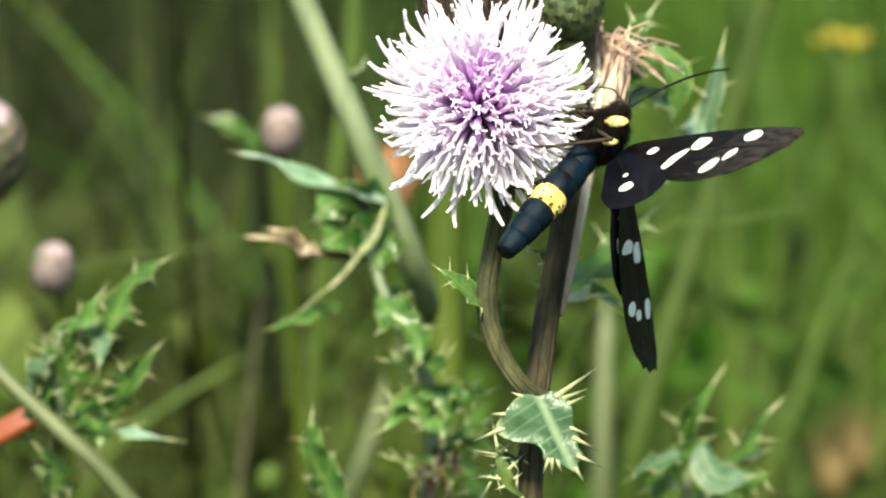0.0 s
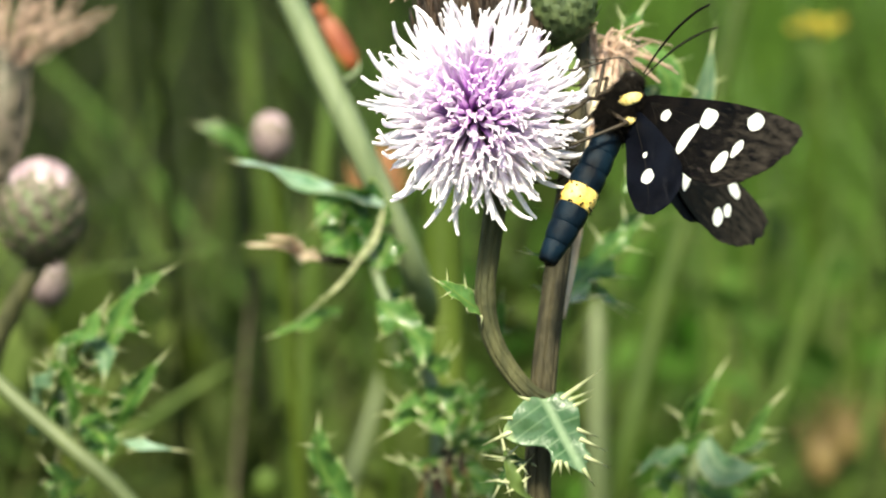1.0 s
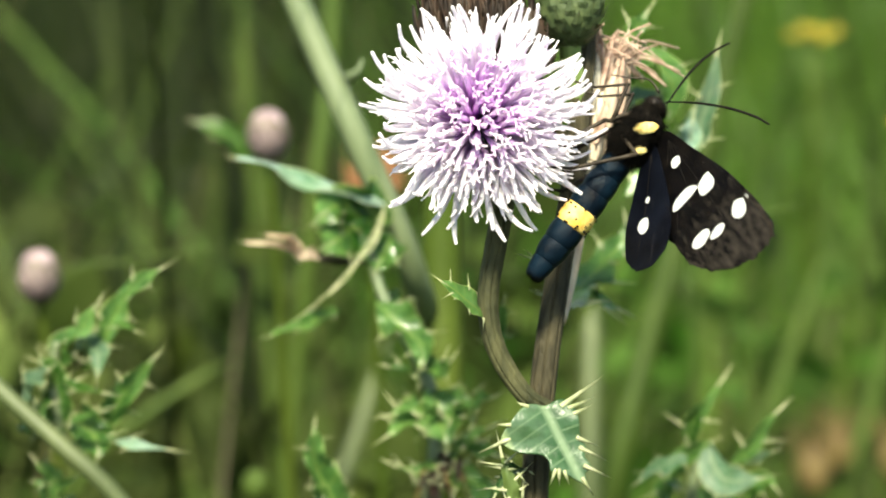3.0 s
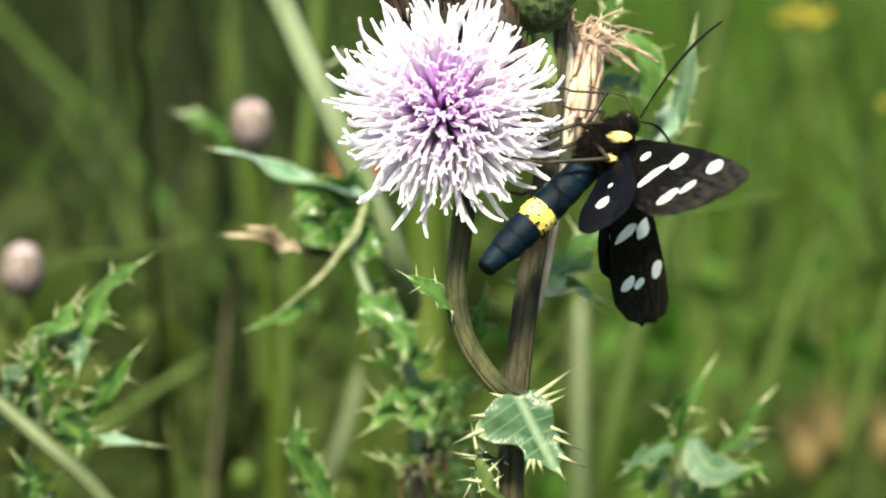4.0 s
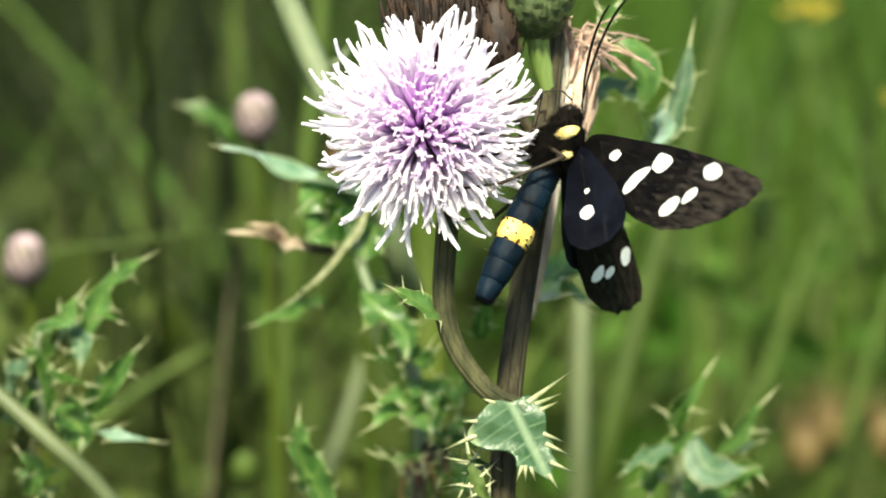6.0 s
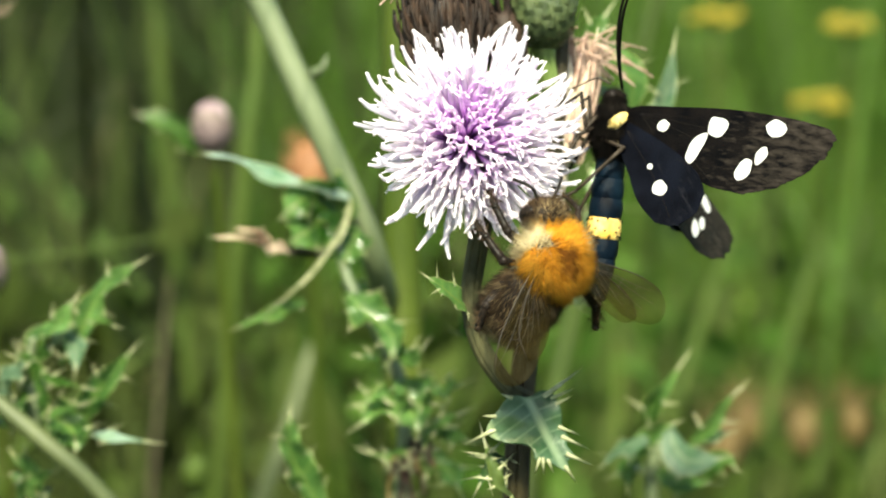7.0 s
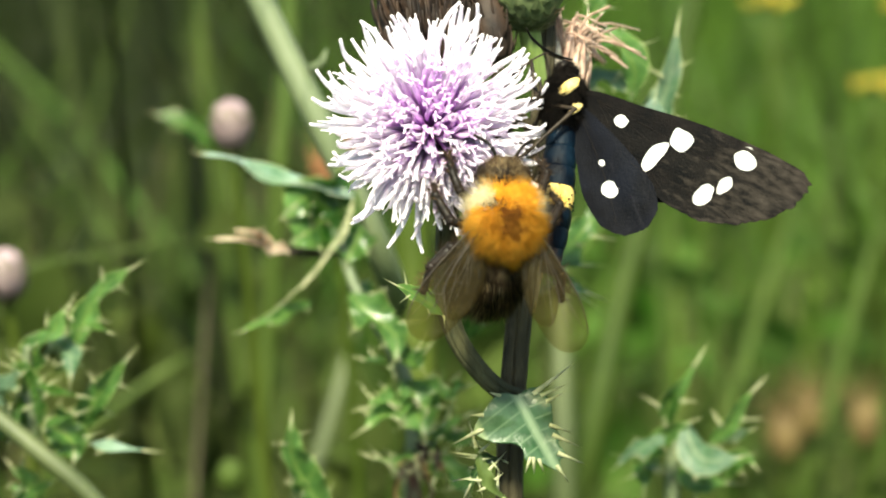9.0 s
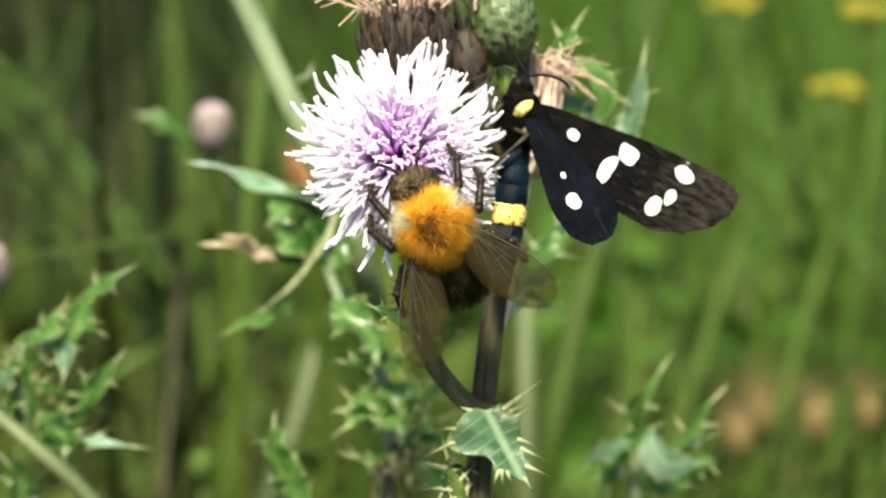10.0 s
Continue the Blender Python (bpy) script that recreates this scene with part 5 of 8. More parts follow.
def leg(parent, pts, r, mat, name="leg"):
    bm = bmesh.new()
    pts = [Vector(p) / 1000 for p in pts]
    for a, b, k in zip(pts, pts[1:], range(9)):
        rr = r * (1.0, 0.85, 0.6, 0.5, 0.4)[min(k, 4)]
        tube(bm, [a, a.lerp(b, 0.5), b], rr, rr * 0.8, 4, 6)
        ellipsoid(bm, b, rr * 0.95, rr * 0.95, rr * 0.95, None, 6, 4)
    return part(name, bm, mat, parent, local=True)


def build_moth():
    rnd = random.Random(91)
    m = thing("spotted_moth", at(1040, 290, 3), "black day-flying moth with white wing spots and yellow abdomen band", "moth")
    # abdomen in rings, tapering to the tail
    segs = 7
    x0, x1 = -2.6, -15.9
    for k in range(segs):
        a, b = x0 + (x1 - x0) * k / segs, x0 + (x1 - x0) * (k + 1) / segs
        bm = bmesh.new()
        f0, f1 = k / segs, (k + 1) / segs
        rad = lambda f: 0.78 * (1.75 + 0.35 * math.sin(math.pi * min(1, f * 1.1))) * (1 if f < 0.72 else 1 - 0.36 * ((f - 0.72) / 0.28) ** 1.8)
        band = k == 3
        tube(bm, [Vector((a + 0.15, 0, -0.25 * f0)) / 1000, Vector(((a + b) / 2, 0, -0.25 * (f0 + f1) / 2)) / 1000, Vector((b - 0.1, 0, -0.25 * f1)) / 1000],
             rad(f0) / 1000, rad(f1) / 1000, 8, 20, swell=lambda f: 0.89 + 0.11 * math.sin(math.pi * f) ** 0.7 + (0.015 if band else 0))
        part("abdomen_band" if band else "abdomen_ring", bm, M_BAND if band else M_ABDOMEN, m, "yellow ring with black flecks" if band else "", local=True)
        if band:
            bf = bmesh.new()
            for _ in range(60):
                g = rnd.uniform(0, 6.28)
                xx = rnd.choice((rnd.gauss(a - 0.1, 0.12), rnd.gauss(b + 0.1, 0.14), rnd.uniform(a, b)))
                rr = rad(0.5) * 1.0
                ellipsoid(bf, Vector((xx, rr * math.cos(g), rr * math.sin(g) - 0.12)) / 1000, 0.00012, 0.00012, 0.00012, None, 5, 4)
            part("flecks", bf, M_BLACK, m, local=True)
    bt = bmesh.new()
    fur(bt, (-0.0156, 0, -0.0002), (0.0005, 0.0008, 0.0008), 420, 0.00035, rnd, lean=(-1, 0, 0), width=0.00004)
    part("tail_tuft", bt, M_BLACK, m, local=True)
    bm = bmesh.new()
    ellipsoid(bm, (0, 0, 0), 0.0032, 0.0019, 0.0019)
    part("thorax", bm, M_BLACK, m, "black furry thorax", local=True)
    bm = bmesh.new()
    fur(bm, (0, 0, 0), (0.0032, 0.0020, 0.0019), 8000, 0.0010, rnd, lean=(-0.9, 0, 0), width=0.000022, clump=900)
    part("thorax_fur", bm, M_BLACK, m, local=True)
    for sd in (1, -1):
        bm = bmesh.new()
        ellipsoid(bm, (0.0009, sd * 0.00178, 0.0006), 0.00056, 0.00034, 0.00118, Euler((0, 0.75, 0)).to_matrix(), 16, 10)
        for v in bm.verts:
            v.co += Vector((rnd.gauss(0, 1), 0.3 * rnd.gauss(0, 1), rnd.gauss(0, 1))) * 0.00007
        part("shoulder_patch", bm, M_YELLOW, m, "pale yellow patch", local=True)
        bm = bmesh.new()
        ellipsoid(bm, (-0.0011, sd * 0.00148, 0.0012), 0.00044, 0.00032, 0.00072, Euler((0, 0.6, 0)).to_matrix(), 16, 10)
        for v in bm.verts:
            v.co += Vector((rnd.gauss(0, 1), 0.3 * rnd.gauss(0, 1), rnd.gauss(0, 1))) * 0.00006
        part("side_patch", bm, M_YELLOW, m, "pale yellow patch", local=True)
    bm = bmesh.new()
    ellipsoid(bm, (0.0030, 0, -0.0001), 0.0008, 0.0010, 0.0009)
    head = part("head", bm, M_BLACK, m, local=True)
    bm = bmesh.new()
    fur(bm, (0.0030, 0, -0.0001), (0.0008, 0.0010, 0.0009), 2600, 0.0006, rnd, lean=(-0.3, 0, 0), width=0.000025)
    part("head_fur", bm, M_BLACK, head, local=True)
    for sd in (1, -1):
        bm = bmesh.new()
        ellipsoid(bm, (0.0034, sd * 0.0008, -0.0003), 0.00045, 0.0004, 0.0005, None, 12, 8)
        part("eye", bm, M_BEE_SKIN, head, local=True)
    bm = bmesh.new()
    tube(bm, [Vector(q) / 1000 for q in ((4.5, 0, -0.6), (5.0, 0, -2.0), (4.2, 0, -3.6), (3.4, 0.2, -5.2))], 0.00012, 0.00006, 14, 5)
    part("proboscis", bm, M_LEG, head, local=True)
    wings = {}
    for side in ("left", "right"):
        wings["fore", side] = build_moth_wing(m, "fore")
        wings["hind", side] = build_moth_wing(m, "hind")
        bm = bmesh.new()
        tube(bm, [Vector(q) / 1000 for q in ((0, 0, 0), (3.6, 0.25, 0.1), (7, 0.15, 0.0), (9.8, -0.3, -0.1), (11.4, -0.8, 0))], 0.00010, 0.00012, 26, 6, swell=lambda f: 0.75 + 0.5 * math.sin(math.pi * f))
        wings["antenna", side] = part("antenna", bm, M_BLACK, m, local=True)
    # belly side (-z) holds the legs, reaching for the florets
    for sd in (1, -1):
        leg(m, ((1.5, sd * 0.9, -1.4), (0.0, sd * 1.9, -2.3), (3.3, sd * 2.1, -3.0), (1.4, sd * 2.0, -5.4), (0.8, sd * 1.8, -7.4)), 0.00025, M_LEG)
        leg(m, ((0.3, sd * 1.0, -1.6), (-0.6, sd * 2.2, -2.8), (-3.6, sd * 2.4, -4.3), (-4.6, sd * 2.2, -6.2), (-5.0, sd * 2.0, -8.0)), 0.00025, M_LEG)
        if sd > 0:
            leg(m, ((-0.8, 1.5, -0.8), (-1.6, 2.7, 1.5), (-6.0, 2.9, -2.6), (-7.6, 2.7, -5.4), (-8.0, 2.4, -7.2)), 0.00025, M_LEG)
        else:
            leg(m, ((-1.0, -1.0, -1.5), (-4.2, -2.3, -1.5), (-7.8, -2.6, -3.2), (-9.4, -2.4, -6.2), (-9.6, -2.2, -8.0)), 0.00025, M_LEG)
    return m, wings


def bee_wing(bee, name, outline, base, sd):
    """One smoky wing with its veins, along +x from its hinge."""
    bw = flat_patch(smooth_outline([(x, y * sd) for x, y in outline], 4), 0.00003, (1.0, 0.7, 0.4), 0.00006)
    w = part(name, bw, M_BEEWING, bee, "smoky brown transparent wing", local=True)
    w.matrix_basis = Matrix.Translation((base[0] / 1000, sd * base[1] / 1000, base[2] / 1000)) @ Euler((0, 0, sd * radians(140))).to_matrix().to_4x4()
    bv = bmesh.new()
    k = 1 if name == "forewing" else 0.66
    for e in ((10.2, -1.1), (10.0, 0.2), (8.6, 1.3), (6.2, 1.9), (4.2, 1.5)):
        tube(bv, [Vector((0, 0, 0)), Vector((e[0] * k * 0.4, sd * (e[1] * 0.15 - 0.3) * k, 0.04)) / 1000, Vector((e[0] * k * 0.75, sd * e[1] * k * 0.6, 0.05)) / 1000, Vector((e[0] * k, sd * e[1] * k, 0)) / 1000], 0.00004, 0.00002, 10, 4)
    # leading edge, and cross veins that close the cells
    tube(bv, [Vector((x, y * sd, 0)) / 1000 for x, y in outline[:4]], 0.00009, 0.00004, 12, 5)
    for a, b in (((5.6, -0.6), (5.2, 0.5)), ((7.6, -0.7), (7.3, 0.1))):
        tube(bv, [Vector((a[0] * k, a[1] * k * sd, 0.03)) / 1000, Vector((b[0] * k, b[1] * k * sd, 0.03)) / 1000], 0.00003, 0.00003, 3, 4)
    part("vein", bv, M_VEIN, w, local=True)
    return w


def build_bee():
    rnd = random.Random(101)
    b = thing("bumblebee", at(952, 428, -6), "orange-backed bumblebee with grey-brown abdomen and smoky wings", "bumblebee")
    bm = bmesh.new()
    ellipsoid(bm, (0, 0, 0), 0.0029, 0.0028, 0.0026)
    th = part("thorax", bm, M_BEE_SKIN, b, "thorax covered in orange fur", local=True)
    core = (0.0029, 0.0027, 0.0025)
    # the coat turns from rusty brown on the crown of the back through orange to cream at the shoulders and below
    brown = lambda u: u.z - 0.25 * u.x + 0.16 * noise.noise(u * 5) > 0.93
    cream = lambda u: (u.x > 0.25 and (u.y > 0.44 or u.y < -0.74) and abs(u.y) > 0.44 + 0.1 * noise.noise(u * 4)) or u.z < -0.2
    bm = bmesh.new()
    fur(bm, (0, 0, 0.0002), core, 17000, 0.0018, rnd, lean=(-0.55, 0, 0.1), keep=lambda u: not brown(u) and not cream(u), width=0.00003, clump=700)
    part("orange_fur", bm, M_ORANGE, th, "dense orange fur", local=True)
    bm = bmesh.new()
    fur(bm, (0, 0, 0.0002), core, 15000, 0.0015, rnd, lean=(-0.5, 0, 0), keep=brown, width=0.00003, clump=700)
    part("dark_fur", bm, M_BROWN_FUR, th, "rusty brown patch of fur", local=True)
    bm = bmesh.new()
    fur(bm, (0, 0, 0.0001), core, 12000, 0.0019, rnd, lean=(-0.2, 0, 0), keep=cream, width=0.00003, clump=700)
    part("side_fur", bm, M_CREAM, th, "pale cream fur", local=True)
    # abdomen: overlapping dark plates, thin long hair, pale fringes
    mid, size = Vector((-0.0047, 0, -0.0010)), (0.0041, 0.0031, 0.0028)
    bm = bmesh.new()
    for v in ellipsoid(bm, mid, *size, None, 28, 36):
        f = (v.co.x - mid.x) / size[0]
        step = 1 + 0.035 * ((f * 3.0) % 1.0)
        v.co.y, v.co.z = v.co.y * step, mid.z + (v.co.z - mid.z) * step
    ab = part("abdomen", bm, M_BEE_SKIN, b, "dark abdomen with grey-brown fur", local=True)
    bm = bmesh.new()
    fur(bm, mid, size, 6500, 0.0015, rnd, lean=(-1.4, 0, 0), keep=lambda u: u.x > -0.8, width=0.000032, clump=600)
    part("grey_fur", bm, M_GREY_FUR, ab, local=True)
    bm = bmesh.new()
    fur(bm, mid, size, 5200, 0.0018, rnd, lean=(-1.5, 0, 0), keep=lambda u: (u.x * 3.0) % 1.0 < 0.26 and u.x > -0.9 or u.x > 0.70, width=0.000026, clump=600)
    part("fringe_fur", bm, M_TAN_FUR, ab, "pale tan hair fringes", local=True)
    bm = bmesh.new()
    fur(bm, mid, size, 5000, 0.0013, rnd, lean=(-1.0, 0, 0), keep=lambda u: u.x < -0.80, width=0.00003)
    part("tail_fur", bm, M_TAN_FUR, ab, "tan tail fur", local=True)
    bm = bmesh.new()
    ellipsoid(bm, (0.0040, 0, 0.0002), 0.0016, 0.0021, 0.0018)
    hd = part("bee_head", bm, M_BEE_SKIN, b, "dark furry head", local=True)
    bm = bmesh.new()
    fur(bm, (0.0040, 0, 0.0002), (0.0016, 0.0021, 0.0018), 3600, 0.0008, rnd, width=0.000026, clump=800)
    part("head_fur", bm, M_GREY_FUR, hd, local=True)
    bm = bmesh.new()
    fur(bm, (0.0038, 0, 0.0004), (0.0015, 0.0017, 0.0017), 1500, 0.0010, rnd, width=0.000026, keep=lambda u: u.z > 0.5)
    part("face_fur", bm, M_TAN_FUR, hd, "greyish tan hair on the crown", local=True)
    wing_of = {}
    for sd in (1, -1):
        bm = bmesh.new()
        ellipsoid(bm, (0.0045, sd * 0.0018, 0.0001), 0.0007, 0.0006, 0.0012, None, 12, 8)
        part("eye", bm, M_BEE_SKIN, hd, local=True)
        bm = bmesh.new()
        tube(bm, [Vector(q) / 1000 for q in ((5.2, sd * 0.6, 0.6), (6.6, sd * 1.4, 1.0), (7.8, sd * 2.6, 0.0))], 0.00017, 0.00015, 10, 5)
        part("antenna", bm, M_BEE_SKIN, hd, local=True)
        wing_of["fore", sd] = bee_wing(b, "forewing", ((0, -0.3), (4, -1.2), (8, -1.7), (10.6, -1.3), (11.6, 0.3), (10.4, 2.1), (6.4, 2.7), (2, 1.0)), (-0.4, 2.0, 1.3), sd)
        wing_of["hind", sd] = bee_wing(b, "hindwing", ((0, -0.4), (3, -1.0), (6, -1.1), (8.2, 0.2), (6.8, 1.7), (3, 1.5)), (-1.2, 1.9, 1.1), sd)
        for pts, r in ((((1.5, 1.4, -2.0), (3.0, 3.6, -1.2), (5.4, 4.4, -1.6), (7.2, 4.0, -3.2)), 0.00050),
                       (((0.0, 1.6, -2.2), (0.2, 4.4, -1.2), (2.6, 5.6, -1.8), (4.2, 5.4, -3.6)), 0.00055),
                       (((-1.5, 1.6, -2.5), (-2.0, 4.2, -2.0), (-3.6, 5.8, -2.8), (-5.4, 6.2, -4.0)), 0.00070)):
            lg = leg(b, [(x, sd * y, z) for x, y, z in pts], r, M_BEE_SKIN)
            bm = bmesh.new()
            for p0, p1 in zip(pts, pts[1:]):
                for _ in range(110):
                    q = Vector(p0).lerp(Vector(p1), rnd.random()) / 1000
                    q.y *= sd
                    o = Vector((rnd.gauss(0, 1), rnd.gauss(0, 1), rnd.gauss(0, 1))).normalized()
                    spike(bm, q + o * r * 0.7, q + o * r * 2.1, 0.00003, 3)
            part("leg_hair", bm, M_GREY_FUR, lg, local=True)
    return b, wing_of


def build_beetle():
    b = thing("soldier_beetle", at(612, 130, 105), "slender orange-red soldier beetle crawling on a stem", "beetle", "red soldier beetles")
    bm = bmesh.new()
    for sd in (1, -1):
        ellipsoid(bm, (-0.0018, sd * 0.00075, 0.0003), 0.0045, 0.0010, 0.0010, None, 16, 8)
    part("wing_case", bm, M_BEETLE, b, local=True)
    bm = bmesh.new()
    ellipsoid(bm, (-0.0016, 0, -0.0002), 0.0042, 0.0013, 0.0009, None, 14, 8)
    part("abdomen", bm, M_BLACK, b, local=True)
    bm = bmesh.new()
    ellipsoid(bm, (0.0034, 0, 0.0002), 0.0011, 0.0013, 0.0007, None, 12, 8)
    part("pronotum", bm, M_BEETLE, b, local=True)
    bm = bmesh.new()
    ellipsoid(bm, (0.0049, 0, 0), 0.0009, 0.0009, 0.0006, None, 12, 8)
    part("head", bm, M_BLACK, b, local=True)
    for sd in (1, -1):
        bm = bmesh.new()
        tube(bm, [Vector(q) / 1000 for q in ((5.4, sd * 0.4, 0.2), (7.4, sd * 1.4, 0.8), (9.2, sd * 2.8, 0.6))], 0.00014, 0.00009, 10, 5)
        part("antenna", bm, M_BLACK, b, local=True)
        for x, e in ((2.6, 1.8), (0.6, 0.2), (-1.4, -2.2)):
            leg(b, ((x, sd * 0.9, -0.5), (x + e * 0.5, sd * 2.4, -0.2), (x + e, sd * 3.0, -1.8)), 0.00018, M_BLACK)
    return b


# ---------------- build everything ----------------
build_ground()
thistle_plant = build_thistle()
flower_stalk = next(o for o in thistle_plant.children if o.name.startswith("flower_stalk"))
flower_head = next(o for o in thistle_plant.children if o.name.startswith("flower_head"))
build_left_thistle()
build_right_thistle()
build_middle_thistle()
build_far_thistle()
build_far_buds()
stray_sprig = build_stray_sprig()
moth, wings = build_moth()
moth_forewing_left, moth_hindwing_left, moth_antenna_left = wings["fore", "left"], wings["hind", "left"], wings["antenna", "left"]
moth_forewing_right, moth_hindwing_right, moth_antenna_right = wings["fore", "right"], wings["hind", "right"], wings["antenna", "right"]
bumblebee, bee_wings = build_bee()
bee_forewing_left, bee_hindwing_left = bee_wings["fore", 1], bee_wings["hind", 1]
bee_forewing_right, bee_hindwing_right = bee_wings["fore", -1], bee_wings["hind", -1]
bee_abdomen = next(o for o in bumblebee.children if o.name.startswith("abdomen"))
bee_head = next(o for o in bumblebee.children if o.name.startswith("bee_head"))
soldier_beetle = build_beetle()
low_beetle = copy_thing(soldier_beetle, Matrix.Translation(at(30, 775, 70)))
# broad and tall stalks behind
grass_stalk([at(752, 900, 76), at(750, 450, 76), at(754, 100, 76), at(760, -250, 76)], 0.0031, M_WIDE_STEM, "broad upright green stem, out of focus", 0.8)
grass_stalk([at(1075, 880, 240), at(1160, 560, 245), at(1230, 330, 250), at(1340, -60, 255), at(1400, -250, 255)], 0.0036, M_DIM_STALK, "slanting green grass stalk, out of focus")
grass_stalk([at(1350, 800, 380), at(1420, 600, 380), at(1500, 380, 380)], 0.0034, M_FAR_STALK, "slanting pale grass stalk, out of focus", 0.4)
grass_stalk([at(1490, 900, 380), at(1560, 700, 380), at(1660, 400, 380)], 0.0034, M_FAR_STALK, "slanting pale grass stalk, out of focus", 0.5)
grass_stalk([at(1042, 900, 210), at(1046, 700, 210), at(1052, 470, 215)], 0.0029, M_LIT_STALK, "upright pale grass stalk, out of focus", 0.6)
grass_stalk([at(575, 900, 220), at(625, 760, 220), at(690, 560, 225)], 0.0030, M_LIT_STALK, "slanting pale stalk, out of focus", 0.4)
grass_stalk([at(160, 790, 260), at(260, 700, 260), at(420, 600, 265)], 0.0020, M_FAR_STALK, "leaning pale grass stalk, out of focus", 0.4)
grass_stalk([at(390, 900, 260), at(410, 700, 260), at(435, 460, 260)], 0.0008, M_DRYSTEM, "upright brownish dry stalk, out of focus", 0.6)
grass_stalk([at(60, 480, 160), at(240, 430, 160), at(400, 405, 160)], 0.00042, M_FAR_STALK, "thin leaning grass stem, out of focus")
grass_stalk([at(1130, 395, 110), at(1260, 372, 110), at(1425, 340, 110)], 0.00038, M_FAR_STALK, "thin leaning grass stem, out of focus")
grass_stalk([at(560, 300, 230), at(585, 100, 230), at(600, -150, 230)], 0.0020, M_FAR_STALK, "upright pale stalk, out of focus", 0.8)
grass_stalk([at(520, 900, 380), at(470, 300, 380), at(440, -100, 380)], 0.0026, M_DIM_STALK, "upright green stalk, out of focus", 0.8)
for k, (u, v, d) in enumerate(((1475, 12, 450), (1730, 30, 480), (1665, 172, 460))):
    build_yellow_flower(at(u, v, d), k)
build_meadow()


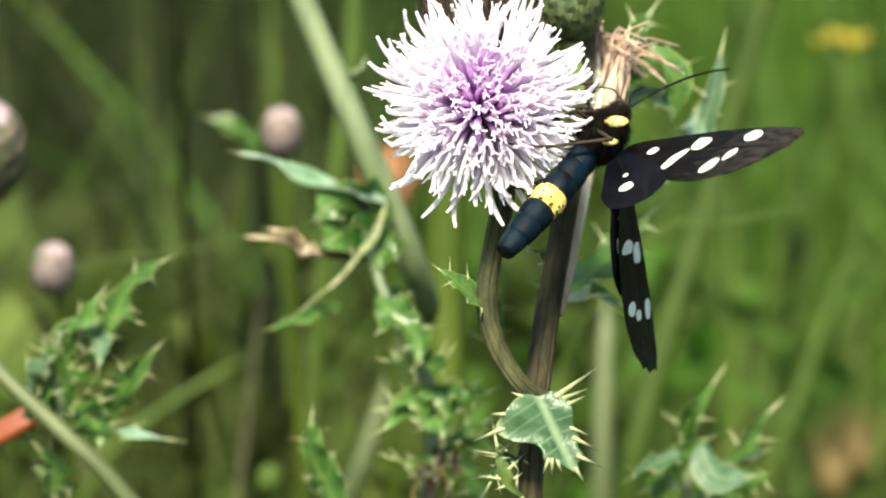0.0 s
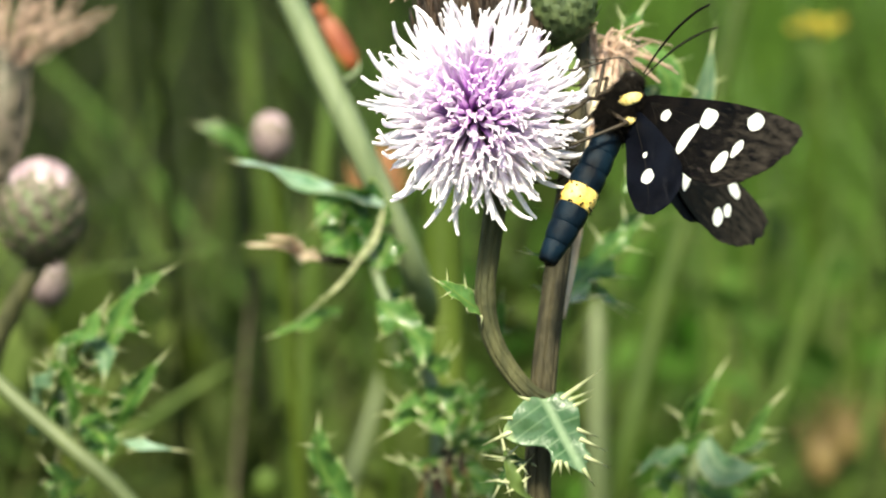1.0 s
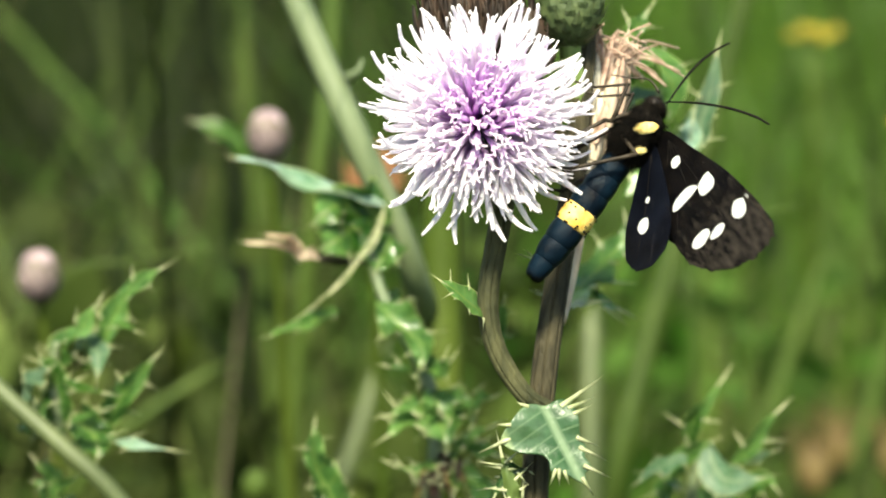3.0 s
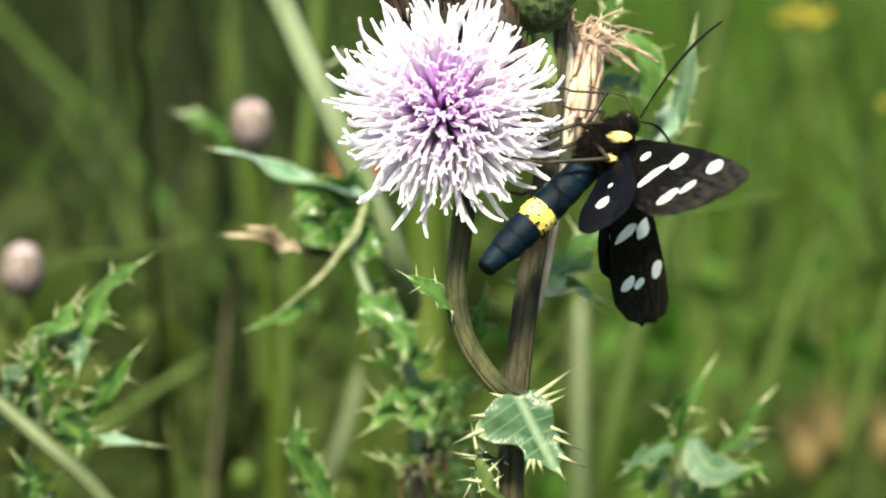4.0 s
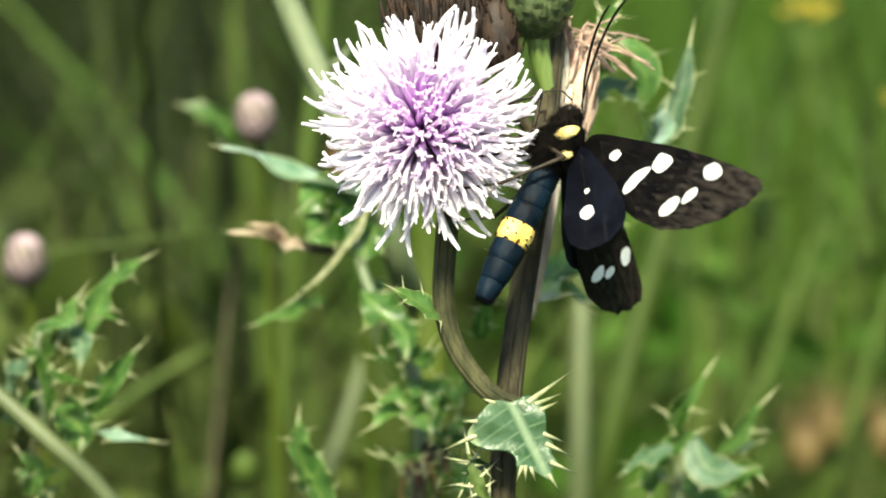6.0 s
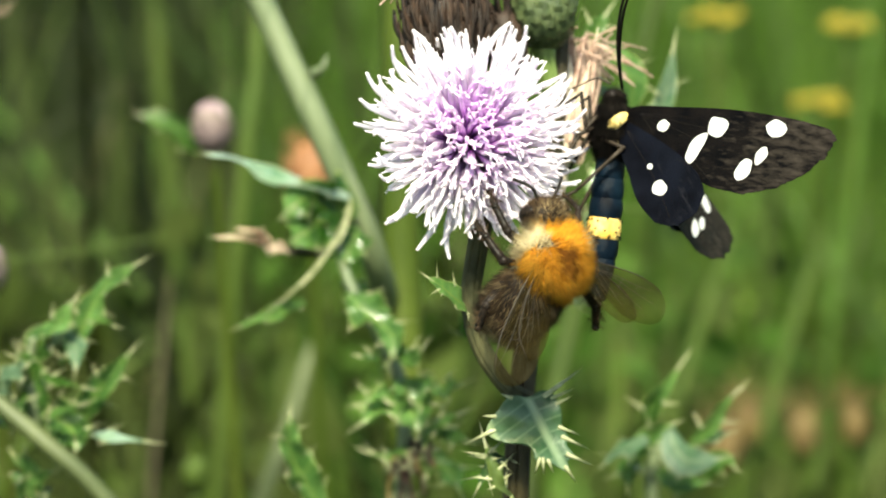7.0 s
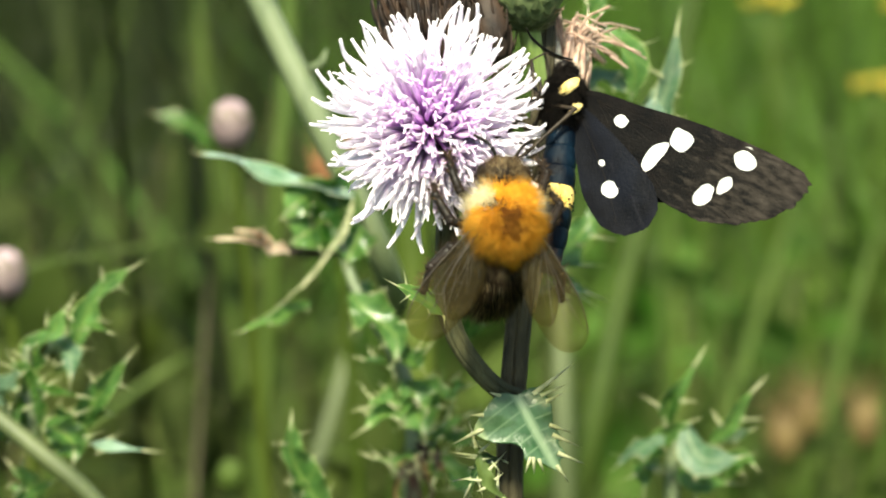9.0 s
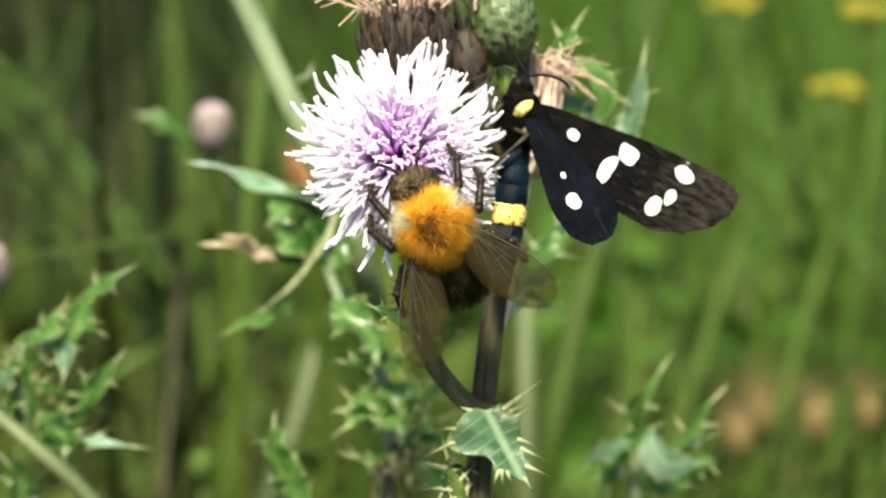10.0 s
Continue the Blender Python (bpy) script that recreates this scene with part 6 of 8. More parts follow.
def motions():
    walk(thistle_plant, [
        (0.00, pose(0.00620, 0.19250, -0.00013, 0.00, -0.00, 0.00)),
        (0.20, pose(0.00548, 0.19234, -0.00079, 0.00, -0.00, 0.00)),
        (0.50, pose(0.00557, 0.19223, -0.00115, 0.00, -0.00, 0.00)),
        (0.80, pose(0.00477, 0.19237, -0.00076, 0.00, -0.00, 0.00)),
        (1.00, pose(0.00572, 0.19245, -0.00033, 0.00, -0.00, 0.00)),
        (1.30, pose(0.00633, 0.19204, -0.00177, 0.00, -0.00, 0.00)),
        (1.50, pose(0.00559, 0.19229, -0.00092, 0.00, -0.00, 0.00)),
        (1.70, pose(0.00476, 0.19213, -0.00181, 0.00, -0.00, 0.00)),
        (2.00, pose(0.00645, 0.19237, -0.00064, 0.00, -0.00, 0.00)),
        (2.20, pose(0.00582, 0.19246, -0.00031, 0.00, -0.00, 0.00)),
        (3.30, pose(0.00485, 0.19238, -0.00058, 0.00, -0.00, 0.00)),
        (3.50, pose(0.00396, 0.19230, -0.00089, 0.00, -0.00, 0.00)),
        (3.80, pose(0.00460, 0.19259, 0.00021, 0.00, -0.00, 0.00)),
        (4.00, pose(0.00463, 0.19248, -0.00021, 0.00, -0.00, 0.00)),
        (4.20, pose(0.00517, 0.19232, -0.00080, 0.00, -0.00, 0.00)),
        (4.50, pose(0.00502, 0.19254, 0.00000, 0.00, -0.00, 0.00)),
        (4.70, pose(0.00436, 0.19269, 0.00056, 0.00, -0.00, 0.00)),
        (5.00, pose(0.00425, 0.19243, -0.00041, 0.00, -0.00, 0.00)),
        (5.20, pose(0.00377, 0.19254, -0.00003, 0.00, -0.00, 0.00)),
        (5.50, pose(0.00405, 0.19259, 0.00017, 0.00, -0.00, 0.00)),
        (5.70, pose(0.00382, 0.19254, 0.00002, 0.00, -0.00, 0.00)),
        (6.80, pose(0.00434, 0.19217, -0.00136, 0.00, -0.00, 0.00)),
        (7.00, pose(0.00474, 0.19236, -0.00066, 0.00, -0.00, 0.00)),
        (7.30, pose(0.00484, 0.19227, -0.00095, 0.00, -0.00, 0.00)),
        (7.50, pose(0.00460, 0.19276, 0.00084, 0.00, -0.00, 0.00)),
        (7.80, pose(0.00373, 0.19235, -0.00079, 0.00, -0.00, 0.00)),
        (8.00, pose(0.00501, 0.19255, 0.00005, 0.00, -0.00, 0.00)),
        (8.20, pose(0.00465, 0.19243, -0.00041, 0.00, -0.00, 0.00)),
        (8.50, pose(0.00450, 0.19243, -0.00041, 0.00, -0.00, 0.00)),
        (8.70, pose(0.00345, 0.19229, -0.00102, 0.00, -0.00, 0.00)),
        (9.00, pose(0.00463, 0.19250, -0.00016, 0.00, -0.00, 0.00)),
        (9.20, pose(0.00447, 0.19238, -0.00058, 0.00, -0.00, 0.00)),
        (9.50, pose(0.00389, 0.19230, -0.00090, 0.00, -0.00, 0.00)),
        (9.70, pose(0.00336, 0.19228, -0.00102, 0.00, -0.00, 0.00)),
        (10.00, pose(0.00387, 0.19234, -0.00075, 0.00, -0.00, 0.00)),
    ])
    walk(flower_stalk, [
        (0.00, pose(0.00124, -0.01973, 0.68866, -0.05, 4.16, -1.05)),
        (0.20, pose(0.00124, -0.01973, 0.68866, 0.25, 3.78, -1.45)),
        (0.50, pose(0.00124, -0.01973, 0.68866, 0.54, 8.35, -2.04)),
        (0.80, pose(0.00124, -0.01973, 0.68866, 0.34, -0.77, -1.09)),
        (1.00, pose(0.00124, -0.01973, 0.68866, 0.01, 1.82, -0.46)),
        (1.30, pose(0.00124, -0.01973, 0.68866, 0.45, 9.66, -1.85)),
        (1.50, pose(0.00124, -0.01973, 0.68866, 0.77, 11.57, -2.74)),
        (1.70, pose(0.00124, -0.01973, 0.68866, 0.70, 2.13, -2.01)),
        (2.00, pose(0.00124, -0.01973, 0.68866, -0.03, 3.77, -0.95)),
        (2.20, pose(0.00124, -0.01973, 0.68866, 0.06, 5.80, -1.44)),
        (3.30, pose(0.00124, -0.01973, 0.68866, 0.02, 1.27, -0.33)),
        (3.50, pose(0.00124, -0.01973, 0.68866, 0.00, -0.03, 0.01)),
        (3.80, pose(0.00124, -0.01973, 0.68866, 0.01, -0.36, -0.14)),
        (4.00, pose(0.00124, -0.01973, 0.68866, 0.02, 0.92, -0.24)),
        (4.20, pose(0.00124, -0.01973, 0.68866, 0.01, -0.03, -0.14)),
        (4.50, pose(0.00124, -0.01973, 0.68866, 0.00, -0.00, 0.00)),
        (4.70, pose(0.00124, -0.01973, 0.68866, -0.02, -6.33, 0.10)),
        (5.00, pose(0.00124, -0.01973, 0.68866, -0.02, -0.89, 0.25)),
        (5.20, pose(0.00124, -0.01973, 0.68866, -0.04, -4.96, 0.22)),
        (5.50, pose(0.00124, -0.01973, 0.68866, -0.02, -0.65, 0.17)),
        (5.70, pose(0.00124, -0.01973, 0.68866, -0.06, -2.43, 0.65)),
        (6.80, pose(0.00124, -0.01973, 0.68866, 0.08, 1.82, -0.49)),
        (7.00, pose(0.00124, -0.01973, 0.68866, 0.27, 3.70, -0.97)),
        (7.30, pose(0.00124, -0.01973, 0.68866, 0.16, 2.45, -0.80)),
        (7.50, pose(0.00124, -0.01973, 0.68866, 0.07, 2.68, -0.69)),
        (7.80, pose(0.00124, -0.01973, 0.68866, 0.05, -3.69, -0.25)),
        (8.00, pose(0.00124, -0.01973, 0.68866, 0.00, -0.19, 0.05)),
        (8.20, pose(0.00124, -0.01973, 0.68866, -0.03, -2.84, 0.26)),
        (8.50, pose(0.00124, -0.01973, 0.68866, -0.06, -2.11, 0.58)),
        (8.70, pose(0.00124, -0.01973, 0.68866, -0.08, -2.91, 0.57)),
        (9.00, pose(0.00124, -0.01973, 0.68866, -0.09, -2.08, 0.56)),
        (9.20, pose(0.00124, -0.01973, 0.68866, -0.08, -0.75, 1.02)),
        (9.50, pose(0.00124, -0.01973, 0.68866, -0.22, -6.12, 1.72)),
        (9.70, pose(0.00124, -0.01973, 0.68866, -0.24, -5.98, 1.39)),
        (10.00, pose(0.00124, -0.01973, 0.68866, -0.22, -3.16, 0.89)),
    ])
    walk(flower_head, [
        (0.00, pose(-0.00486, -0.01836, 0.71694, -0.04, 3.33, -0.84)),
        (0.20, pose(-0.00474, -0.01828, 0.71719, 0.19, 3.03, -1.16)),
        (0.50, pose(-0.00243, -0.01855, 0.71625, 0.45, 6.68, -1.64)),
        (0.80, pose(-0.00623, -0.01826, 0.71706, 0.26, -0.62, -0.88)),
        (1.00, pose(-0.00518, -0.01838, 0.71687, 0.01, 1.45, -0.37)),
        (1.30, pose(-0.00214, -0.01852, 0.71654, 0.39, 7.73, -1.48)),
        (1.50, pose(-0.00149, -0.01849, 0.71646, 0.66, 9.26, -2.20)),
        (1.70, pose(-0.00528, -0.01833, 0.71660, 0.55, 1.70, -1.62)),
        (2.00, pose(-0.00443, -0.01858, 0.71613, -0.02, 3.01, -0.76)),
        (2.20, pose(-0.00411, -0.01837, 0.71691, 0.06, 4.64, -1.15)),
        (3.30, pose(-0.00557, -0.01874, 0.71551, 0.02, 1.02, -0.27)),
        (3.50, pose(-0.00572, -0.01886, 0.71509, 0.00, -0.03, 0.01)),
        (3.80, pose(-0.00603, -0.01837, 0.71688, 0.01, -0.30, -0.11)),
        (4.00, pose(-0.00562, -0.01862, 0.71597, 0.01, 0.73, -0.19)),
        (4.20, pose(-0.00612, -0.01863, 0.71592, 0.01, -0.03, -0.11)),
        (4.50, pose(-0.00627, -0.01867, 0.71578, 0.00, -0.00, 0.00)),
        (4.70, pose(-0.00879, -0.01807, 0.71796, -0.01, -5.06, 0.08)),
        (5.00, pose(-0.00639, -0.01882, 0.71522, -0.02, -0.71, 0.20)),
        (5.20, pose(-0.00834, -0.01847, 0.71638, -0.03, -3.97, 0.18)),
        (5.50, pose(-0.00696, -0.01855, 0.71624, -0.01, -0.52, 0.14)),
        (5.70, pose(-0.00765, -0.01860, 0.71603, -0.05, -1.94, 0.52)),
        (6.80, pose(-0.00451, -0.01971, 0.71190, 0.06, 1.46, -0.40)),
        (7.00, pose(-0.00445, -0.01895, 0.71472, 0.22, 2.96, -0.78)),
        (7.30, pose(-0.00501, -0.01922, 0.71364, 0.13, 1.97, -0.64)),
        (7.50, pose(-0.00495, -0.01839, 0.71683, 0.06, 2.15, -0.55)),
        (7.80, pose(-0.00730, -0.01905, 0.71419, 0.04, -2.95, -0.20)),
        (8.00, pose(-0.00566, -0.01884, 0.71513, 0.00, -0.15, 0.04)),
        (8.20, pose(-0.00651, -0.01891, 0.71480, -0.02, -2.27, 0.21)),
        (8.50, pose(-0.00583, -0.01907, 0.71428, -0.05, -1.69, 0.46)),
        (8.70, pose(-0.00629, -0.01911, 0.71410, -0.06, -2.33, 0.46)),
        (9.00, pose(-0.00614, -0.01892, 0.71485, -0.07, -1.66, 0.45)),
        (9.20, pose(-0.00545, -0.01893, 0.71496, -0.07, -0.60, 0.82)),
        (9.50, pose(-0.00746, -0.01924, 0.71365, -0.16, -4.89, 1.38)),
        (9.70, pose(-0.00779, -0.01853, 0.71613, -0.18, -4.78, 1.11)),
        (10.00, pose(-0.00721, -0.01893, 0.71481, -0.17, -2.53, 0.71)),
    ])
    walk(stray_sprig, [
        (0.00, pose(-0.07812, 0.27227, 0.00848)),
        (0.30, pose(-0.07199, 0.27084, 0.00314)),
        (0.60, pose(-0.07115, 0.27156, 0.00580)),
        (0.90, pose(-0.06996, 0.27066, 0.00247)),
        (1.20, pose(-0.06918, 0.27073, 0.00274)),
        (1.50, pose(-0.06557, 0.27012, 0.00045)),
        (1.70, pose(-0.06777, 0.26982, -0.00066)),
        (1.80, pose(-0.07225, 0.27117, 0.00436)),
        (1.90, pose(-0.07815, 0.27228, 0.00850)),
        (2.00, pose(-0.08442, 0.27225, 0.00841)),
        (2.10, pose(-0.07964, 0.27184, 0.00687)),
        (2.20, pose(-0.07332, 0.27124, 0.00461)),
        (2.60, pose(-0.07923, 0.27156, 0.00582)),
        (3.30, pose(-0.10217, 0.27112, 0.00419)),
        (5.00, pose(-0.10580, 0.27108, 0.00404)),
        (6.30, pose(-0.09327, 0.27088, 0.00328)),
        (6.80, pose(-0.07551, 0.27004, 0.00014)),
        (7.20, pose(-0.07898, 0.27137, 0.00513)),
        (7.50, pose(-0.07299, 0.27211, 0.00786)),
        (7.70, pose(-0.07960, 0.27224, 0.00834)),
        (8.00, pose(-0.08932, 0.27198, 0.00740)),
        (9.00, pose(-0.10167, 0.27187, 0.00699)),
        (10.00, pose(-0.10541, 0.27178, 0.00663)),
    ])
    walk(soldier_beetle, [
        (0.00, pose(-0.02474, 0.28528, 0.72588, -17.90, -52.27, 161.27)),
        (0.50, pose(-0.01556, 0.28345, 0.71905, -14.82, -57.39, 152.51)),
        (0.80, pose(-0.01696, 0.28155, 0.71197, -12.51, -59.58, 152.36)),
        (1.00, pose(-0.01737, 0.28081, 0.70922, -13.56, -58.11, 155.29)),
        (1.20, pose(-0.01594, 0.28028, 0.70724, -14.58, -57.47, 154.51)),
        (1.40, pose(-0.01199, 0.27939, 0.70390, -17.42, -54.12, 155.96)),
        (1.60, pose(-0.00882, 0.27915, 0.70301, -24.86, -33.28, 166.62)),
        (1.80, pose(-0.01030, 0.27864, 0.70111, -24.86, -31.87, 169.02)),
        (2.00, pose(-0.01243, 0.27836, 0.70007, -24.14, -34.29, 170.07)),
        (2.20, pose(-0.00965, 0.27791, 0.69838, -25.12, -30.53, 170.30)),
        (2.50, pose(-0.01349, 0.28063, 0.70854, -14.83, -56.89, 156.10)),
        (2.80, pose(-0.02289, 0.28449, 0.72294, -19.75, -47.85, 162.50)),
        (3.30, pose(-0.03972, 0.29029, 0.74459, -21.04, -43.39, 164.72)),
        (5.50, pose(-0.03989, 0.29074, 0.74626, -20.80, -42.82, 164.36)),
        (10.00, pose(-0.03386, 0.29155, 0.74929, -19.75, -43.20, 161.33)),
    ])
    walk(low_beetle, [
        (0.00, pose(-0.05859, 0.23239, 0.66372, -25.12, 29.37, -171.68)),
        (0.10, pose(-0.05891, 0.23252, 0.66422, -25.18, 29.26, -172.71)),
        (0.20, pose(-0.06078, 0.23267, 0.66478, -25.24, 29.15, -173.75)),
        (0.40, pose(-0.06560, 0.23296, 0.66587, -25.35, 28.94, -175.81)),
        (2.00, pose(-0.07421, 0.23283, 0.66538, -25.20, 28.50, -172.17)),
        (10.00, pose(-0.06774, 0.23291, 0.66568, -23.57, 28.52, -174.80)),
    ])
    walk(moth, [
        (0.00, pose(0.01237, 0.17492, 0.71391, 122.36, -34.06, 47.01)),
        (0.20, pose(0.01211, 0.17437, 0.71163, 121.50, -33.04, 46.27)),
        (0.50, pose(0.01429, 0.17462, 0.71280, 115.58, -34.80, 49.01)),
        (0.80, pose(0.01140, 0.17511, 0.71427, 113.62, -48.65, 50.65)),
        (1.00, pose(0.01383, 0.17548, 0.71600, 122.33, -52.65, 42.11)),
        (1.30, pose(0.01860, 0.17471, 0.71360, 126.42, -60.57, 34.41)),
        (1.50, pose(0.01715, 0.17554, 0.71623, 123.50, -69.60, 35.44)),
        (1.70, pose(0.01368, 0.17545, 0.71541, 120.39, -70.43, 40.75)),
        (2.00, pose(0.01486, 0.17535, 0.71553, 127.27, -66.99, 36.37)),
        (2.20, pose(0.01476, 0.17544, 0.71586, 130.50, -65.48, 31.66)),
        (3.30, pose(0.01349, 0.17445, 0.71214, 143.06, -49.60, 16.82)),
        (3.50, pose(0.01142, 0.17417, 0.71110, 141.18, -50.02, 17.57)),
        (3.80, pose(0.01232, 0.17479, 0.71342, 132.44, -48.10, 29.83)),
        (4.00, pose(0.01330, 0.17442, 0.71206, 134.85, -37.35, 29.16)),
        (4.20, pose(0.01365, 0.17409, 0.71084, 132.30, -37.10, 32.84)),
        (4.50, pose(0.01238, 0.17433, 0.71169, 129.13, -35.88, 37.73)),
        (4.70, pose(0.00900, 0.17489, 0.71374, 116.59, -38.66, 50.25)),
        (5.00, pose(0.01034, 0.17380, 0.70972, 116.97, -28.48, 52.04)),
        (5.20, pose(0.00823, 0.17411, 0.71075, 119.11, -30.10, 49.46)),
        (5.50, pose(0.00902, 0.17443, 0.71209, 119.61, -34.51, 47.76)),
        (5.70, pose(0.00861, 0.17470, 0.71309, 126.43, -44.90, 37.81)),
        (6.80, pose(0.01111, 0.17414, 0.71099, 74.42, -62.49, 88.58)),
        (7.00, pose(0.01369, 0.17499, 0.71417, 93.04, -74.47, 67.66)),
        (7.30, pose(0.01257, 0.17436, 0.71194, 65.02, -62.81, 97.61)),
        (7.50, pose(0.01054, 0.17564, 0.71660, 84.43, -54.93, 79.09)),
        (7.80, pose(0.01081, 0.17405, 0.71066, 94.99, -52.11, 69.23)),
        (8.00, pose(0.01139, 0.17480, 0.71346, 101.16, -49.69, 63.53)),
        (8.20, pose(0.01050, 0.17438, 0.71193, 92.95, -51.42, 71.35)),
        (8.50, pose(0.00866, 0.17513, 0.71470, 79.68, -52.59, 84.04)),
        (8.70, pose(0.00862, 0.17450, 0.71232, 82.88, -54.49, 80.68)),
        (9.00, pose(0.01045, 0.17546, 0.71592, 88.35, -57.11, 74.98)),
        (9.20, pose(0.01119, 0.17539, 0.71583, 93.98, -61.18, 69.45)),
        (9.50, pose(0.00858, 0.17505, 0.71438, 105.80, -66.60, 57.77)),
        (9.70, pose(0.00866, 0.17532, 0.71544, 110.81, -67.47, 51.57)),
        (10.00, pose(0.00794, 0.17573, 0.71692, 95.87, -73.42, 65.79)),
    ])
    walk(moth_forewing_left, [
        (0.00, pose(0.00061, 0.00034, 0.00310, -9.07, -40.91, 94.07)),
        (0.20, pose(0.00097, 0.00036, 0.00313, -3.03, -38.55, 90.59)),
        (0.50, pose(0.00150, 0.00039, 0.00318, -14.56, -55.38, 114.21)),
        (0.80, pose(0.00163, 0.00083, 0.00251, -1.18, -39.97, 95.36)),
        (1.00, pose(0.00172, 0.00112, 0.00206, -6.03, -46.32, 101.95)),
        (1.30, pose(0.00183, 0.00083, 0.00254, -11.35, -46.52, 103.44)),
        (1.50, pose(0.00190, 0.00064, 0.00286, -12.29, -44.72, 100.75)),
        (1.70, pose(0.00179, 0.00073, 0.00297, -5.35, -29.54, 95.88)),
        (2.00, pose(0.00163, 0.00086, 0.00313, -4.25, -49.77, 104.06)),
        (2.20, pose(0.00176, 0.00083, 0.00294, -6.33, -47.50, 105.14)),
        (3.30, pose(0.00149, 0.00098, 0.00249, -2.66, -41.13, 106.83)),
        (3.50, pose(0.00181, 0.00065, 0.00350, -9.80, -40.43, 107.41)),
        (3.80, pose(0.00188, 0.00093, 0.00270, -6.26, -45.16, 100.17)),
        (4.00, pose(0.00193, 0.00112, 0.00216, -7.67, -34.22, 100.72)),
        (4.20, pose(0.00200, 0.00114, 0.00231, -7.12, -27.45, 95.48)),
        (4.50, pose(0.00210, 0.00118, 0.00253, -12.11, -33.95, 99.27)),
        (4.70, pose(0.00186, 0.00104, 0.00251, -15.54, -48.63, 101.65)),
        (5.00, pose(0.00149, 0.00083, 0.00247, -18.08, -46.12, 101.07)),
        (5.20, pose(0.00163, 0.00085, 0.00268, -12.76, -34.36, 95.87)),
        (5.50, pose(0.00183, 0.00088, 0.00300, -14.76, -36.29, 104.69)),
        (5.70, pose(0.00183, 0.00086, 0.00307, -12.83, -43.31, 101.19)),
        (6.80, pose(0.00151, 0.00068, 0.00324, -42.78, -58.73, 125.49)),
        (7.00, pose(0.00208, 0.00095, 0.00214, -28.26, -61.03, 102.96)),
        (7.30, pose(0.00187, 0.00092, 0.00246, -20.37, -58.53, 98.14)),
        (7.50, pose(0.00173, 0.00090, 0.00267, -43.88, -70.46, 126.89)),
        (7.80, pose(0.00172, 0.00089, 0.00277, -35.97, -55.18, 118.69)),
        (8.00, pose(0.00171, 0.00088, 0.00283, -26.23, -48.46, 106.79)),
        (8.20, pose(0.00125, 0.00072, 0.00274, -50.74, -55.83, 138.48)),
        (8.50, pose(0.00055, 0.00048, 0.00261, -75.18, -67.30, 167.27)),
        (8.70, pose(0.00056, 0.00052, 0.00261, -72.30, -64.40, 165.62)),
        (9.00, pose(0.00058, 0.00057, 0.00260, -72.97, -62.81, 168.69)),
        (9.20, pose(0.00066, 0.00067, 0.00269, -51.92, -60.92, 139.90)),
        (9.50, pose(0.00079, 0.00082, 0.00283, -141.55, -66.46, -130.75)),
        (9.70, pose(0.00093, 0.00085, 0.00269, -170.53, -56.09, -102.86)),
        (10.00, pose(0.00115, 0.00090, 0.00248, -158.87, -55.21, -124.96)),
    ])
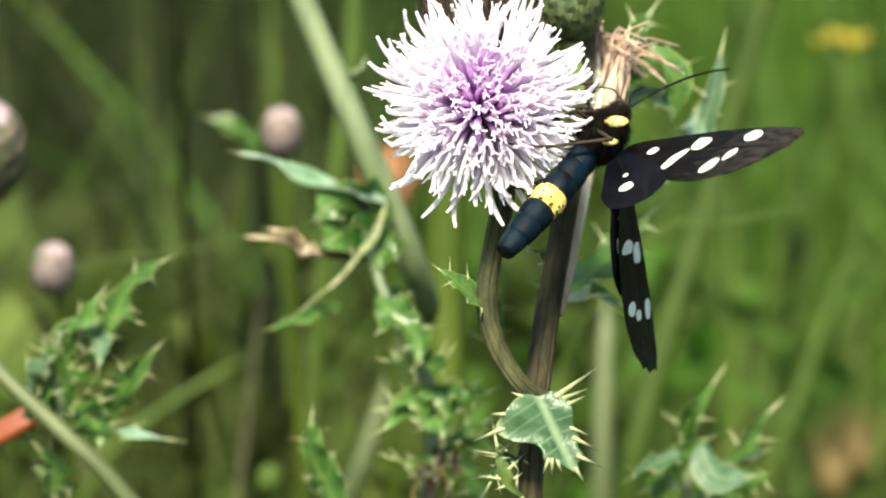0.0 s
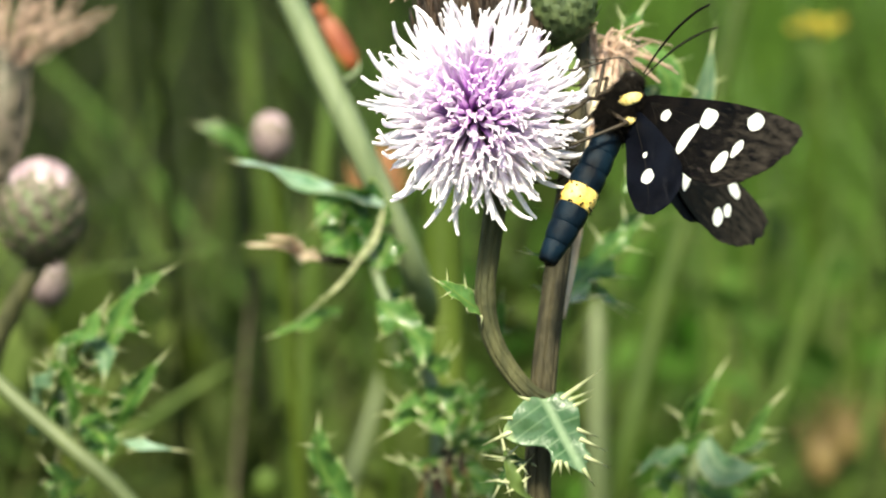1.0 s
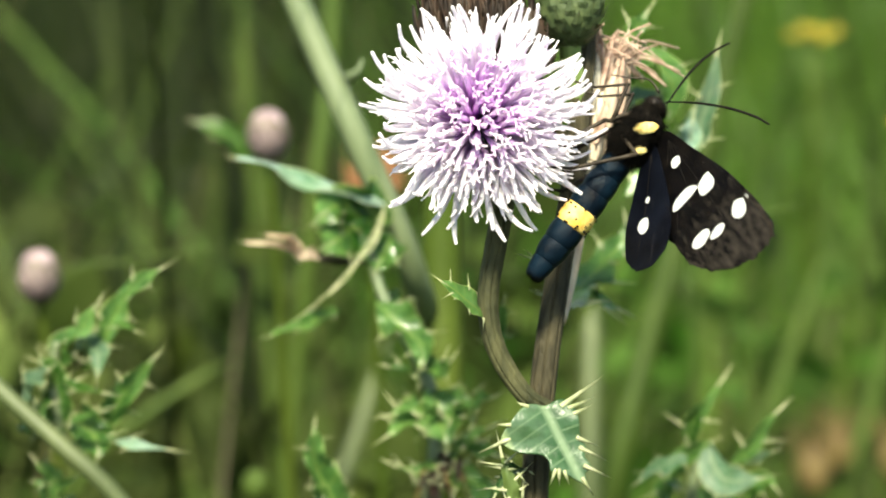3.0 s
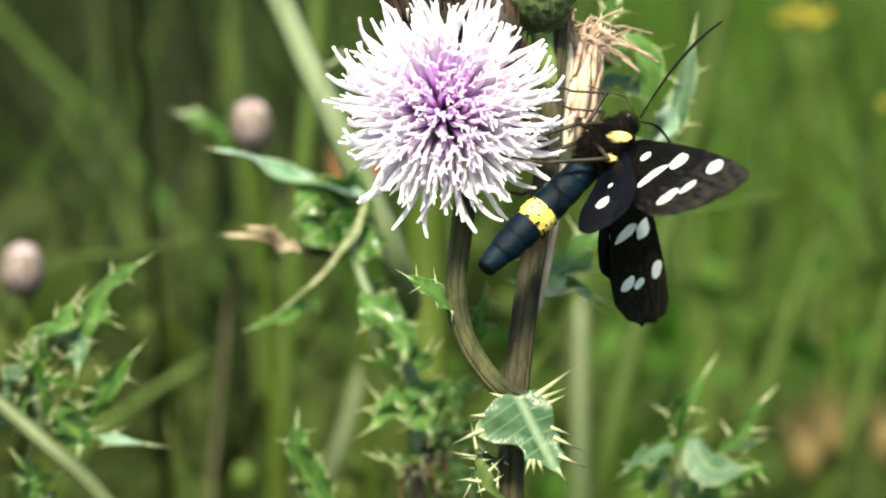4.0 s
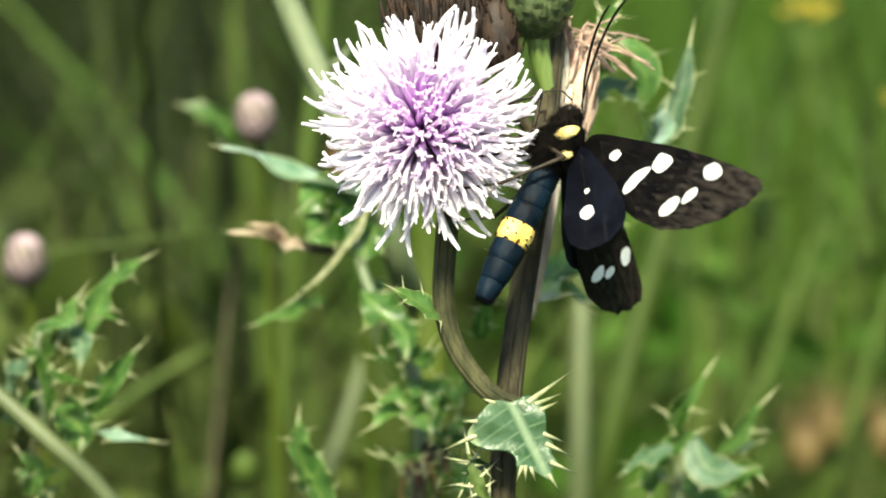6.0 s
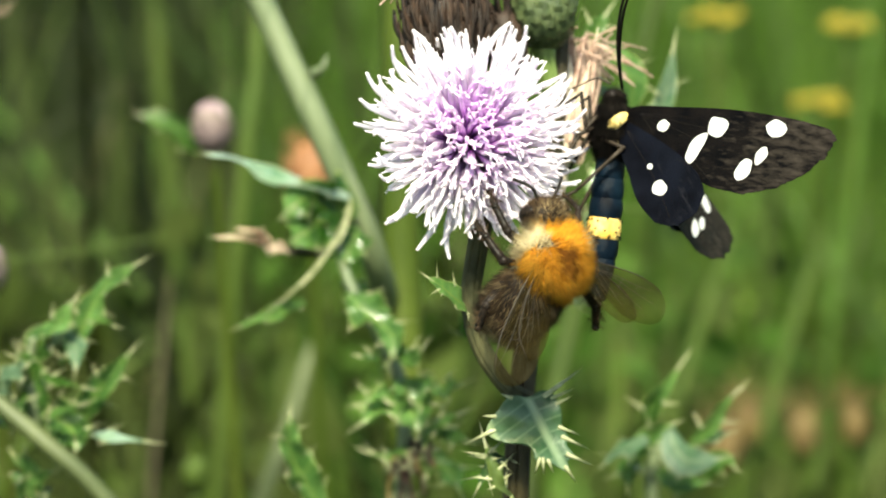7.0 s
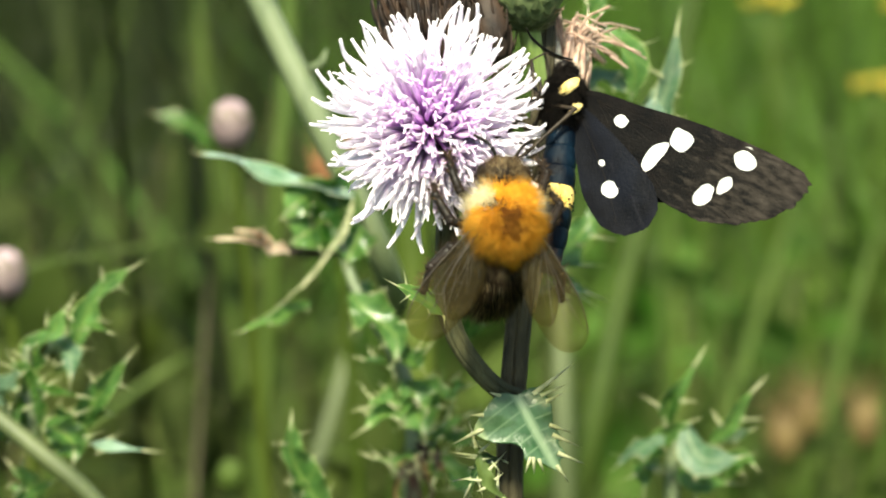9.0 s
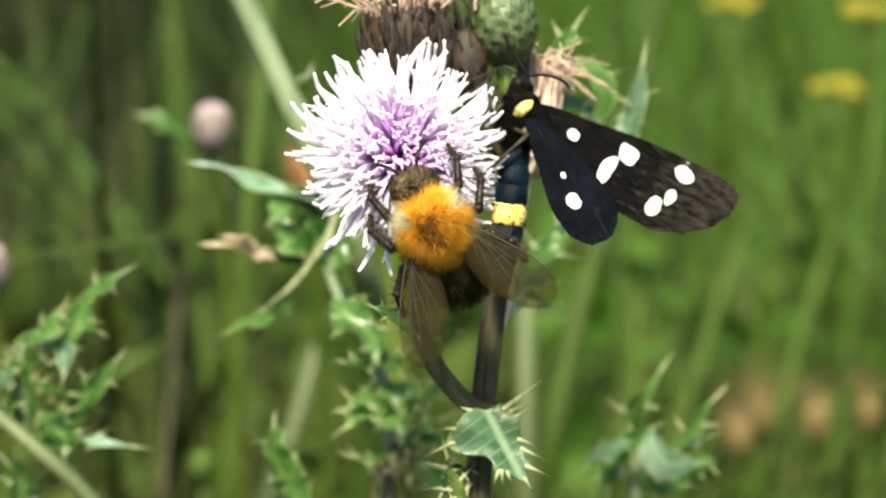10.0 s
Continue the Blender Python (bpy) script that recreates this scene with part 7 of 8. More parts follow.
    walk(moth_hindwing_left, [
        (0.00, pose(-0.00242, 0.00184, 0.00357, -31.92, -28.44, 132.97)),
        (0.20, pose(-0.00200, 0.00184, 0.00374, -26.11, -29.57, 130.53)),
        (0.50, pose(-0.00181, 0.00084, 0.00391, -46.46, -37.04, 156.90)),
        (0.80, pose(-0.00148, 0.00199, 0.00325, -25.91, -31.58, 136.37)),
        (1.00, pose(-0.00149, 0.00202, 0.00279, -34.07, -33.99, 144.07)),
        (1.30, pose(-0.00138, 0.00186, 0.00309, -37.52, -31.72, 143.57)),
        (1.50, pose(-0.00126, 0.00187, 0.00332, -36.77, -29.92, 139.83)),
        (1.70, pose(-0.00131, 0.00209, 0.00325, -21.60, -21.31, 132.58)),
        (2.00, pose(-0.00160, 0.00152, 0.00401, -35.92, -37.31, 148.58)),
        (2.20, pose(-0.00149, 0.00155, 0.00369, -35.22, -34.72, 147.68)),
        (3.30, pose(-0.00180, 0.00155, 0.00322, -27.80, -31.72, 147.88)),
        (3.50, pose(-0.00149, 0.00144, 0.00392, -32.08, -27.72, 145.91)),
        (3.80, pose(-0.00130, 0.00196, 0.00339, -33.30, -33.01, 141.69)),
        (4.00, pose(-0.00127, 0.00226, 0.00249, -26.36, -23.86, 138.02)),
        (4.20, pose(-0.00109, 0.00258, 0.00246, -21.62, -18.70, 131.34)),
        (4.50, pose(-0.00103, 0.00253, 0.00266, -29.37, -21.45, 135.25)),
        (4.70, pose(-0.00128, 0.00230, 0.00299, -41.65, -31.55, 140.86)),
        (5.00, pose(-0.00160, 0.00225, 0.00278, -41.42, -28.51, 138.30)),
        (5.20, pose(-0.00141, 0.00240, 0.00280, -30.10, -21.46, 131.75)),
        (5.50, pose(-0.00139, 0.00201, 0.00310, -32.74, -22.07, 140.39)),
        (5.70, pose(-0.00133, 0.00210, 0.00347, -36.11, -28.58, 139.57)),
        (6.80, pose(-0.00172, 0.00176, 0.00343, -63.68, -30.76, 154.03)),
        (7.00, pose(-0.00086, 0.00258, 0.00273, -57.87, -36.66, 140.83)),
        (7.30, pose(-0.00108, 0.00247, 0.00312, -52.05, -37.26, 139.34)),
        (7.50, pose(-0.00145, 0.00189, 0.00341, -71.46, -40.66, 158.99)),
        (7.80, pose(-0.00148, 0.00202, 0.00291, -57.91, -29.54, 150.04)),
        (8.00, pose(-0.00139, 0.00230, 0.00297, -48.04, -27.18, 141.12)),
        (8.20, pose(-0.00203, 0.00143, 0.00258, -66.65, -26.28, 161.74)),
        (8.50, pose(-0.00283, 0.00075, 0.00294, -83.18, -33.79, 177.18)),
        (8.70, pose(-0.00283, 0.00073, 0.00278, -81.17, -31.15, 177.08)),
        (9.00, pose(-0.00283, 0.00064, 0.00267, -81.15, -29.54, 179.54)),
        (9.20, pose(-0.00266, 0.00132, 0.00287, -69.59, -30.69, 163.55)),
        (9.50, pose(-0.00252, 0.00086, 0.00365, -113.52, -38.40, -164.73)),
        (9.70, pose(-0.00222, 0.00049, 0.00392, -135.53, -39.55, -148.53)),
        (10.00, pose(-0.00213, 0.00128, 0.00334, -130.20, -34.46, -164.20)),
    ])
    walk(moth_forewing_right, [
        (0.00, pose(0.00050, -0.00210, 0.00236, 172.85, -32.63, -116.65)),
        (0.20, pose(0.00057, -0.00206, 0.00198, 164.57, -37.95, -96.62)),
        (0.50, pose(0.00067, -0.00199, 0.00141, 170.41, -40.27, -97.79)),
        (0.80, pose(0.00117, -0.00164, 0.00154, 167.14, -33.25, -97.69)),
        (1.00, pose(0.00151, -0.00141, 0.00163, 161.83, -36.15, -92.26)),
        (1.30, pose(0.00149, -0.00155, 0.00173, 172.88, -47.09, -108.90)),
        (1.50, pose(0.00147, -0.00164, 0.00179, 178.34, -52.79, -116.10)),
        (1.70, pose(0.00137, -0.00154, 0.00174, 175.98, -46.18, -109.46)),
        (2.00, pose(0.00121, -0.00138, 0.00167, -179.05, -40.33, -110.88)),
        (2.10, pose(0.00154, -0.00159, 0.00218, -115.72, -81.11, -160.04)),
        (2.20, pose(0.00188, -0.00180, 0.00269, -4.15, -47.68, 102.19)),
        (3.30, pose(0.00166, -0.00163, 0.00220, -0.91, -41.19, 104.17)),
        (3.50, pose(0.00195, -0.00197, 0.00321, -8.11, -40.74, 104.81)),
        (3.65, pose(0.00171, -0.00168, 0.00237, -142.45, -82.34, -129.58)),
        (3.80, pose(0.00148, -0.00140, 0.00153, 173.37, -29.85, -94.58)),
        (4.00, pose(0.00148, -0.00140, 0.00153, 176.42, -26.16, -100.98)),
        (4.20, pose(0.00155, -0.00136, 0.00153, -179.67, -17.27, -110.83)),
        (4.50, pose(0.00165, -0.00131, 0.00152, 179.95, -21.84, -109.10)),
        (4.70, pose(0.00146, -0.00151, 0.00165, 179.21, -32.48, -105.87)),
        (5.00, pose(0.00117, -0.00180, 0.00185, -176.59, -26.30, -111.73)),
        (5.20, pose(0.00135, -0.00166, 0.00180, -176.35, -11.44, -107.89)),
        (5.50, pose(0.00161, -0.00144, 0.00173, -174.07, -9.89, -109.22)),
        (5.70, pose(0.00142, -0.00141, 0.00147, -169.90, -21.72, -110.21)),
        (6.80, pose(0.00162, -0.00141, 0.00152, 178.27, -15.85, -115.69)),
        (7.00, pose(0.00156, -0.00149, 0.00148, 174.83, -23.23, -121.73)),
        (7.30, pose(0.00167, -0.00141, 0.00152, 174.65, -18.62, -127.92)),
        (7.50, pose(0.00175, -0.00136, 0.00154, 170.06, -14.63, -117.56)),
        (7.80, pose(0.00156, -0.00141, 0.00150, 172.43, -3.99, -114.49)),
        (8.00, pose(0.00144, -0.00144, 0.00148, 174.27, -4.13, -114.40)),
        (8.10, pose(0.00148, -0.00169, 0.00186, -156.71, -42.66, -122.94)),
        (8.20, pose(0.00152, -0.00194, 0.00224, -81.96, -62.44, 177.71)),
        (8.50, pose(0.00152, -0.00194, 0.00224, -73.84, -69.23, 165.83)),
        (8.70, pose(0.00146, -0.00193, 0.00225, -70.92, -66.29, 164.10)),
        (9.00, pose(0.00137, -0.00192, 0.00226, -71.74, -64.71, 167.32)),
        (9.20, pose(0.00123, -0.00186, 0.00234, -49.57, -62.46, 137.24)),
        (9.50, pose(0.00101, -0.00176, 0.00245, -145.35, -67.65, -126.63)),
        (9.70, pose(0.00106, -0.00174, 0.00230, -173.50, -56.37, -99.30)),
        (10.00, pose(0.00114, -0.00170, 0.00208, -161.61, -55.89, -121.63)),
    ])
    walk(moth_hindwing_right, [
        (0.00, pose(-0.00176, -0.00275, 0.00328, -178.69, -33.30, -132.14)),
        (0.20, pose(-0.00128, -0.00318, 0.00324, 175.02, -40.27, -113.13)),
        (0.50, pose(-0.00124, -0.00315, 0.00259, -178.36, -41.18, -114.93)),
        (0.80, pose(-0.00074, -0.00289, 0.00262, 175.93, -35.18, -113.25)),
        (1.00, pose(-0.00025, -0.00268, 0.00292, 171.65, -39.15, -108.26)),
        (1.30, pose(-0.00055, -0.00223, 0.00298, -173.03, -47.11, -128.04)),
        (1.50, pose(-0.00064, -0.00207, 0.00310, -164.99, -51.26, -137.16)),
        (1.70, pose(-0.00071, -0.00228, 0.00293, -170.55, -45.56, -128.16)),
        (2.00, pose(-0.00095, -0.00228, 0.00261, -168.29, -38.88, -127.67)),
        (2.10, pose(-0.00049, -0.00167, 0.00339, -100.61, -68.64, -175.59)),
        (2.20, pose(-0.00003, -0.00107, 0.00417, -17.67, -45.19, 120.75)),
        (3.30, pose(-0.00029, -0.00088, 0.00362, -11.99, -39.72, 121.17)),
        (3.50, pose(-0.00007, -0.00110, 0.00445, -18.50, -37.73, 121.16)),
        (3.65, pose(-0.00022, -0.00200, 0.00340, -109.30, -71.34, -163.44)),
        (3.80, pose(-0.00036, -0.00291, 0.00236, -179.05, -30.50, -109.61)),
        (4.00, pose(-0.00053, -0.00278, 0.00217, -177.16, -26.24, -115.48)),
        (4.20, pose(-0.00069, -0.00249, 0.00178, -175.69, -16.74, -124.42)),
        (4.50, pose(-0.00055, -0.00248, 0.00193, -174.90, -21.26, -123.07)),
        (4.70, pose(-0.00065, -0.00268, 0.00241, -172.61, -31.72, -121.20)),
        (5.00, pose(-0.00107, -0.00287, 0.00230, -170.39, -24.82, -126.06)),
        (5.20, pose(-0.00082, -0.00291, 0.00176, -173.85, -10.32, -121.08)),
        (5.50, pose(-0.00058, -0.00269, 0.00158, -172.00, -8.30, -122.29)),
        (5.70, pose(-0.00077, -0.00266, 0.00160, -165.18, -18.90, -123.75)),
        (6.80, pose(-0.00072, -0.00232, 0.00178, -178.03, -15.82, -129.21)),
        (7.00, pose(-0.00082, -0.00207, 0.00208, -179.49, -23.76, -135.90)),
        (7.30, pose(-0.00078, -0.00176, 0.00197, 179.13, -19.33, -141.65)),
        (7.50, pose(-0.00061, -0.00214, 0.00200, 173.66, -16.48, -130.92)),
        (7.80, pose(-0.00076, -0.00236, 0.00156, 173.52, -5.59, -127.44)),
        (8.00, pose(-0.00089, -0.00241, 0.00149, 175.34, -5.31, -127.39)),
        (8.10, pose(-0.00085, -0.00239, 0.00230, -147.17, -36.50, -137.84)),
        (8.20, pose(-0.00081, -0.00238, 0.00311, -84.27, -49.53, -179.52)),
        (8.50, pose(-0.00071, -0.00216, 0.00341, -79.68, -56.55, 172.35)),
        (8.70, pose(-0.00081, -0.00216, 0.00332, -77.15, -53.77, 171.25)),
        (9.00, pose(-0.00092, -0.00224, 0.00327, -77.39, -52.16, 173.92)),
        (9.20, pose(-0.00102, -0.00162, 0.00344, -61.06, -51.70, 150.85)),
        (9.50, pose(-0.00106, -0.00249, 0.00369, -126.76, -58.49, -147.37)),
        (9.70, pose(-0.00080, -0.00287, 0.00357, -155.70, -52.87, -121.03)),
        (10.00, pose(-0.00105, -0.00236, 0.00315, -146.02, -50.08, -141.06)),
    ])
    walk(moth_antenna_left, [
        (0.00, pose(0.00410, 0.00045, 0.00050, -63.53, -22.50, -3.48)),
        (0.50, pose(0.00410, 0.00045, 0.00050, -73.39, 27.97, 40.65)),
        (1.00, pose(0.00410, 0.00045, 0.00050, -91.01, -19.37, 60.28)),
        (1.25, pose(0.00410, 0.00045, 0.00050, -58.12, 1.23, 63.35)),
        (1.50, pose(0.00410, 0.00045, 0.00050, -22.49, 16.63, 77.59)),
        (1.75, pose(0.00410, 0.00045, 0.00050, -65.51, -1.83, 53.00)),
        (2.00, pose(0.00410, 0.00045, 0.00050, -103.16, -31.56, 45.87)),
        (2.20, pose(0.00410, 0.00045, 0.00050, -116.72, -39.19, 52.43)),
        (3.30, pose(0.00410, 0.00045, 0.00050, -138.34, -58.20, 58.27)),
        (3.50, pose(0.00410, 0.00045, 0.00050, -91.14, -18.52, 51.73)),
        (4.00, pose(0.00410, 0.00045, 0.00050, -75.35, 2.23, 24.96)),
        (4.50, pose(0.00410, 0.00045, 0.00050, -62.71, 29.82, 48.21)),
        (5.00, pose(0.00410, 0.00045, 0.00050, -82.19, 33.23, 27.27)),
        (5.25, pose(0.00410, 0.00045, 0.00050, -40.13, 35.85, 75.95)),
        (5.50, pose(0.00410, 0.00045, 0.00050, -10.60, 13.77, 112.89)),
        (5.70, pose(0.00410, 0.00045, 0.00050, -62.57, 11.46, 57.71)),
        (6.80, pose(0.00410, 0.00045, 0.00050, -80.76, -13.02, 37.96)),
        (7.00, pose(0.00410, 0.00045, 0.00050, -72.16, -1.51, 43.99)),
        (7.50, pose(0.00410, 0.00045, 0.00050, -99.19, -30.11, 62.88)),
        (8.00, pose(0.00410, 0.00045, 0.00050, -79.95, -44.15, 22.45)),
        (8.50, pose(0.00410, 0.00045, 0.00050, -97.78, -35.59, 55.75)),
        (8.75, pose(0.00410, 0.00045, 0.00050, -57.68, -2.86, 70.45)),
        (9.00, pose(0.00410, 0.00045, 0.00050, -10.04, 11.25, 103.15)),
        (9.25, pose(0.00410, 0.00045, 0.00050, -63.85, -0.23, 72.12)),
        (9.50, pose(0.00410, 0.00045, 0.00050, -111.41, -31.35, 60.90)),
        (10.00, pose(0.00410, 0.00045, 0.00050, 164.74, -32.87, 95.18)),
    ])
    walk(moth_antenna_right, [
        (0.00, pose(0.00410, -0.00045, 0.00050, -91.71, 15.44, -41.95)),
        (0.50, pose(0.00410, -0.00045, 0.00050, -119.28, 34.10, -28.63)),
        (1.00, pose(0.00410, -0.00045, 0.00050, -62.35, -14.37, -27.92)),
        (1.25, pose(0.00410, -0.00045, 0.00050, -93.43, 19.09, -37.77)),
        (1.50, pose(0.00410, -0.00045, 0.00050, -140.76, 39.26, -70.74)),
        (2.00, pose(0.00410, -0.00045, 0.00050, -82.98, 13.48, -39.40)),
        (2.20, pose(0.00410, -0.00045, 0.00050, -82.35, 13.06, -37.20)),
        (3.30, pose(0.00410, -0.00045, 0.00050, -70.46, -5.99, -31.38)),
        (3.50, pose(0.00410, -0.00045, 0.00050, -75.11, -2.25, -13.23)),
        (4.00, pose(0.00410, -0.00045, 0.00050, -32.14, -4.28, -64.29)),
        (4.25, pose(0.00410, -0.00045, 0.00050, -58.60, 4.83, -11.95)),
        (4.50, pose(0.00410, -0.00045, 0.00050, -68.84, 31.09, 37.26)),
        (5.00, pose(0.00410, -0.00045, 0.00050, -77.70, 30.16, 35.18)),
        (5.50, pose(0.00410, -0.00045, 0.00050, -134.43, 38.99, -38.80)),
        (5.60, pose(0.00410, -0.00045, 0.00050, -89.48, 37.82, 16.90)),
        (5.70, pose(0.00410, -0.00045, 0.00050, -64.28, 11.21, 54.66)),
        (6.80, pose(0.00410, -0.00045, 0.00050, -80.80, -13.60, 36.37)),
        (7.00, pose(0.00410, -0.00045, 0.00050, -72.88, -2.46, 44.51)),
        (7.50, pose(0.00410, -0.00045, 0.00050, -97.89, -30.76, 59.87)),
        (8.00, pose(0.00410, -0.00045, 0.00050, -79.99, -43.95, 22.56)),
        (8.50, pose(0.00410, -0.00045, 0.00050, -95.35, -36.00, 51.59)),
        (8.75, pose(0.00410, -0.00045, 0.00050, -96.24, 6.77, 6.11)),
        (9.00, pose(0.00410, -0.00045, 0.00050, -132.52, 33.26, -52.76)),
        (9.25, pose(0.00410, -0.00045, 0.00050, -104.03, 5.50, 7.74)),
        (9.50, pose(0.00410, -0.00045, 0.00050, -111.76, -32.15, 60.20)),
        (9.75, pose(0.00410, -0.00045, 0.00050, -89.37, -3.42, 10.36)),
        (10.00, pose(0.00410, -0.00045, 0.00050, -95.54, 31.69, -33.92)),
    ])
    walk(bumblebee, [
        (0.00, pose(0.08183, 0.14597, 0.68896, -33.50, -19.59, 155.51)),
        (5.50, pose(0.08040, 0.14602, 0.68914, -32.67, -19.31, 153.67)),
        (6.00, pose(0.05040, 0.15222, 0.69294, -33.08, -14.20, 155.64)),
        (6.45, pose(0.00888, 0.15996, 0.69865, -28.34, -40.19, 127.43)),
        (6.80, pose(0.00546, 0.16196, 0.70232, -13.66, -47.49, 107.07)),
        (7.00, pose(0.00661, 0.16460, 0.70444, 15.22, -61.54, 97.65)),
        (7.30, pose(0.00559, 0.16438, 0.70340, 46.05, -56.99, 72.25)),
        (7.50, pose(0.00684, 0.16578, 0.70893, 61.27, -50.87, 60.75)),
        (7.80, pose(0.00351, 0.16433, 0.70313, 73.67, -47.98, 50.17)),
        (8.00, pose(0.00683, 0.16515, 0.70645, 81.01, -45.30, 44.07)),
        (8.20, pose(0.00715, 0.16467, 0.70630, 77.12, -46.46, 45.85)),
        (8.50, pose(0.00504, 0.16432, 0.70721, 71.03, -48.04, 48.81)),
        (8.70, pose(0.00512, 0.16343, 0.70552, 52.04, -54.43, 59.99)),
        (9.00, pose(0.00381, 0.16350, 0.70801, 15.91, -58.10, 84.77)),
        (9.20, pose(0.00378, 0.16384, 0.71096, -8.75, -61.28, 102.58)),
        (9.50, pose(-0.00013, 0.16254, 0.70827, -46.82, -58.22, 130.40)),
        (9.70, pose(-0.00073, 0.16235, 0.70757, -47.42, -57.07, 130.05)),
        (10.00, pose(-0.00114, 0.16291, 0.70964, -48.32, -55.36, 129.51)),
    ])
    walk(bee_head, [
        (0.00, pose(0, 0, 0, 0, 0, 0)),
        (6.50, pose(0, 0, 0, 0, 0, 0)),
        (7.00, pose(0, 0, 0, 0, 0, 4)),
        (7.50, pose(0, 0, 0, 0, 0, 17)),
        (8.00, pose(0, 0, 0, 0, 0, 34)),
        (8.50, pose(0, 0, 0, 0, 0, 28)),
        (9.00, pose(0, 0, 0, 0, 0, 0)),
        (9.50, pose(0, 0, 0, 0, 0, 0)),
        (10.00, pose(0, 0, 0, 0, 0, 0)),
    ])
    walk(bee_abdomen, [
        (0.00, pose(0.00000, 0.00000, 0.00000, 0.00, -0.00, 0.00)),
        (6.50, pose(-0.00012, 0.00000, 0.00020, 0.00, -10.00, 0.00)),
        (6.80, pose(-0.00072, -0.00012, 0.00065, 0.00, -42.00, -14.00)),
        (7.00, pose(-0.00070, -0.00049, 0.00054, 0.00, -32.00, -44.00)),
        (7.50, pose(-0.00049, -0.00085, 0.00016, 0.00, -8.00, -50.00)),
        (8.00, pose(-0.00038, -0.00074, 0.00016, 0.00, -8.00, -42.00)),
        (8.50, pose(-0.00040, -0.00058, 0.00031, 0.00, -16.00, -36.00)),
        (9.00, pose(-0.00072, -0.00010, 0.00065, 0.00, -42.00, -12.00)),
        (9.50, pose(-0.00084, -0.00002, 0.00069, 0.00, -48.00, -4.00)),
        (10.00, pose(-0.00089, -0.00002, 0.00070, 0.00, -50.00, -4.00)),
    ])
    walk(bee_forewing_left, [
        (0.00, pose(-0.00040, 0.00200, 0.00130, 0.00, -5.73, 107.53)),
        (5.80, pose(-0.00040, 0.00200, 0.00130, 0.00, -5.73, 107.53)),
        (6.80, pose(-0.00040, 0.00200, 0.00130, 0.00, -11.56, 152.38)),
        (7.00, pose(-0.00040, 0.00200, 0.00130, -0.00, 17.93, 163.73)),
        (7.50, pose(-0.00040, 0.00200, 0.00130, 0.00, 34.41, 147.15)),
        (8.00, pose(-0.00040, 0.00200, 0.00130, 0.00, 14.20, 150.80)),
        (8.50, pose(-0.00040, 0.00200, 0.00130, 0.00, 24.21, 166.53)),
        (9.00, pose(-0.00040, 0.00200, 0.00130, 0.00, 18.26, 150.33)),
        (9.50, pose(-0.00040, 0.00200, 0.00130, 0.00, 1.32, 154.17)),
        (10.00, pose(-0.00040, 0.00200, 0.00130, 0.00, 4.01, 159.43)),
    ])
